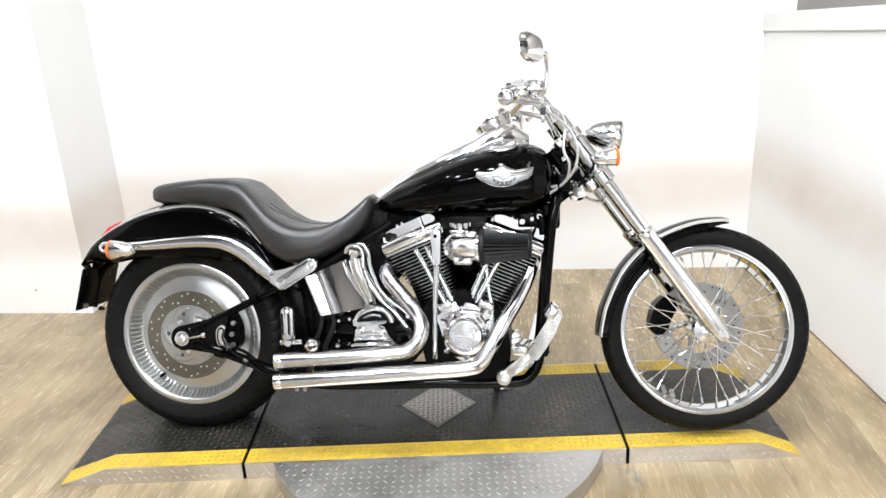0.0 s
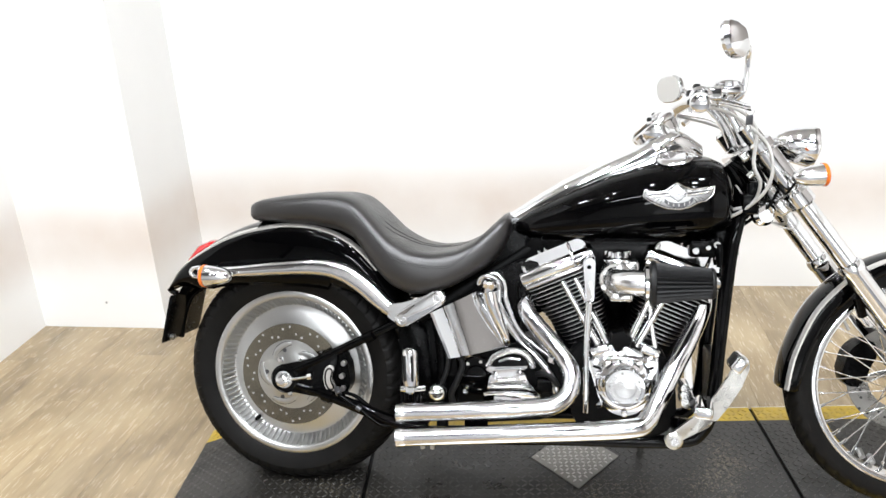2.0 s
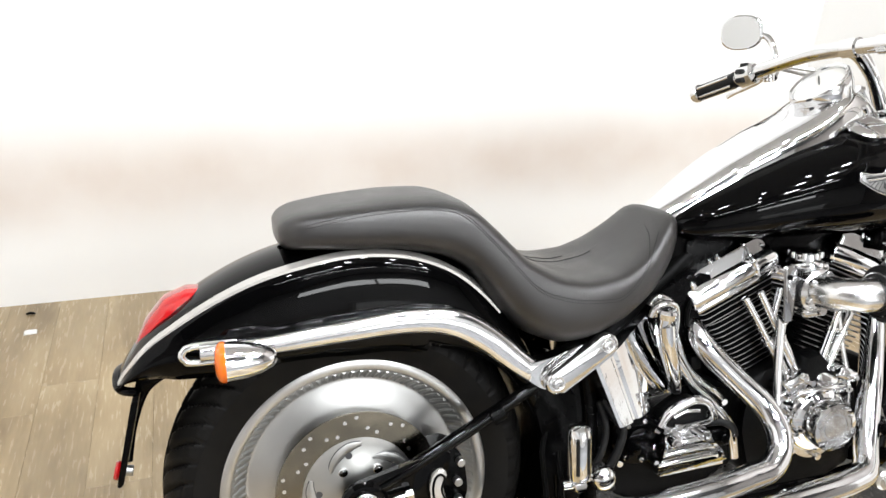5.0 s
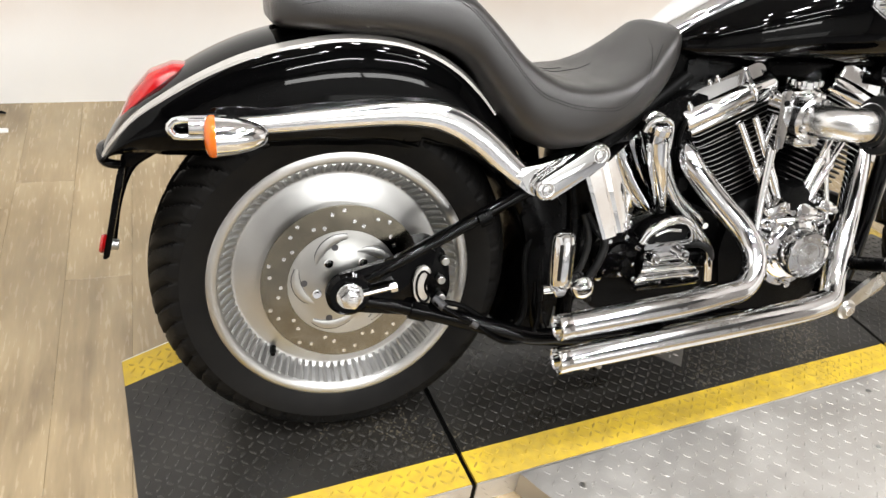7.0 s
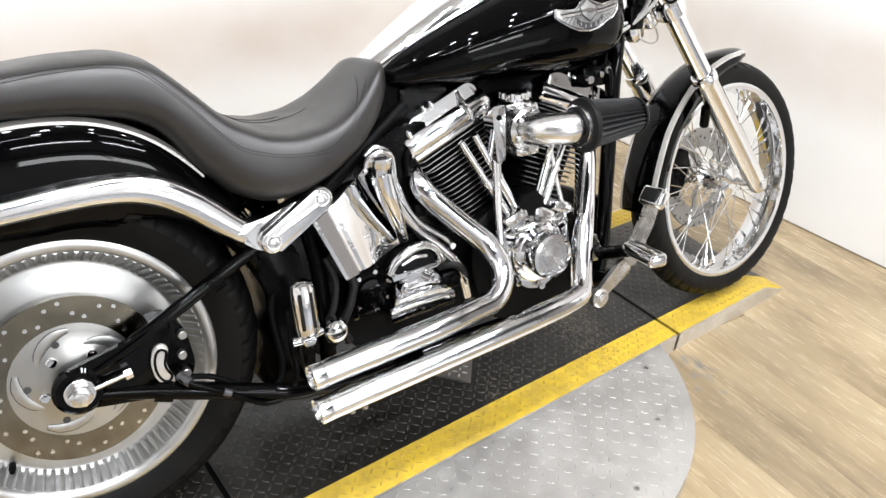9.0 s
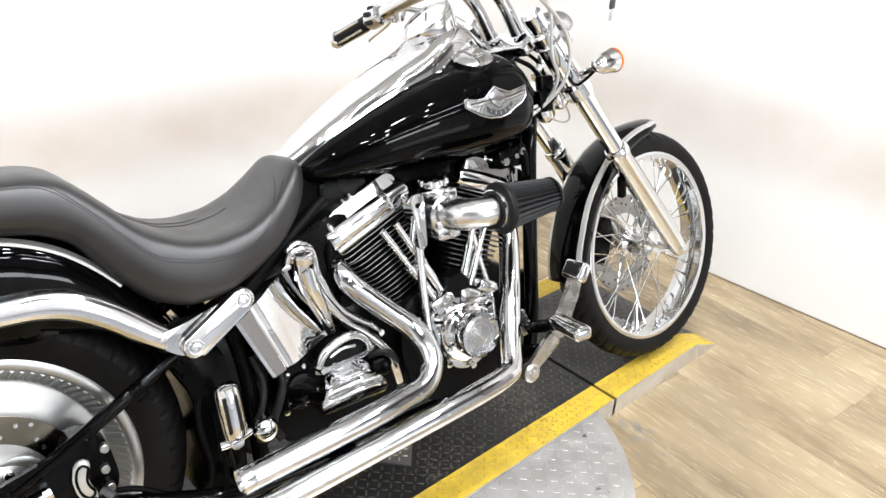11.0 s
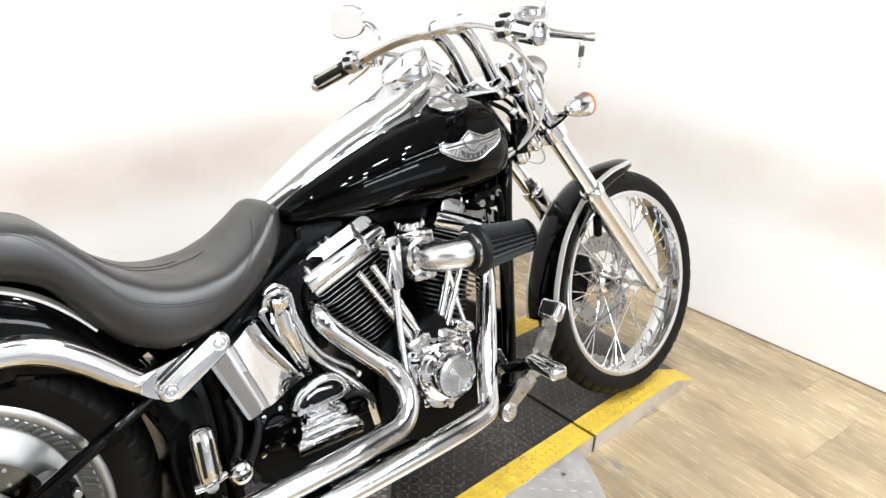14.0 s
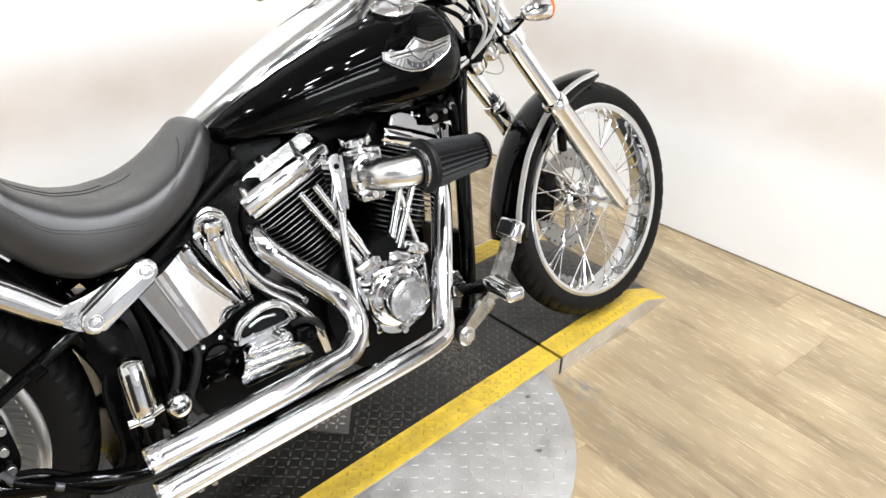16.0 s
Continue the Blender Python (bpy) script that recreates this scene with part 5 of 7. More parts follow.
part("cover_face", bm, POINTS_FACE, points, "brushed round cover face")
for k in range(4):
    a = 1.05 + 0.36 * k
    bm = bmesh.new()
    p = V(0.924 + 0.0615 * math.cos(a), -0.156, 0.342 + 0.0615 * math.sin(a))
    rod(bm, p, p + V(0, -0.004, 0), 0.0034, seg=10)
    part("vent_slot", bm, DARK, gearcase)
for k in range(5):
    a = 2 * math.pi * k / 5 + 0.5
    p = V(0.924 + 0.0395 * math.cos(a), -0.196, 0.342 + 0.0395 * math.sin(a))
    bm = bmesh.new()
    rod(bm, p, p + V(0, -0.004, 0), 0.0034, seg=10)
    part("screw", bm, SCREW, points)
for x, z in ((0.862, 0.285), (0.985, 0.30), (0.925, 0.262)):
    bm = bmesh.new()
    rod(bm, V(x, -0.148, z), V(x, -0.160, z), 0.0075, seg=12)
    lathe(bm, [(0.0045, 0.0), (0.0045, 0.001), (0, 0.001)], V(x, -0.160, z), (0, -1, 0), 6)
    part("bolt", bm, CHROME, gearcase)
bm = bmesh.new()
slab(bm, round_outline([(0.865, 0.43), (0.945, 0.43), (0.935, 0.462), (0.875, 0.462)], 0.008), -0.125, -0.10, 0.004)
part("crankcase_top", bm, FIN_BLACK, crankcase)
bm = bmesh.new()
slab(bm, round_outline([(0.80, 0.575), (0.78, 0.70), (1.05, 0.70), (1.02, 0.575)], 0.02), -0.035, 0.06, 0.01)
part("intake_manifold", bm, SATIN, bike, "black intake manifold between the cylinders")
bm = bmesh.new()
slab(bm, round_outline([(0.875, 0.45), (0.825, 0.58), (0.995, 0.58), (0.955, 0.45)], 0.02), 0.062, 0.098, 0.012)
part("horn_cover", bm, SATIN, bike, "black horn cover behind the cylinders")


def cylinder(name, top, lean_sign):
    """A finned cylinder with its chrome rocker box; lean_sign -1 leans back."""
    ax = V(lean_sign * math.sin(radians(22.5)), 0, math.cos(radians(22.5)))
    al = V(ax.z, 0, -ax.x)
    T = V(top[0], 0, top[1])
    m = Matrix(((al.x, 0, ax.x, T.x), (0, 1, 0, 0), (al.z, 0, ax.z, T.z), (0, 0, 0, 1)))
    bm = bmesh.new()
    rod(bm, V(0, 0, -0.235), V(0, 0, 0.0), 0.078, r1=0.080, seg=32)
    bmesh.ops.transform(bm, matrix=m, verts=bm.verts)
    barrel = part(name, bm, FIN_BLACK, bike, "black finned engine cylinder with bright fin edges")
    # fins: wide under the head, shorter on the outer side towards the foot
    for k in range(16):
        out_, in_ = 0.092 - max(0, k - 4) * 0.0034, (0.090 if k < 3 else 0.096 - 0.0030 * (k - 3))
        lo_, hi_ = (-out_, in_) if lean_sign < 0 else (-in_, out_)
        deep = 0.096 if k < 3 else 0.088
        fb = bmesh.new()
        out = round_outline([(lo_, -deep), (hi_, -deep), (hi_, deep), (lo_, deep)], 0.014 if k < 3 else 0.040, 5)
        rings = []
        for f, z in ((0.985, -0.0018), (1.0, -0.0009), (1.0, 0.0009), (0.985, 0.0018)):
            rings.append([fb.verts.new((x * f, y * f, z)) for x, y in out])
        skin(fb, rings)
        for f in fb.faces:
            f.material_index = 1 if len(f.verts) == 4 and abs(f.calc_center_median().z) < 0.0006 else 0
        o = part("fin", fb, [FIN_BLACK, FIN_EDGE], barrel, angle=30)
        o.matrix_basis = m @ Matrix.Translation((0, 0, -0.005 - 0.0114 * k))
    # rocker box: a smooth lower block and a stepped cover with a few bolts
    bm = bmesh.new()
    box(bm, (-0.097, -0.097, 0.002), (0.097, 0.097, 0.012), 0.002, 2)
    half_round = [(-0.094, 0.012), (-0.100, 0.020), (-0.1005, 0.030), (-0.097, 0.040), (-0.090, 0.048), (-0.080, 0.0525), (-0.066, 0.054)]
    hood = half_round + [(-y, z) for y, z in reversed(half_round)]
    skin(bm, [[bm.verts.new((x, y * f, 0.030 + (z - 0.030) * f)) for y, z in hood] for x, f in ((-0.1035, 0.90), (-0.1010, 0.975), (-0.096, 1.0), (0.096, 1.0), (0.1010, 0.975), (0.1035, 0.90))])
    slab(bm, round_outline([(-0.092, 0.046), (0.092, 0.046), (0.090, 0.068), (0.076, 0.080), (-0.064, 0.079), (-0.088, 0.066)], 0.010, 5), -0.083, 0.083, 0.008, 4)
    sweep(bm, [V(0.048, -0.1005, 0.016), V(0.048, -0.1010, 0.036), V(0.048, -0.094, 0.050), V(0.048, -0.0865, 0.062), V(0.048, -0.080, 0.078), V(0.048, -0.060, 0.084)], 0.0048, 10)
    bmesh.ops.transform(bm, matrix=m, verts=bm.verts)
    rocker = part("rocker_box", bm, CHROME, barrel, "chrome rocker box with a stepped cover", 34)
    for x, y, z, h in ((-0.030, -0.076, 0.074, 0.009), (-0.012, -0.076, 0.075, 0.009), (-0.084, -0.084, 0.048, 0.014)):
        bm = bmesh.new()
        rod(bm, V(x, y, z), V(x, y, z + h), 0.0072, seg=16)
        rod(bm, V(x, y, z + h), V(x, y, z + h + 0.004), 0.0044, seg=6)
        bmesh.ops.transform(bm, matrix=m, verts=bm.verts)
        part("bolt", bm, CHROME, rocker)
    return barrel


cylinder("rear_cylinder", (0.762, 0.606), -1)
cylinder("front_cylinder", (1.064, 0.606), 1)
for base, top in (((0.864, 0.425), (0.765, 0.598)), ((0.884, 0.435), (0.798, 0.608)), ((0.948, 0.425), (1.046, 0.598)), ((0.930, 0.435), (1.012, 0.608))):
    bm = bmesh.new()
    a, b = V(base[0], -0.128, base[1]), V(top[0], -0.108, top[1])
    d = (b - a).normalized()
    rod(bm, a, a.lerp(b, 0.48), 0.0105, seg=18)
    rod(bm, a.lerp(b, 0.44), b, 0.0082, seg=18)
    rod(bm, a.lerp(b, 0.44), a.lerp(b, 0.50), 0.0125, seg=18)
    rod(bm, a - d * 0.004, a + d * 0.012, 0.0125, seg=18)
    part("pushrod_tube", bm, CHROME, bike, "chrome pushrod tube")
for x in (0.872, 0.942):
    bm = bmesh.new()
    tilt = Matrix.Translation((x, 0, 0.420)) @ Matrix.Rotation(radians(-24 if x < 0.9 else 24), 4, "Y")
    box(bm, (-0.030, -0.150, -0.026), (0.030, -0.100, 0.014), 0.007, 3, m=tilt)
    box(bm, (-0.036, -0.144, -0.034), (0.036, -0.100, -0.022), 0.004, 2, m=tilt)
    for d in (-0.026, 0.026):
        rod(bm, tilt @ V(d, -0.146, -0.010), tilt @ V(d, -0.158, -0.010), 0.0065, seg=12)
    part("lifter_block", bm, CHROME, bike)

bm = bmesh.new()
slab(bm, round_outline([(0.826, 0.402), (0.826, 0.414), (0.880, 0.438), (0.892, 0.458), (0.916, 0.466), (0.940, 0.458), (0.950, 0.438), (1.006, 0.412), (1.006, 0.398), (0.955, 0.418), (0.935, 0.396), (0.916, 0.388), (0.898, 0.396), (0.880, 0.418)], 0.004), -0.140, -0.105, 0.006)
part("crankcase_web", bm, FIN_BLACK, crankcase)
bm = bmesh.new()
lathe(bm, [(0, 0), (0.030, 0), (0.032, 0.004), (0.032, 0.034), (0.028, 0.040), (0.014, 0.042), (0, 0.042)], (0.913, -0.108, 0.450), (0, -1, 0), 6, start=0.52)
part("hex_plug", bm, FIN_BLACK, crankcase, "black hexagonal crankcase plug")
bm = bmesh.new()
slab(bm, round_outline([(0.842, 0.432), (0.985, 0.432), (1.000, 0.420), (0.985, 0.410), (0.842, 0.410), (0.828, 0.420)], 0.006), -0.128, -0.10, 0.005)
part("lifter_base", bm, FIN_BLACK, crankcase)
# dark joints, plugs and bolt heads that break up the gear case
for path in ([V(0.845, -0.1455, 0.384), V(0.866, -0.1460, 0.378), V(0.884, -0.1460, 0.386)], [V(0.958, -0.1460, 0.386), V(0.976, -0.1460, 0.378), V(0.998, -0.1455, 0.384)],
             [V(0.850, -0.1455, 0.330), V(0.856, -0.1460, 0.300), V(0.872, -0.1460, 0.276)], [V(0.996, -0.1455, 0.330), V(0.990, -0.1460, 0.302), V(0.976, -0.1460, 0.276)]):
    bm = bmesh.new()
    sweep(bm, path, 0.0034, 8)
    part("case_joint", bm, DARK, gearcase)
for x, z, r in ((0.852, 0.398, 0.0075), (0.884, 0.398, 0.0070), (0.958, 0.398, 0.0070), (0.992, 0.397, 0.0075), (0.860, 0.362, 0.0095), (0.986, 0.362, 0.0095), (0.866, 0.318, 0.0070), (0.983, 0.318, 0.0070), (0.924, 0.402, 0.0080)):
    bm = bmesh.new()
    rod(bm, V(x, -0.140, z), V(x, -0.155, z), r, seg=16)
    rod(bm, V(x, -0.155, z), V(x, -0.161, z), r * 0.62, seg=6)
    part("hex_bolt", bm, CHROME, gearcase)
for s in (-1, 1):
    x = 0.924 + s * 0.064
    turn = Matrix.Translation((x, 0, 0.430)) @ Matrix.Rotation(radians(24 * s), 4, "Y")
    bm = bmesh.new()
    box(bm, (-0.024, -0.156, -0.014), (0.024, -0.110, 0.010), 0.005, 2, m=turn)
    tappet = part("tappet_cover", bm, CHROME, bike, "small chrome tappet cover")
    for d in (-0.017, 0.017):
        bm = bmesh.new()
        rod(bm, turn @ V(d, -0.154, -0.002), turn @ V(d, -0.163, -0.002), 0.0055, seg=6)
        part("bolt", bm, CHROME_WORN, tappet)
# tall chrome bracket and thin lines beside the carburettor
bm = bmesh.new()
slab(bm, round_outline([(0.820, 0.664), (0.845, 0.666), (0.849, 0.654), (0.846, 0.560), (0.842, 0.548), (0.829, 0.548), (0.825, 0.560), (0.818, 0.652)], 0.006), -0.147, -0.113, 0.006, 3)
sweep(bm, [V(0.835, -0.130, 0.560), V(0.829, -0.137, 0.46), V(0.827, -0.143, 0.39), V(0.827, -0.149, 0.33), V(0.827, -0.153, 0.262)], [0.0098, 0.0094, 0.0090, 0.0086, 0.0082], 14)
tall = part("support_rod", bm, CHROME, bike, "tall chrome support rod before the engine")
bm = bmesh.new()
rod(bm, V(0.833, -0.146, 0.642), V(0.833, -0.149, 0.642), 0.0056, seg=14)
part("rod_eye", bm, DARK, tall)
bm = bmesh.new()
sweep(bm, [V(0.978, -0.105, 0.585), V(0.986, -0.115, 0.545), V(0.994, -0.126, 0.472), V(1.004, -0.136, 0.41), V(1.007, -0.142, 0.33)], 0.0062, 10)
rod(bm, V(0.978, -0.105, 0.588), V(0.982, -0.110, 0.562), 0.0115, seg=16)
part("vent_pipe", bm, CHROME_WORN, bike)

# carburettor, intake elbow, cone filter
bm = bmesh.new()
rod(bm, V(0.903, -0.065, 0.608), V(0.903, -0.162, 0.608), 0.044, seg=36, bev=0.012)
for k in range(6):
    a = math.pi / 3 * k + 0.4
    p = V(0.903 + 0.036 * math.cos(a), -0.158, 0.608 + 0.036 * math.sin(a))
    rod(bm, p, p + V(0, -0.010, 0), 0.008, seg=14)
box(bm, (0.880, -0.115, 0.560), (0.960, -0.060, 0.655), 0.010, 3)
box(bm, (0.885, -0.135, 0.548), (0.945, -0.070, 0.580), 0.010, 3)
rod(bm, V(0.862, -0.135, 0.612), V(0.885, -0.135, 0.612), 0.017, seg=20)
carb = part("carburettor", bm, CHROME_WORN, bike, "polished carburettor body")
bm = bmesh.new()
lathe(bm, [(0, -0.004), (0.032, -0.004), (0.037, 0.0), (0.037, 0.006), (0.034, 0.010), (0.030, 0.014), (0.030, 0.026), (0.026, 0.030), (0, 0.030)], (0.906, -0.100, 0.650), (0, 0, 1), 40)
part("carburettor_top", bm, CHROME, carb)
for k in range(8):
    a = 2 * math.pi * k / 8
    p = V(0.906 + 0.028 * math.cos(a), -0.100 + 0.030 * math.sin(a), 0.668)
    bm = bmesh.new()
    rod(bm, p, p + V(0, 0, 0.012), 0.006, seg=10)
    part("screw", bm, CHROME, carb)
bm = bmesh.new()
sweep(bm, [V(0.900, -0.13, 0.612), V(0.901, -0.165, 0.612), V(0.910, -0.196, 0.613), V(0.936, -0.218, 0.614), V(0.985, -0.222, 0.614)], [0.034, 0.033, 0.032, 0.0315, 0.0315], 28)
part("intake_elbow", bm, CHROME_WORN, carb, "polished intake elbow")
FA, FB = V(0.964, -0.222, 0.614), V(1.122, -0.229, 0.616)
fd = (FB - FA).normalized()
fl = (FB - FA).length
bm = bmesh.new()
lathe(bm, [(0.033, 0.0), (0.040, 0.0), (0.041, 0.010), (0.050, 0.013), (0.0545, 0.015), (0.0555, 0.022), (0.053, 0.027), (0.050, 0.027)], FA, fd, 48)
cone = part("air_filter", bm, GRIP, bike, "black conical air filter with pleated gauze")
bm = bmesh.new()
lathe(bm, [(0.035, fl - 0.004), (0.038, fl - 0.004), (0.038, fl), (0.034, fl + 0.005), (0.0, fl + 0.005)], FA, fd, 48)
part("end_cap", bm, GRIP, cone)
bm = bmesh.new()
n = 2 * 26
x_ = fd.orthogonal().normalized()
y_ = fd.cross(x_)
rows = []
for h, r in ((0.024, 0.0515), (fl * 0.5, 0.0440), (fl - 0.002, 0.0365)):
    rows.append([bm.verts.new(FA + fd * h + (r - (0.0125 if k % 2 else 0)) * (math.cos(2 * math.pi * k / n) * x_ + math.sin(2 * math.pi * k / n) * y_)) for k in range(n)])
skin(bm, rows, cap=False)
part("pleats", bm, FILTER, cone, "grey pleated filter gauze", 20)
bm = bmesh.new()
lathe(bm, [(0.0405, 0.002), (0.0425, 0.002), (0.0425, 0.010), (0.0405, 0.010)], FA, fd, 40)
part("hose_clamp", bm, CHROME, cone)

# exhaust: two staggered chrome pipes
RP = [V(0.700, -0.040, 0.530), V(0.676, -0.065, 0.540), V(0.667, -0.092, 0.534), V(0.676, -0.112, 0.512), V(0.698, -0.124, 0.485), V(0.737, -0.139, 0.443), V(0.773, -0.158, 0.404), V(0.788, -0.178, 0.376), V(0.790, -0.198, 0.350), V(0.778, -0.215, 0.321), V(0.745, -0.230, 0.301), V(0.700, -0.236, 0.296), V(0.60, -0.247, 0.289), V(0.350, -0.252, 0.272)]
FP = [V(1.120, -0.030, 0.562), V(1.126, -0.058, 0.540), V(1.116, -0.078, 0.508), V(1.082, -0.116, 0.444), V(1.047, -0.152, 0.388), V(1.017, -0.181, 0.335), V(0.992, -0.208, 0.292), V(0.972, -0.230, 0.268), V(0.940, -0.245, 0.257), V(0.80, -0.257, 0.246), V(0.350, -0.262, 0.211)]
for name, path in (("rear_exhaust_pipe", RP), ("front_exhaust_pipe", FP)):
    bm = bmesh.new()
    sweep(bm, path, 0.0238, 28, cap=False)
    ex = part(name, bm, PIPE, bike, "chrome drag-style exhaust pipe")
    e = path[-1]
    d = (path[-1] - path[-2]).normalized()
    bm = bmesh.new()
    lathe(bm, [(0.0238, -0.022), (0.0246, -0.020), (0.0246, 0.001), (0.0232, 0.002), (0.0212, -0.002), (0.0208, -0.12), (0, -0.12)], e, d, 32)
    part("pipe_tip", bm, [CHROME], ex)
    bm = bmesh.new()
    lathe(bm, [(0.0205, -0.030), (0, -0.030)], e, d, 24)
    part("pipe_bore", bm, DARK, ex)
    bm = bmesh.new()
    q = path[0]
    lathe(bm, [(0.023, 0.0), (0.033, 0.002), (0.033, 0.012), (0.025, 0.014)], q, path[1] - path[0], 28)
    part("flange", bm, SATIN, ex)
bm = bmesh.new()
sweep(bm, [V(0.560, -0.20, 0.262), V(0.565, -0.225, 0.262), V(0.575, -0.225, 0.250)], 0.011, 10)
box(bm, (0.52, -0.235, 0.235), (0.58, -0.215, 0.275), 0.004)
part("exhaust_bracket", bm, SATIN, bike)
for x in (0.415, 0.44):
    bm = bmesh.new()
    rod(bm, V(x, -0.256, 0.197), V(x, -0.256, 0.182), 0.006, seg=10)
    part("bolt", bm, SCREW, bike)

# gearbox, oil tank, side parts
bm = bmesh.new()
slab(bm, round_outline([(0.47, 0.26), (0.52, 0.40), (0.66, 0.43), (0.78, 0.40), (0.80, 0.30), (0.74, 0.22), (0.52, 0.20)], 0.03), -0.095, 0.11, 0.012)
gearbox = part("gearbox", bm, FIN_BLACK, bike, "black gearbox casing")
# ribbed chrome side cover: a lower casting with flowing ribs, a domed top
bm = bmesh.new()
slab(bm, round_outline([(0.560, 0.288), (0.572, 0.318), (0.576, 0.352), (0.590, 0.362), (0.650, 0.368), (0.668, 0.360), (0.680, 0.332), (0.712, 0.300), (0.712, 0.280), (0.56, 0.276)], 0.008), -0.150, -0.09, 0.010, 3)
for k in range(3):
    z = 0.340 - 0.019 * k
    w = 0.010 * k
    sweep(bm, [V(0.584 - w, -0.146, z - 0.006), V(0.594 - w, -0.1525, z), V(0.660 + w * 0.8, -0.1525, z + 0.003), V(0.672 + w, -0.146, z - 0.006)], 0.0042, 10)
part("gearbox_cover", bm, CHROME, gearbox, "ribbed chrome gearbox side cover")
bm = bmesh.new()
slab(bm, round_outline([(0.568, 0.362), (0.672, 0.370), (0.678, 0.380), (0.570, 0.374)], 0.003), -0.152, -0.09, 0.004, 2)
part("gearbox_top", bm, CHROME, gearbox, "domed chrome gearbox top")
bm = bmesh.new()
slab(bm, round_outline([(0.575, 0.374), (0.585, 0.392), (0.610, 0.406), (0.650, 0.413), (0.675, 0.400), (0.684, 0.380)], 0.012, 5), -0.132, -0.08, 0.008, 3)
part("gearbox_window", bm, FIN_BLACK, gearbox)
bm = bmesh.new()
sweep(bm, [V(0.570, -0.136, 0.372), V(0.583, -0.138, 0.393), V(0.606, -0.140, 0.408), V(0.640, -0.140, 0.417), V(0.668, -0.138, 0.409), V(0.684, -0.136, 0.390), V(0.690, -0.134, 0.372)], 0.0085, 14)
sweep(bm, [V(0.600, -0.134, 0.385), V(0.625, -0.136, 0.395), V(0.655, -0.135, 0.392)], 0.0045, 10)
part("dome_rim", bm, CHROME, gearbox)
for x, z in ((0.588, 0.347), (0.652, 0.353)):
    bm = bmesh.new()
    rod(bm, V(x, -0.145, z), V(x, -0.168, z), 0.0105, seg=18)
    rod(bm, V(x, -0.168, z), V(x, -0.172, z), 0.006, seg=6)
    part("acorn_bolt", bm, CHROME, gearbox)
bm = bmesh.new()
lathe(bm, [(0, 0), (0.050, 0), (0.053, 0.004), (0.053, 0.014), (0.049, 0.018), (0.030, 0.019), (0.027, 0.026), (0.012, 0.028), (0, 0.028)], (0.538, -0.094, 0.338), (0, -1, 0), 40)
cover = part("clutch_cover", bm, PAINT, gearbox, "round black clutch cover ringed with bolts")
for k in range(7):
    a = 2 * math.pi * k / 7 + 0.4
    bm = bmesh.new()
    p = V(0.538 + 0.041 * math.cos(a), -0.112, 0.338 + 0.041 * math.sin(a))
    rod(bm, p, p + V(0, -0.006, 0), 0.0048, seg=12)
    part("bolt", bm, CHROME, cover)
for path, r in (([V(0.480, -0.110, 0.400), V(0.500, -0.120, 0.372), V(0.488, -0.124, 0.330), V(0.468, -0.120, 0.285), V(0.480, -0.118, 0.250)], 0.0085),
                ([V(0.452, -0.112, 0.430), V(0.462, -0.124, 0.380), V(0.450, -0.128, 0.330), V(0.425, -0.124, 0.290)], 0.0065),
                ([V(0.700, -0.100, 0.345), V(0.722, -0.118, 0.352), V(0.742, -0.122, 0.340), V(0.752, -0.118, 0.318)], 0.0085)):
    bm = bmesh.new()
    sweep(bm, path, r, 10)
    part("hose", bm, GRIP, gearbox)
bm = bmesh.new()
box(bm, (0.700, -0.118, 0.296), (0.752, -0.096, 0.336), 0.006, 3)
rod(bm, V(0.726, -0.116, 0.318), V(0.726, -0.128, 0.318), 0.010, seg=16)
part("pressure_switch", bm, SATIN, gearbox)
for x, z in ((0.545, 0.405), (0.505, 0.290), (0.712, 0.352), (0.735, 0.385)):
    bm = bmesh.new()
    rod(bm, V(x, -0.094, z), V(x, -0.140 if 0.58 < x < 0.7 else -0.106, z), 0.0075, seg=12)
    part("bolt", bm, CHROME, gearbox)
for path, r in (
        ([V(0.560, -0.100, 0.600), V(0.570, -0.098, 0.611), V(0.586, -0.098, 0.614), V(0.604, -0.098, 0.603), V(0.613, -0.098, 0.578), V(0.614, -0.098, 0.552), V(0.626, -0.098, 0.517), V(0.641, -0.098, 0.481), V(0.663, -0.098, 0.450), V(0.693, -0.098, 0.424), V(0.722, -0.096, 0.402), V(0.740, -0.088, 0.376), V(0.744, -0.070, 0.352)], 0.0085),
        ([V(0.588, -0.104, 0.568), V(0.592, -0.107, 0.550), V(0.603, -0.108, 0.521), V(0.618, -0.108, 0.492), V(0.639, -0.108, 0.458), V(0.661, -0.108, 0.428), V(0.691, -0.110, 0.402), V(0.722, -0.114, 0.368), V(0.742, -0.116, 0.338), V(0.750, -0.116, 0.304), V(0.757, -0.114, 0.269)], 0.0105)):
    bm = bmesh.new()
    sweep(bm, path, r, 12)
    part("oil_line", bm, CHROME, bike, "bent chrome oil line")
# oil tank: a bulged chrome cover
bm = bmesh.new()
rows = []
TL, TR, BL, BR = V(0.420, 0, 0.516), V(0.590, 0, 0.590), V(0.469, 0, 0.396), V(0.632, 0, 0.416)
US = [0, 0.04, 0.10, 0.19, 0.215, 0.245, 0.29, 0.36, 0.46, 0.58, 0.72, 0.86, 1.0]
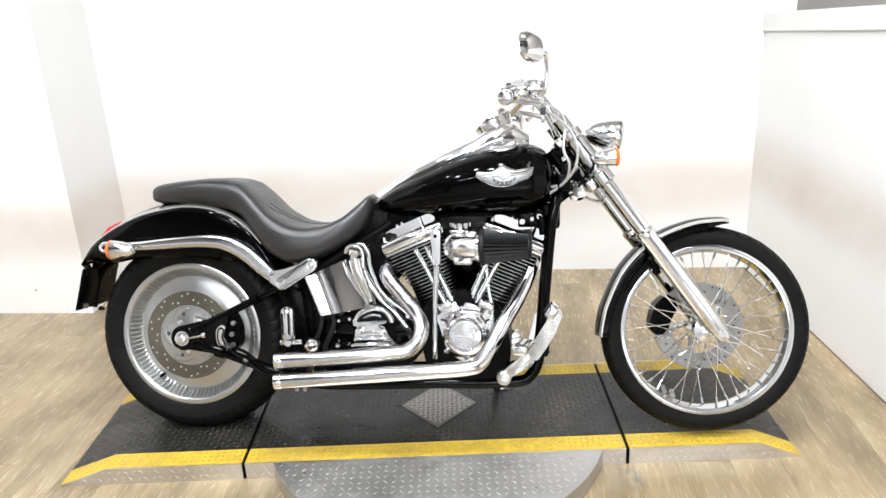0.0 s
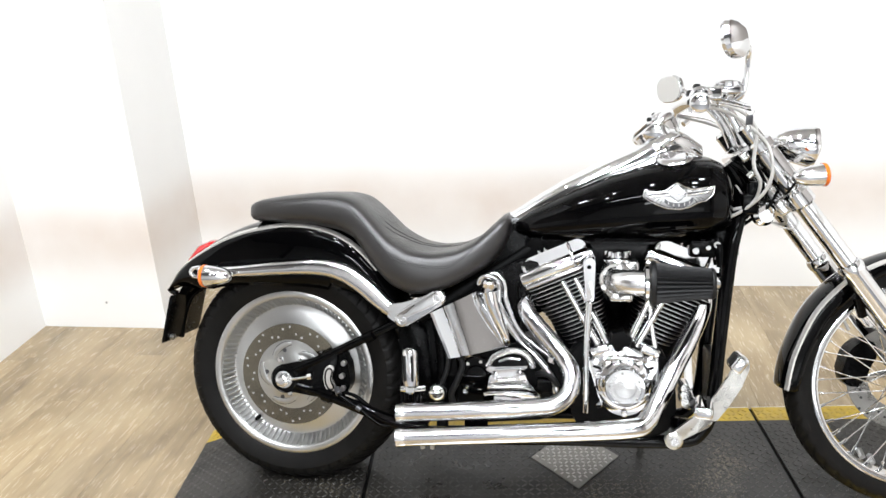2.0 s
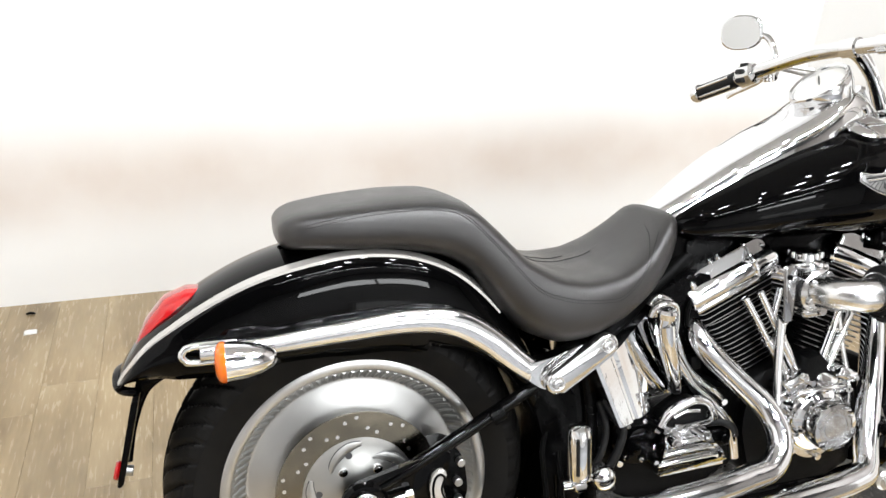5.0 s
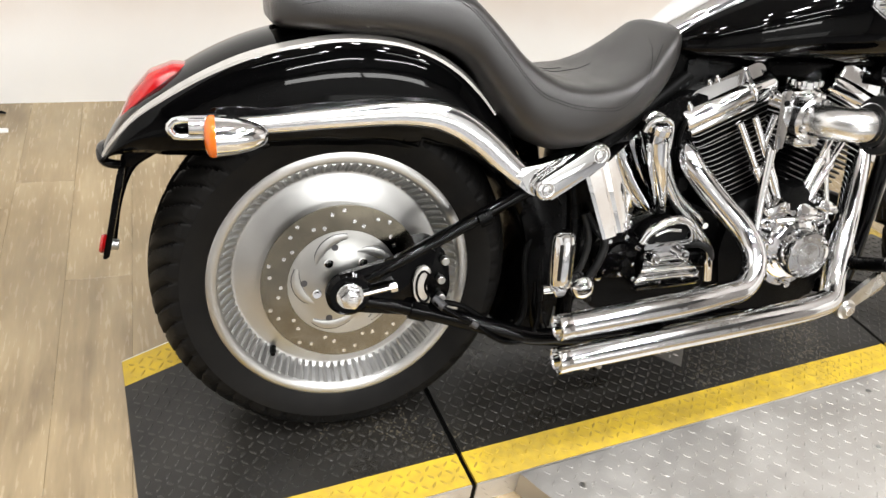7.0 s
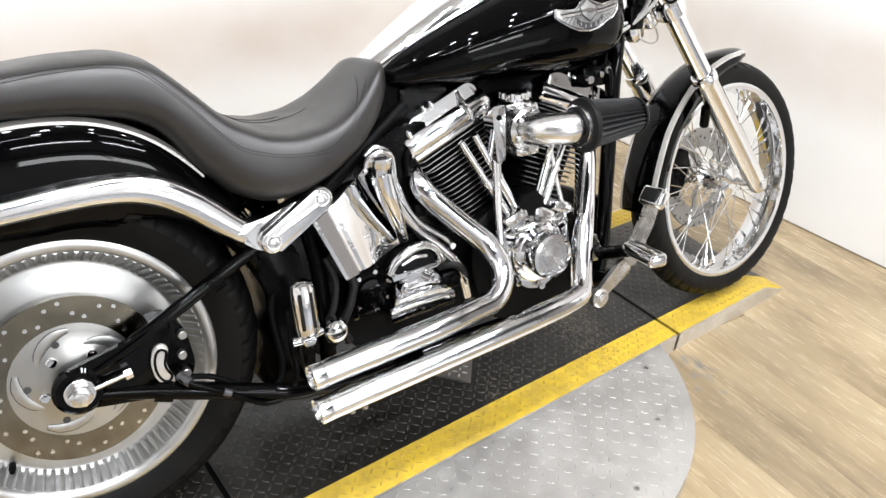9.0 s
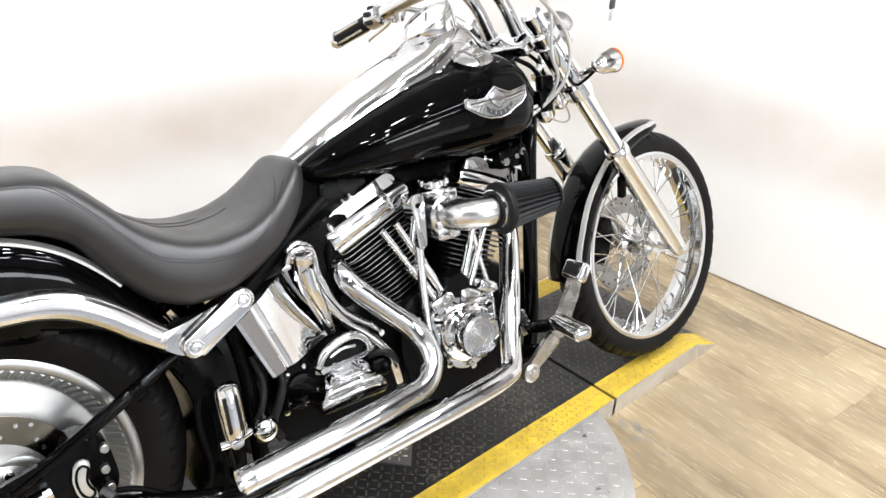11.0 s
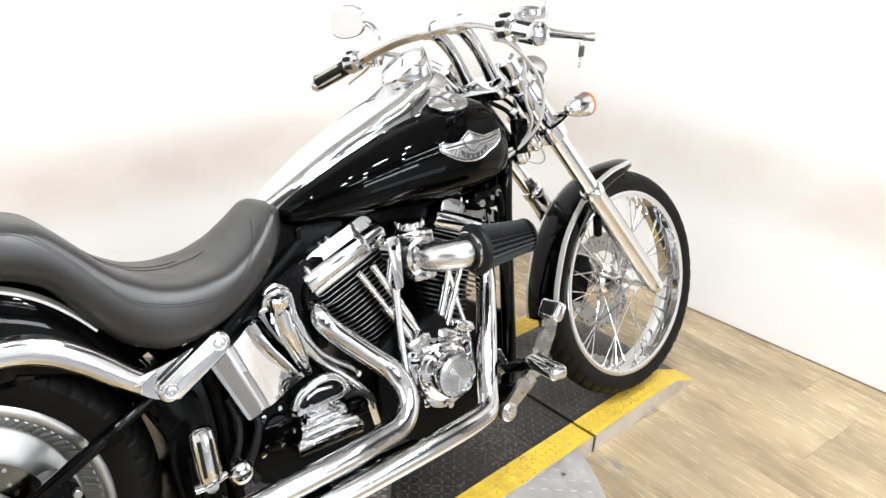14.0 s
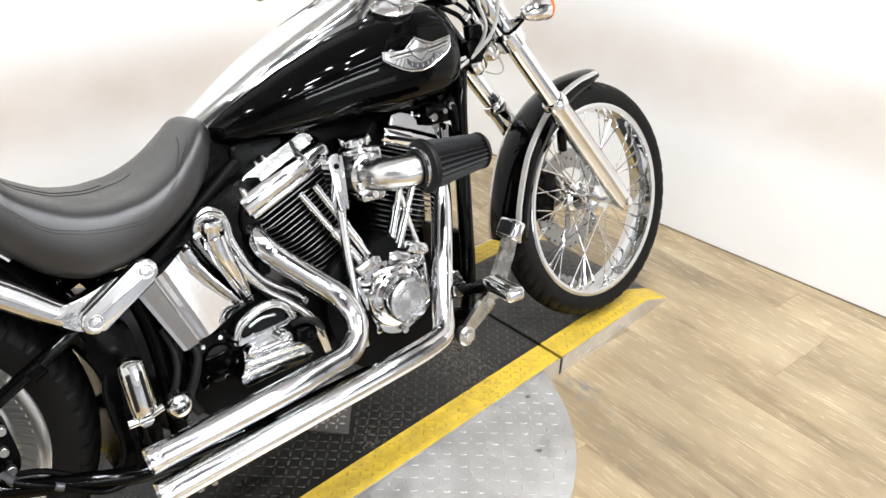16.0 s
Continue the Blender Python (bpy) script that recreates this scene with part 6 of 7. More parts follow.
for i in range(13):
    u = US[i]
    prof = lerp_table(u, [0, 0.04, 0.19, 0.215, 0.245, 0.29, 0.36, 0.46, 0.58, 0.72, 0.86, 1.0], [-0.162, -0.1635, -0.1560, -0.1485, -0.1465, -0.1480, -0.1440, -0.1345, -0.1225, -0.1095, -0.0985, -0.0905])
    row = []
    for j in range(9):
        v = j / 8
        p = (TL.lerp(TR, u)).lerp(BL.lerp(BR, u), v)
        row.append(bm.verts.new((p.x, prof + (0.004 + 0.012 * u) * (1 - v), p.z)))
    rows.append(row)
back = []
for i in range(13):
    u = US[i]
    back.append([bm.verts.new((TL.lerp(TR, u).lerp(BL.lerp(BR, u), j / 8).x, -0.07, TL.lerp(TR, u).lerp(BL.lerp(BR, u), j / 8).z)) for j in range(9)])
for g in (rows, back):
    for i in range(12):
        for j in range(8):
            bm.faces.new((g[i][j], g[i + 1][j], g[i + 1][j + 1], g[i][j + 1]))
for i in range(12):
    bm.faces.new((rows[i][0], rows[i + 1][0], back[i + 1][0], back[i][0]))
    bm.faces.new((rows[i][8], back[i][8], back[i + 1][8], rows[i + 1][8]))
for j in range(8):
    bm.faces.new((rows[0][j], rows[0][j + 1], back[0][j + 1], back[0][j]))
    bm.faces.new((rows[12][j], back[12][j], back[12][j + 1], rows[12][j + 1]))
oil = part("oil_tank", bm, CHROME, bike, "bulged chrome oil tank under the seat", 24)
bm = bmesh.new()
lathe(bm, [(0, -0.032), (0.0145, -0.032), (0.015, 0.0), (0.022, 0.003), (0.023, 0.014), (0.019, 0.019), (0, 0.021)], (0.574, -0.130, 0.584), (0.10, -0.15, 0.97), 28)
part("oil_filler_cap", bm, CHROME, oil)
bm = bmesh.new()
sweep(bm, [V(0.576, -0.128, 0.572), V(0.583, -0.126, 0.535), V(0.597, -0.121, 0.495), V(0.614, -0.112, 0.450), V(0.622, -0.106, 0.425)], [0.0205, 0.0190, 0.0165, 0.0135, 0.0105], 20)
part("filler_neck", bm, CHROME, oil, "tapered chrome filler neck")
bm = bmesh.new()
sweep(bm, [V(0.546, -0.128, 0.590), V(0.552, -0.132, 0.607), V(0.572, -0.136, 0.614), V(0.594, -0.132, 0.606), V(0.601, -0.128, 0.580), V(0.600, -0.126, 0.545)], 0.0062, 12)
part("filler_strap", bm, CHROME, oil)
# folded passenger peg and acorn nut
bm = bmesh.new()
lathe(bm, [(0, 0), (0.014, 0), (0.021, 0.006), (0.0225, 0.02), (0.0225, 0.088), (0.020, 0.10), (0.012, 0.106), (0, 0.107)], (0.374, -0.192, 0.325), (-0.02, 0, 1), 28)
peg2 = part("passenger_peg", bm, CHROME, bike, "folded chrome passenger footpeg with rubber inlays")
for s in (-1, 1):
    bm = bmesh.new()
    sweep(bm, [V(0.371 + s * 0.010, -0.2125, 0.345), V(0.370 + s * 0.010, -0.2125, 0.412)], 0.0035, 8, rounded=False)
    part("rubber_inlay", bm, GRIP, peg2)
bm = bmesh.new()
sweep(bm, [V(0.345, -0.185, 0.316), V(0.372, -0.185, 0.316), V(0.405, -0.17, 0.316)], 0.009, 12)
rod(bm, V(0.372, -0.15, 0.318), V(0.372, -0.205, 0.318), 0.012, seg=20)
part("peg_mount", bm, CHROME, peg2)
bm = bmesh.new()
lathe(bm, [(0, 0), (0.025, 0), (0.026, 0.010), (0.0245, 0.018), (0.020, 0.026), (0.012, 0.032), (0, 0.034)], (0.437, -0.150, 0.303), (0, -1, 0), 24)
part("acorn_nut", bm, CHROME, bike)

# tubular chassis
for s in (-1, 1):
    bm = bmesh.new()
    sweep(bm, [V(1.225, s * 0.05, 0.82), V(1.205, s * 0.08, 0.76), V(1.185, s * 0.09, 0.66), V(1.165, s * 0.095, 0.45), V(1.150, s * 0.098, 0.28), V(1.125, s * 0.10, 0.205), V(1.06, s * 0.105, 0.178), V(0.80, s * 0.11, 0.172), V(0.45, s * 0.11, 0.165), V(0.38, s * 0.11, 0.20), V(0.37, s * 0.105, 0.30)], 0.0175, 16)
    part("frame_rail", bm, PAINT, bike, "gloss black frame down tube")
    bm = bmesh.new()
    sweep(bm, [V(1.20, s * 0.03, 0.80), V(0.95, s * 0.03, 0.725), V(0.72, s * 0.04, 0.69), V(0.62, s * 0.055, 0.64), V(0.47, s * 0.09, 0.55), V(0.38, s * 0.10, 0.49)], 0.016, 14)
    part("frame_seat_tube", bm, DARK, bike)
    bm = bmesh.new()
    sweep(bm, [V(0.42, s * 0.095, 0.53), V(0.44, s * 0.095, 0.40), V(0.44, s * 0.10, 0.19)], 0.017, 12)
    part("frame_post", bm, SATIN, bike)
bm = bmesh.new()
u_ = _axis
N0 = V(1.265, 0, 0.795)
rod(bm, N0 - u_ * 0.04, N0 + u_ * 0.13, 0.032, seg=32)
slab(bm, round_outline([(1.15, 0.72), (1.245, 0.80), (1.21, 0.90), (1.14, 0.86)], 0.02), -0.022, 0.022, 0.006)
part("steering_neck", bm, PAINT, bike)
bm = bmesh.new()
box(bm, (0.66, -0.06, 0.60), (1.16, 0.06, 0.715), 0.02)
part("frame_backbone", bm, SATIN, bike)
bm = bmesh.new()
slab(bm, round_outline([(0.36, 0.46), (0.40, 0.50), (0.47, 0.44), (0.49, 0.30), (0.45, 0.22), (0.40, 0.24), (0.385, 0.36)], 0.02), -0.10, 0.10, 0.01)
part("battery_box", bm, SATIN, bike, "black rear inner panel")
bm = bmesh.new()
slab(bm, round_outline([(0.445, 0.40), (0.455, 0.535), (0.60, 0.625), (0.66, 0.655), (0.72, 0.64), (0.685, 0.50), (0.66, 0.41)], 0.02), -0.085, 0.085, 0.010)
inner = part("battery", bm, SATIN, bike, "black battery and electrics under the seat")
for x0, z0, x1, z1 in ((0.655, 0.46, 0.680, 0.49),):
    bm = bmesh.new()
    box(bm, (x0, -0.104, z0), (x1, -0.08, z1), 0.006)
    part("connector", bm, DARK, inner)
bm = bmesh.new()
sweep(bm, [V(0.672, -0.088, 0.605), V(0.655, -0.092, 0.595), V(0.648, -0.092, 0.572), V(0.652, -0.09, 0.545), V(0.668, -0.088, 0.53)], 0.005, 8)
part("wire", bm, DARK, inner)
bm = bmesh.new()
slab(bm, round_outline([(0.314, 0.17), (0.334, 0.24), (0.342, 0.316), (0.336, 0.38), (0.316, 0.45), (0.34, 0.49), (0.40, 0.47), (0.415, 0.30), (0.40, 0.18)], 0.02), -0.118, 0.118, 0.012)
part("inner_fender", bm, SATIN, bike, "black inner fender before the rear tyre")
bm = bmesh.new()
slab(bm, round_outline([(0.53, 0.600), (0.575, 0.690), (0.615, 0.745), (0.70, 0.745), (0.74, 0.66), (0.66, 0.60)], 0.02), -0.048, 0.048, 0.01)
part("frame_gusset", bm, SATIN, bike)
bm = bmesh.new()
sweep(bm, [V(1.150, -0.098, 0.712), V(1.156, -0.106, 0.685), V(1.158, -0.108, 0.640)], [0.012, 0.011, 0.008], 10)
box(bm, (1.085, -0.108, 0.664), (1.150, -0.080, 0.708), 0.006)
part("tank_mount", bm, SATIN, bike, "black tank mount before the engine")
bm = bmesh.new()
rod(bm, V(1.098, -0.106, 0.682), V(1.098, -0.118, 0.682), 0.009, seg=16)
rod(bm, V(1.128, -0.106, 0.690), V(1.128, -0.118, 0.690), 0.007, seg=6)
part("bolt", bm, CHROME, bike)
bm = bmesh.new()
sweep(bm, [V(1.200, -0.062, 0.845), V(1.222, -0.064, 0.815), V(1.275, -0.064, 0.758), V(1.330, -0.062, 0.734), V(1.352, -0.060, 0.748), V(1.326, -0.058, 0.795), V(1.285, -0.056, 0.860)], 0.0021, 8)
part("wire", bm, CABLE, bike, "thin grey wire looping beside the steering neck")
# tab and bolt at the tank's front foot, small bracket before the engine
bm = bmesh.new()
slab(bm, round_outline([(1.13, 0.71), (1.165, 0.715), (1.16, 0.68), (1.14, 0.675)], 0.008), -0.108, -0.096, 0.003)
tab = part("tank_tab", bm, SATIN, bike)
bm = bmesh.new()
lathe(bm, [(0, 0), (0.008, 0), (0.008, 0.006), (0.004, 0.006), (0.004, 0.003), (0, 0.003)], (1.150, -0.108, 0.697), (0, -1, 0), 20)
part("bolt", bm, SCREW, tab)
bm = bmesh.new()
box(bm, (1.150, -0.06, 0.655), (1.215, 0.06, 0.735), 0.012)
part("wiring_box", bm, SATIN, bike, "black box under the steering neck")
# horn cover / regulator before the down tubes
bm = bmesh.new()
box(bm, (1.150, -0.075, 0.25), (1.176, 0.075, 0.40), 0.008)
regulator = part("regulator", bm, FIN_BLACK, bike)
for k in range(9):
    bm = bmesh.new()
    box(bm, (1.174, -0.070, 0.262 + 0.015 * k), (1.180, 0.070, 0.266 + 0.015 * k), 0.001)
    part("cooling_fin", bm, FIN_BLACK, regulator)
bm = bmesh.new()
for x, z, r in ((1.078, 0.318, 0.016), (1.083, 0.300, 0.020), (1.075, 0.335, 0.012)):
    rod(bm, V(x, -0.10, z), V(x, -0.155, z), r, seg=18)
part("brake_master_cylinder", bm, CHROME_WORN, bike)

# forward controls
bm = bmesh.new()
# flat lower arm of the lever
slab(bm, round_outline([(1.030, 0.228), (1.047, 0.247), (1.107, 0.296), (1.120, 0.296), (1.133, 0.276), (1.129, 0.260), (1.066, 0.224), (1.050, 0.205), (1.034, 0.207)], 0.006, 4), -0.214, -0.203, 0.003, 2)
lathe(bm, [(0, 0), (0.021, 0), (0.022, 0.003), (0.022, 0.018), (0.017, 0.023), (0, 0.024)], (1.042, -0.198, 0.219), (0, -1, 0), 28)
control = part("foot_control", bm, FORGED, bike, "chrome forward foot control")
bm = bmesh.new()
rod(bm, V(1.042, -0.221, 0.219), V(1.042, -0.227, 0.219), 0.011, seg=6)
part("bolt", bm, CHROME_WORN, control)
bm = bmesh.new()
rod(bm, V(1.10, -0.09, 0.27), V(1.100, -0.235, 0.324), 0.015, seg=16)
rod(bm, V(1.06, -0.10, 0.225), V(1.085, -0.203, 0.255), 0.018, seg=16)
part("control_mount", bm, SATIN, control)
PEG = Matrix.Translation((1.100, -0.284, 0.330)) @ Matrix.Rotation(radians(-10), 4, "Z")
bm = bmesh.new()
box(bm, (-0.021, -0.055, -0.014), (0.021, 0.055, 0.014), 0.008, 3, m=PEG)
peg = part("footpeg", bm, CHROME, bike, "chrome footpeg with black rubber strips")
for dx, dz in ((-0.0095, 0.0115), (0.0095, 0.0115), (-0.0185, 0.0), (0.0185, 0.0)):
    bm = bmesh.new()
    box(bm, (dx - 0.0032, -0.044, dz - 0.0032), (dx + 0.0032, 0.044, dz + 0.0032), 0.0014, m=PEG)
    part("rubber_strip", bm, GRIP, peg)
bm = bmesh.new()
slab(bm, round_outline([(1.108, 0.300), (1.133, 0.334), (1.164, 0.383), (1.183, 0.422), (1.203, 0.438), (1.216, 0.414), (1.198, 0.362), (1.172, 0.318), (1.143, 0.276), (1.132, 0.272)], 0.006, 4), -0.217, -0.205, 0.004, 3)
pedal = part("brake_pedal", bm, FORGED, bike, "chrome brake pedal with rubber pad")
bm = bmesh.new()
PAD = Matrix.Translation((1.187, -0.226, 0.424)) @ Matrix.Rotation(radians(35), 4, "Y")
box(bm, (-0.018, -0.030, -0.022), (0.012, 0.030, 0.022), 0.008, 3, m=PAD)
part("pedal_pad", bm, CHROME, pedal)
bm = bmesh.new()
box(bm, (-0.0215, -0.022, -0.015), (-0.014, 0.022, 0.015), 0.003, m=PAD)
part("rubber_strip", bm, GRIP, pedal)

# ---- front end (turns with the bar) ----
FC = V(1.664, 0, 0.331)
bm = bmesh.new()
full = [(0.2420, 0.0), (0.2420, 0.012), (0.2455, 0.020), (0.2475, 0.032), (0.2500, 0.039), (0.2600, 0.0415), (0.2655, 0.0395), (0.2660, 0.036), (0.2560, 0.033), (0.2500, 0.026), (0.2480, 0.0)]
lathe(bm, full, FC, (0, -1, 0), 120)
lathe(bm, full, FC, (0, 1, 0), 120)
front_wheel = steered("front_wheel", bm, RIM_CHROME, "laced chrome spoke front wheel", 45)
bm = bmesh.new()
tyre(bm, FC, 0.323, 0.088, 0.259, front_grooves, 360, 0.0035)
part("tyre", bm, RUBBER, front_wheel, "narrow black front tyre", 60)
bm = bmesh.new()
lathe(bm, [(0, 0.050), (0.016, 0.050), (0.024, 0.046), (0.040, 0.042), (0.042, 0.034), (0.030, 0.026), (0.022, 0.0), (0.030, -0.026), (0.042, -0.034), (0.040, -0.042), (0.030, -0.046), (0, -0.048)], FC, (0, -1, 0), 40)
part("hub", bm, CHROME, front_wheel, "chrome wheel hub")
# spokes: four lacing directions, each turned round the hub
SPOKES = 40
lace = []
for side in (-1, 1):
    for way in (-1, 1):
        bm = bmesh.new()
        a0 = way * radians(50)
        p0 = V(0.038 * math.cos(a0), side * 0.038, 0.038 * math.sin(a0))
        p1 = V(0.2425, side * 0.006, 0)
        d = (p1 - p0).normalized()
        sweep(bm, [p0, p1 - d * 0.012], 0.0016, 6, rounded=False)
        sweep(bm, [p1 - d * 0.020, p1 + d * 0.002], 0.0040, 6, rounded=False)
        finish(bm)
        me = bpy.data.meshes.new("spoke")
        bm.to_mesh(me)
        bm.free()
        me.materials.append(CHROME)
        lace.append(me)
for k in range(SPOKES):
    o = new("spoke", lace[k % 4])
    o.parent = front_wheel
    o.matrix_basis = Matrix.Translation(FC) @ Matrix.Rotation(2 * math.pi * k / SPOKES, 4, "Y")
for a in (4.15, 4.28):
    bm = bmesh.new()
    p = FC + V(0.232 * math.cos(a), 0, 0.232 * math.sin(a))
    rod(bm, p + V(0.0, -0.012, -0.004), p + V(0, 0.012, 0.010), 0.008, seg=6)
    part("wheel_weight", bm, SCREW, front_wheel)
brake_disc(front_wheel, (1.664, 0.058, 0.331), 1, 0.142, 0.088, 36, DISC_GREY, BADGE_DARK)
bm = bmesh.new()
for k in range(5):
    a = 2 * math.pi * k / 5 + 0.3
    sweep(bm, [FC + V(0.035 * math.cos(a), 0.058, 0.035 * math.sin(a)), FC + V(0.065 * math.cos(a + 0.3), 0.060, 0.065 * math.sin(a + 0.3)), FC + V(0.094 * math.cos(a + 0.42), 0.060, 0.094 * math.sin(a + 0.42))], 0.010, 8, flat=0.4)
part("disc_spider", bm, DISC_GREY, front_wheel)
bm = bmesh.new()
slab(bm, round_outline([(1.500, 0.330), (1.520, 0.405), (1.565, 0.440), (1.600, 0.405), (1.572, 0.355), (1.560, 0.310), (1.525, 0.300)], 0.02), 0.035, 0.095, 0.010, 3)
steered("front_caliper", bm, SATIN, "black front brake caliper")
# fork legs
FD = V(-0.595, 0, 0.8037).normalized()
for s in (-1, 1):
    A = V(1.682, s * 0.105, 0.338)
    bm = bmesh.new()
    lathe(bm, [(0, -0.030), (0.016, -0.030), (0.021, -0.024), (0.024, 0.0), (0.027, 0.05), (0.0285, 0.10), (0.0285, 0.355), (0.031, 0.360), (0.031, 0.376), (0.028, 0.384), (0.0245, 0.385)], A, FD, 36)
    slider = steered("fork_slider", bm, CHROME, "polished chrome fork slider")
    bm = bmesh.new()
    lathe(bm, [(0.0235, 0.34), (0.0235, 0.80), (0.0245, 0.805), (0.018, 0.812), (0, 0.814)], A, FD, 32)
    part("fork_tube", bm, CHROME, slider)
    bm = bmesh.new()
    rod(bm, A + V(0, -s * 0.03, -0.006), A + V(0, s * 0.028, -0.006), 0.011, seg=20)
    part("axle_cap", bm, CHROME_WORN, slider)
    bm = bmesh.new()
    sweep(bm, [A + FD * 0.30 + V(-0.022, -s * 0.008, -0.016), A + FD * 0.25 + V(-0.030, -s * 0.03, -0.025)], 0.012, 10)
    part("fender_bracket", bm, SATIN, slider)
bm = bmesh.new()
rod(bm, V(1.682, -0.10, 0.331), V(1.682, 0.10, 0.331), 0.010, seg=16)
steered("front_axle", bm, CHROME_WORN)
# fork clamps
for h, name, thick in ((0.585, "lower_fork_clamp", 0.045), (0.745, "upper_fork_clamp", 0.032)):
    bm = bmesh.new()
    c = V(1.682, 0, 0.338) + FD * h
    m = Matrix(((FD.z, 0, FD.x, c.x), (0, 1, 0, 0), (-FD.x, 0, FD.z, c.z), (0, 0, 0, 1)))
    box(bm, (-0.052, -0.085, -thick / 2), (0.020, 0.085, thick / 2), 0.010, 3, m=m)
    for s in (-1, 1):
        p = V(c.x, s * 0.105, c.z)
        rod(bm, p - FD * thick / 2, p + FD * thick / 2, 0.034, seg=32, bev=0.006)
    steered(name, bm, CHROME, "chrome fork clamp")
for s in (-1, 1):
    bm = bmesh.new()
    p = V(1.682, s * 0.105, 0.338)
    rod(bm, p + FD * 0.612, p + FD * 0.728, 0.031, seg=32)
    steered("fork_cover", bm, CHROME)

# front fender
FF = [(1.322, 0.315), (1.330, 0.370), (1.346, 0.426), (1.391, 0.523), (1.462, 0.602), (1.532, 0.646), (1.620, 0.676), (1.700, 0.684), (1.738, 0.680)]
fe = smooth_path([V(x, 0, z) for x, z in FF], 0.012)
bm = bmesh.new()
rows, edge_pts = [], {-1: [], 1: []}
for i, p in enumerate(fe):
    u = i / (len(fe) - 1)
    t = (fe[min(i + 1, len(fe) - 1)] - fe[max(i - 1, 0)]).normalized()
    nrm = V(-t.z, 0, t.x)
    hw = lerp_table(u, [0, 0.05, 0.5, 0.88, 0.97, 1], [0.053, 0.056, 0.057, 0.052, 0.038, 0.022])
    skirt = lerp_table(u, [0, 0.1, 0.5, 0.85, 1], [0.024, 0.030, 0.036, 0.022, 0.004])
    row = [p - nrm * (0.014 + skirt * f) + V(0, -hw - 0.002, 0) for f in (1.0, 0.6, 0.25)]
    for k in range(13):
        a = -1 + 2 * k / 12
        row.append(p - nrm * 0.012 * abs(a) ** 2.2 + V(0, hw * a, 0))
    row += [p - nrm * (0.014 + skirt * f) + V(0, hw + 0.002, 0) for f in (0.25, 0.6, 1.0)]
    rows.append([bm.verts.new(q) for q in row])
    for s in (-1, 1):
        band = []
        for off, lift in ((-0.0012, -0.004), (-0.0010, 0.0008), (0.005, 0.0013), (0.0098, 0.0012), (0.0108, -0.002)):
            a = min(1.0, (hw - off) / hw)
            band.append(p - nrm * (0.012 * a ** 2.2 - lift) + V(0, s * (hw - off), 0))
        edge_pts[s].append(band)
skin(bm, rows, cap=False, closed=False)
ffender = steered("front_fender", bm, PAINT, "gloss black front fender with silver stripes", 60)
sol = ffender.modifiers.new("thickness", "SOLIDIFY")
sol.thickness, sol.offset = 0.004, -1
for s in (-1, 1):
    bm = bmesh.new()
    skin(bm, [[bm.verts.new(q) for q in band] for band in edge_pts[s]])
    part("edge_stripe", bm, STRIPE, ffender, "silver stripe along the fender edge")

# headlamp and front signals
bm = bmesh.new()
HD = V(0.985, 0, -0.12).normalized()
HC = V(1.396, 0, 0.942)
lathe(bm, [(0, -0.102), (0.012, -0.100), (0.028, -0.088), (0.041, -0.064), (0.049, -0.034), (0.0535, -0.010), (0.054, -0.002), (0.0525, 0.006), (0.049, 0.008)], HC, HD, 48)
lamp = steered("headlamp", bm, CHROME, "chrome bullet headlamp")
bm = bmesh.new()
lathe(bm, [(0.050, 0.006), (0.040, 0.013), (0.022, 0.017), (0, 0.018)], HC, HD, 40)
part("headlamp_lens", bm, CLEAR, lamp, "clear glass headlamp lens")
bm = bmesh.new()
sweep(bm, [HC + V(-0.06, 0, -0.05), HC + V(-0.07, 0, -0.085), HC + V(-0.09, 0, -0.10)], 0.014, 12)
part("headlamp_bracket", bm, CHROME, lamp)
for s in (-1, 1):
    turn_signal((1.350, s * 0.200, 0.862), (0.985, -s * 0.0, 0.1), steered, AMBER, 0.88)
    bm = bmesh.new()
    sweep(bm, [V(1.318, s * 0.130, 0.838), V(1.315, s * 0.155, 0.845), V(1.318, s * 0.190, 0.856)], 0.0075, 10)
    steered("signal_arm", bm, CHROME)
    bm = bmesh.new()
    sweep(bm, [V(1.300, s * 0.20, 0.853), V(1.292, s * 0.17, 0.83), V(1.288, s * 0.14, 0.82), V(1.275, s * 0.12, 0.86)], 0.0035, 8)
    steered("signal_wire", bm, DARK)

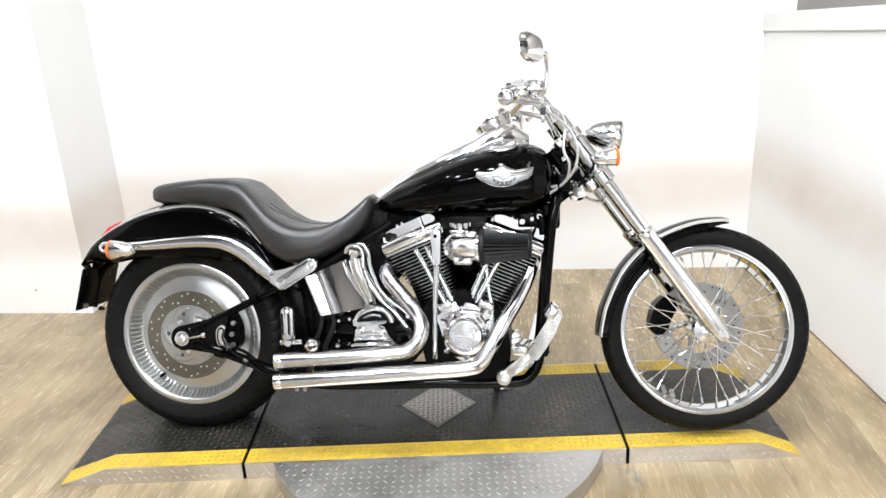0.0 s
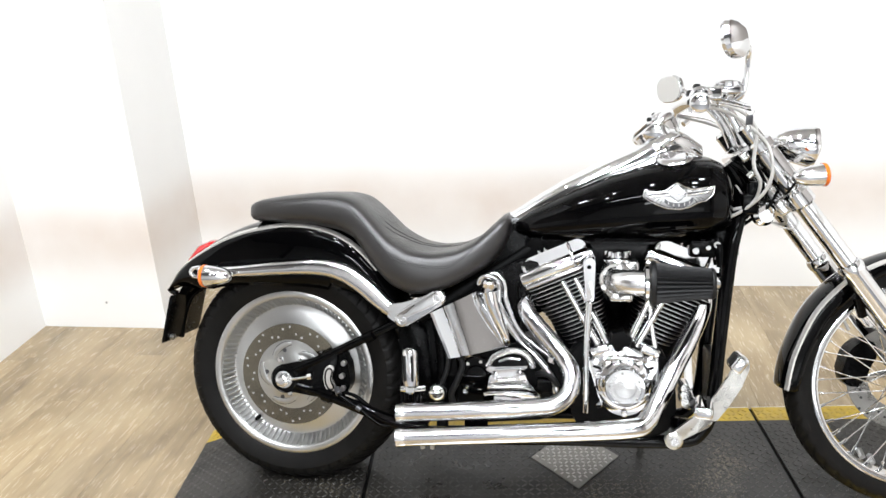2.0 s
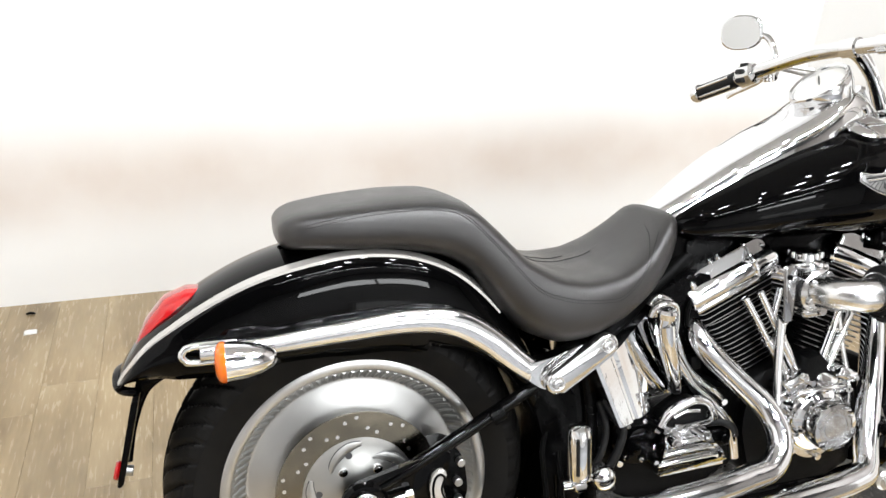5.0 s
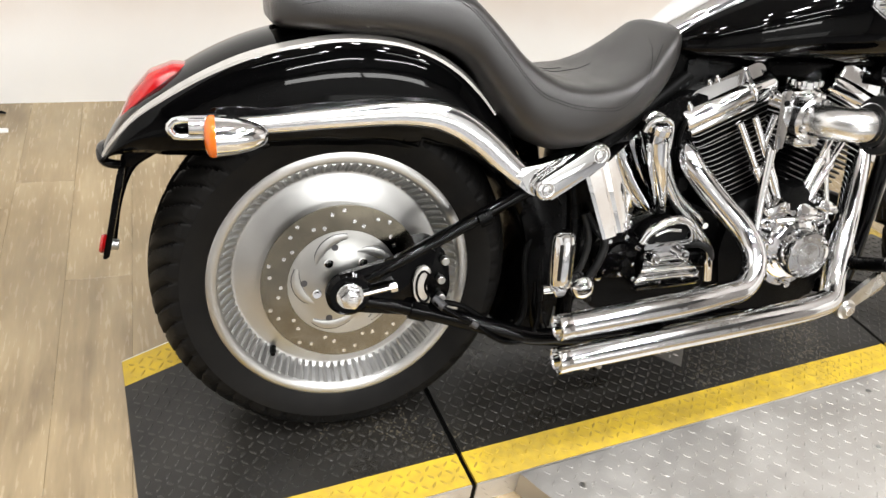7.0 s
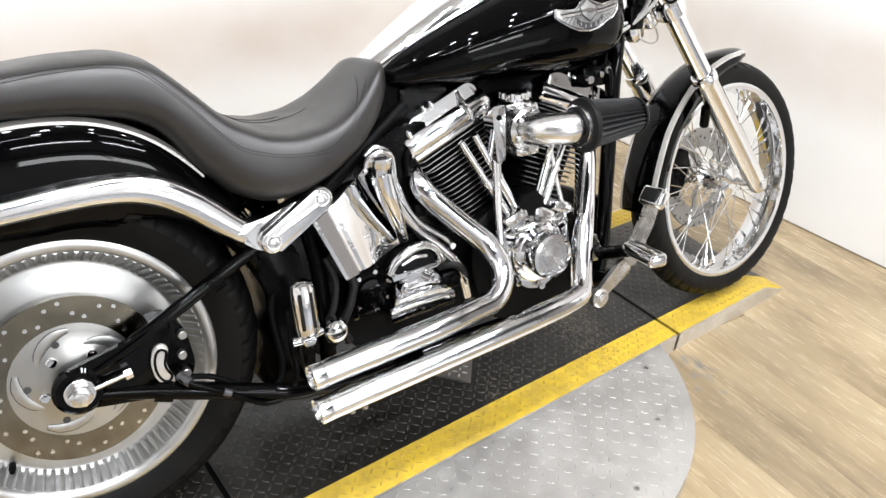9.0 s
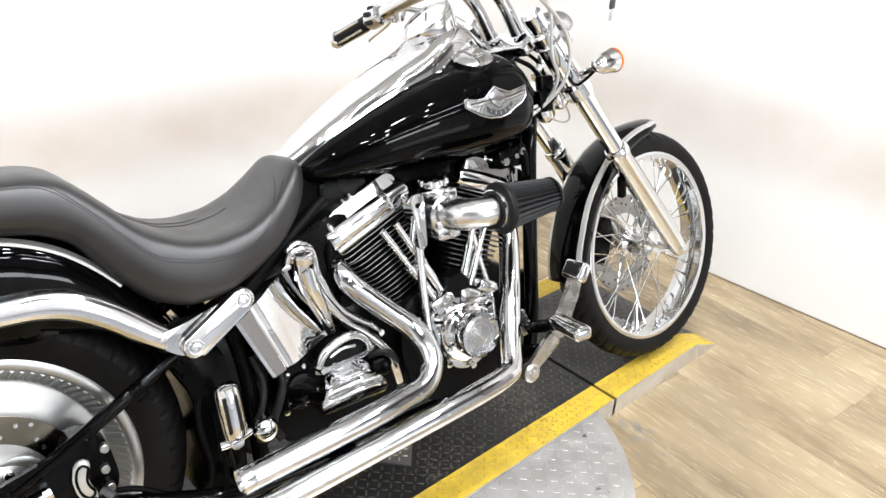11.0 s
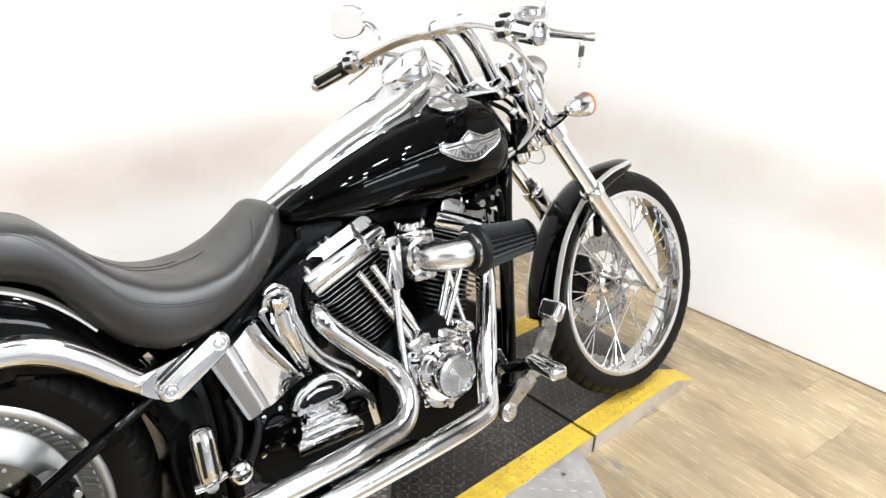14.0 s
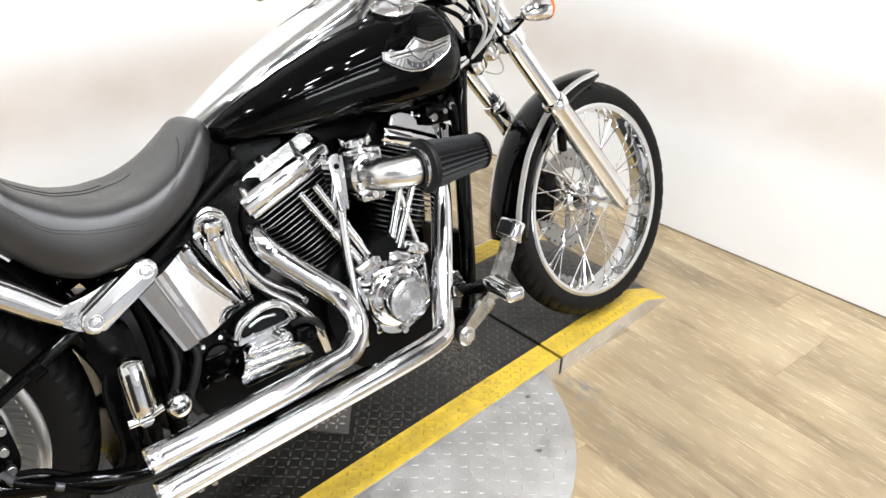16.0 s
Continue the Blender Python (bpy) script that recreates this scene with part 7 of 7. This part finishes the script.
# handlebar, risers, grips, controls, mirrors
bm = bmesh.new()
bar = [V(1.0235, 0.412, 1.0025), V(1.052, 0.290, 1.034), V(1.076, 0.225, 1.053), V(1.098, 0.150, 1.070), V(1.116, 0.085, 1.076), V(1.122, 0.0, 1.077)]
sweep(bm, bar + [V(p.x, -p.y, p.z) for p in reversed(bar[1:-1])] + [V(1.034, -0.366, 1.014)], 0.0165, 20)
steered("handlebar", bm, CHROME, "chrome swept-back handlebar")
for s in (-1, 1):
    bm = bmesh.new()
    sweep(bm, [V(1.124, s * 0.046, 1.074), V(1.146, s * 0.045, 1.062), V(1.176, s * 0.044, 1.028), V(1.198, s * 0.044, 0.992), V(1.218, s * 0.044, 0.950)], [0.0185, 0.0165, 0.0150, 0.0160, 0.0180], 18)
    rod(bm, V(1.122, s * 0.066, 1.077), V(1.122, s * 0.024, 1.077), 0.0205, seg=28)
    steered("riser", bm, CHROME, "curved chrome handlebar riser")
    b0, b1 = V(1.0215, 0.420, 1.0005) if s > 0 else V(1.033, -0.376, 1.012), V(1.048, s * 0.305, 1.030)
    d = (b1 - b0).normalized()
    bm = bmesh.new()
    L_ = (b1 - b0).length
    lathe(bm, [(0, -0.004), (0.016, -0.004), (0.0195, 0.0), (0.0195, 0.008), (0.0185, 0.010), (0.0185, L_ - 0.004), (0.0195, L_ - 0.004), (0.0195, L_), (0, L_)], b0, d, 28)
    grip = steered("grip", bm, GRIP if s > 0 else CHROME, "black rubber grip with chrome bands" if s > 0 else "chrome grip with black rubber bands")
    bm = bmesh.new()
    lathe(bm, [(0, -0.010), (0.012, -0.010), (0.0195, -0.006), (0.0220, 0.0), (0.0220, 0.012), (0.019, 0.014)], b0, d, 28)
    part("grip_end", bm, CHROME, grip)
    for k in range(5):
        a = 2 * math.pi * k / 5
        n1 = d.orthogonal().normalized()
        n2 = d.cross(n1)
        o = (n1 * math.cos(a) + n2 * math.sin(a)) * 0.0185
        bm = bmesh.new()
        sweep(bm, [b0 + d * 0.018 + o, b1 - d * 0.012 + o], 0.0034, 6, rounded=False)
        part("grip_band", bm, CHROME if s > 0 else GRIP, grip)
    h0 = V(1.056, s * 0.278, 1.038)
    bm = bmesh.new()
    rod(bm, h0 - d * 0.024, h0 + d * 0.024, 0.026, seg=28, bev=0.006)
    box(bm, (h0.x - 0.02, h0.y - 0.024, h0.z - 0.012), (h0.x + 0.045, h0.y + 0.024, h0.z + 0.020), 0.007, 3)
    switch = steered("switch_housing", bm, CHROME, "chrome switch housing with black buttons")
    for dx, dz in ((-0.024, 0.008), (-0.022, -0.012), (-0.010, 0.022)):
        bm = bmesh.new()
        box(bm, (h0.x + dx - 0.007, h0.y - 0.012, h0.z + dz - 0.006), (h0.x + dx + 0.007, h0.y + 0.010, h0.z + dz + 0.006), 0.003)
        part("switch_button", bm, GRIP, switch)
    # lever
    bm = bmesh.new()
    sweep(bm, [V(1.098, s * 0.268, 1.036), V(1.108, s * 0.30, 1.026), V(1.115, s * 0.35, 1.012), V(1.122, s * 0.41, 0.998), V(1.128, s * 0.428, 0.995)], [0.010, 0.010, 0.008, 0.0065, 0.0085], 12, flat=0.7)
    steered("lever", bm, CHROME, "chrome hand lever")
    # reservoir / perch
    bm = bmesh.new()
    if s < 0:
        box(bm, (1.085, -0.300, 1.040), (1.142, -0.245, 1.060), 0.006, 3)
        lathe(bm, [(0, 0), (0.027, 0), (0.029, 0.004), (0.029, 0.014), (0.025, 0.018), (0.014, 0.021), (0, 0.022)], (1.115, -0.272, 1.056), (0, -0.1, 1), 32)
    rod(bm, V(1.105, s * 0.262, 1.052), V(1.105, s * 0.262, 1.020), 0.013, seg=18)
    steered("lever_perch", bm, CHROME)
    # mirror
    bm = bmesh.new()
    mc = V(1.107, -0.372, 1.148) if s < 0 else V(1.113, 0.365, 1.148)
    rows = []
    for x, f in ((-0.016, 0.0), (-0.016, 0.90), (-0.013, 0.98), (-0.006, 1.0), (0.004, 0.93), (0.014, 0.72), (0.020, 0.40), (0.022, 0.0)):
        f = max(f, 0.02)
        ring = []
        for k in range(32):
            a = 2 * math.pi * k / 32
            ca, sa = math.cos(a), math.sin(a)
            ring.append(bm.verts.new(mc + V(x, 0.051 * f * math.copysign(abs(ca) ** 0.8, ca), 0.043 * f * math.copysign(abs(sa) ** 0.8, sa))))
        rows.append(ring)
    skin(bm, rows)
    bmesh.ops.rotate(bm, cent=mc, matrix=Matrix.Rotation(radians(s * 38), 3, "Z") @ Matrix.Rotation(radians(-8), 3, "Y"), verts=bm.verts)
    mirror = steered("mirror", bm, CHROME, "chrome rear-view mirror on a curved stem", 25)
    bm = bmesh.new()
    front, back_ = [], []
    for k in range(32):
        a = 2 * math.pi * k / 32
        ca, sa = math.cos(a), math.sin(a)
        q = V(0, 0.044 * math.copysign(abs(ca) ** 0.8, ca), 0.037 * math.copysign(abs(sa) ** 0.8, sa))
        front.append(bm.verts.new(mc + q + V(-0.0172, 0, 0)))
        back_.append(bm.verts.new(mc + q + V(-0.0155, 0, 0)))
    skin(bm, [front, back_])
    bmesh.ops.rotate(bm, cent=mc, matrix=Matrix.Rotation(radians(s * 38), 3, "Z") @ Matrix.Rotation(radians(-8), 3, "Y"), verts=bm.verts)
    part("mirror_glass", bm, MIRROR, mirror, "flat silvered mirror glass", 10)
    bm = bmesh.new()
    sweep(bm, [V(1.130, s * 0.272, 1.030), V(1.147, s * 0.282, 1.045), V(1.151, s * 0.292, 1.080), V(1.151, s * 0.305, 1.115), V(1.146, s * 0.322, 1.134), V(1.126, s * 0.345, 1.140)], 0.0082, 12)
    part("mirror_stem", bm, CHROME, mirror)

# cables
cables = [
    [V(1.070, -0.235, 1.035), V(1.150, -0.20, 1.020), V(1.235, -0.175, 0.960), V(1.262, -0.165, 0.900), V(1.255, -0.150, 0.840), V(1.215, -0.120, 0.790), V(1.160, -0.09, 0.755)],
    [V(1.075, -0.225, 1.045), V(1.170, -0.18, 1.030), V(1.225, -0.150, 0.985), V(1.222, -0.150, 0.900), V(1.240, -0.145, 0.850), V(1.225, -0.120, 0.800), V(1.165, -0.09, 0.780)],
    [V(1.085, 0.225, 1.045), V(1.180, 0.17, 1.020), V(1.250, 0.13, 0.960), V(1.262, 0.10, 0.88), V(1.225, 0.09, 0.80), V(1.185, 0.09, 0.70)],
    [V(1.085, 0.235, 1.040), V(1.20, 0.18, 1.0), V(1.275, 0.14, 0.93), V(1.31, 0.14, 0.85), V(1.40, 0.14, 0.72), V(1.46, 0.145, 0.62), V(1.54, 0.11, 0.44)],
    [V(1.262, -0.060, 0.86), V(1.30, -0.04, 0.80), V(1.345, 0.02, 0.745), V(1.32, 0.05, 0.74), V(1.275, 0.03, 0.77)],
]
for c in cables:
    bm = bmesh.new()
    sweep(bm, c, 0.0042, 8)
    part("cable", bm, CABLE, bike, "pale braided control cable")
bm = bmesh.new()
lathe(bm, [(0, 0), (0.024, 0), (0.030, 0.006), (0.030, 0.020), (0.022, 0.030), (0, 0.032)], (1.262, -0.055, 0.770), (0.3, -0.9, 0.1), 28)
part("horn", bm, CHROME, bike, "small round chrome horn")
for x, y, z in ((1.24, -0.10, 0.83), (1.225, -0.11, 0.80), (1.235, 0.02, 0.90)):
    bm = bmesh.new()
    box(bm, (x - 0.02, y - 0.012, z - 0.025), (x + 0.02, y + 0.012, z + 0.025), 0.006)
    part("connector_block", bm, SATIN, bike)

# wiring and hoses about the steering neck
for path, r in (
        ([V(1.19, -0.060, 0.90), V(1.225, -0.085, 0.87), V(1.245, -0.085, 0.82), V(1.225, -0.075, 0.765), V(1.185, -0.06, 0.745)], 0.0055),
        ([V(1.20, -0.050, 0.925), V(1.250, -0.070, 0.885), V(1.272, -0.070, 0.83), V(1.255, -0.065, 0.775), V(1.205, -0.055, 0.73)], 0.0045),
        ([V(1.215, -0.035, 0.94), V(1.275, -0.060, 0.90), V(1.300, -0.075, 0.85), V(1.280, -0.085, 0.80), V(1.262, -0.075, 0.775)], 0.0040),
        ([V(1.21, 0.045, 0.93), V(1.26, 0.055, 0.87), V(1.265, 0.050, 0.80), V(1.22, 0.045, 0.74)], 0.0055),
        ([V(1.165, -0.075, 0.74), V(1.195, -0.088, 0.755), V(1.228, -0.092, 0.785), V(1.235, -0.092, 0.83)], 0.0060)):
    bm = bmesh.new()
    sweep(bm, path, r, 8)
    part("wiring", bm, DARK, bike)
for x, y, z in ((1.228, -0.088, 0.865), (1.262, -0.076, 0.838), (1.244, -0.080, 0.800)):
    bm = bmesh.new()
    rod(bm, V(x - 0.006, y - 0.008, z), V(x + 0.006, y - 0.010, z + 0.012), 0.009, seg=14)
    part("wire_clip", bm, CHROME_WORN, bike)
# side stand, on the far side
bm = bmesh.new()
sweep(bm, [V(0.98, 0.115, 0.175), V(0.99, 0.17, 0.10), V(1.0, 0.225, 0.058)], 0.012, 12)
sweep(bm, [V(1.0, 0.225, 0.060), V(1.035, 0.24, 0.064)], 0.012, 10, rounded=False)
part("side_stand", bm, CHROME, bike)
# primary cover on the far side
bm = bmesh.new()
slab(bm, round_outline([(0.55, 0.30), (0.58, 0.37), (0.70, 0.40), (0.92, 0.40), (0.99, 0.35), (0.99, 0.26), (0.92, 0.21), (0.62, 0.22)], 0.05), 0.115, 0.19, 0.02, 3)
part("primary_cover", bm, CHROME, bike)
bm = bmesh.new()
rod(bm, V(1.12, 0.10, 0.25), V(1.145, 0.32, 0.31), 0.014, seg=14)
part("far_footpeg", bm, CHROME, bike)

# a key that hangs from the brake lever
key = new("key")
key.matrix_world = bike.matrix_world @ TURNED @ Matrix.Translation((1.132, -0.395, 0.998))
key.matrix_world = Matrix.Translation(key.matrix_world.translation)
tagged(key, "small key with a dark fob hanging from the brake lever", "key")
bm = bmesh.new()
sweep(bm, [V(0.009 * math.cos(a), 0, -0.006 + 0.011 * math.sin(a)) for a in np.linspace(0, 2 * math.pi, 20)], 0.0011, 6, rounded=False)
part("key_ring", bm, CHROME, key)
bm = bmesh.new()
box(bm, (-0.0075, -0.0025, -0.037), (0.0075, 0.0025, -0.016), 0.0024)
part("key_head", bm, BADGE_GREY, key)
bm = bmesh.new()
box(bm, (-0.0042, -0.0011, -0.058), (0.0042, 0.0011, -0.036), 0.0007)
part("key_blade", bm, CHROME_WORN, key)


# ---- floor planks ----
rng = random.Random(7)
PW, PL = 0.152, 1.22
plank_data = {}


def plank_mesh(length):
    key = round(length, 2)
    if key not in plank_data:
        bm = bmesh.new()
        b = 0.0006
        outer = [(-PW / 2 + 0.0002, -length / 2 + 0.0002), (PW / 2 - 0.0002, -length / 2 + 0.0002), (PW / 2 - 0.0002, length / 2 - 0.0002), (-PW / 2 + 0.0002, length / 2 - 0.0002)]
        low = [bm.verts.new((x, y, -0.003)) for x, y in outer]
        mid = [bm.verts.new((x, y, -0.0005)) for x, y in outer]
        top = [bm.verts.new((x - math.copysign(b, x), y - math.copysign(b, y), 0)) for x, y in outer]
        for r0, r1 in ((low, mid), (mid, top)):
            for i in range(4):
                bm.faces.new((r0[i], r0[(i + 1) % 4], r1[(i + 1) % 4], r1[i]))
        bm.faces.new(top)
        me = bpy.data.meshes.new("plank")
        finish(bm, 20)
        bm.to_mesh(me)
        bm.free()
        me.materials.append(WOOD)
        plank_data[key] = me
    return plank_data[key]


for i in range(-20, 27):
    shift = rng.uniform(0, PL)
    if i == -4:
        shift = 0.40
    for j in range(-6, 3):
        x, y = i * PW, j * PL + shift
        p = ROOM_TURN @ V(x, y, 0)
        if not (-3.05 < p.x < 3.95 and -2.4 < p.y < 2.1):
            continue
        if p.y > -0.1 and not -1.65 < p.x < 2.5:
            continue
        o = new("plank", plank_mesh(PL))
        o.parent = floor_ob
        o.matrix_basis = ROOM_TURN @ pose(x, y, FLOOR_Z)
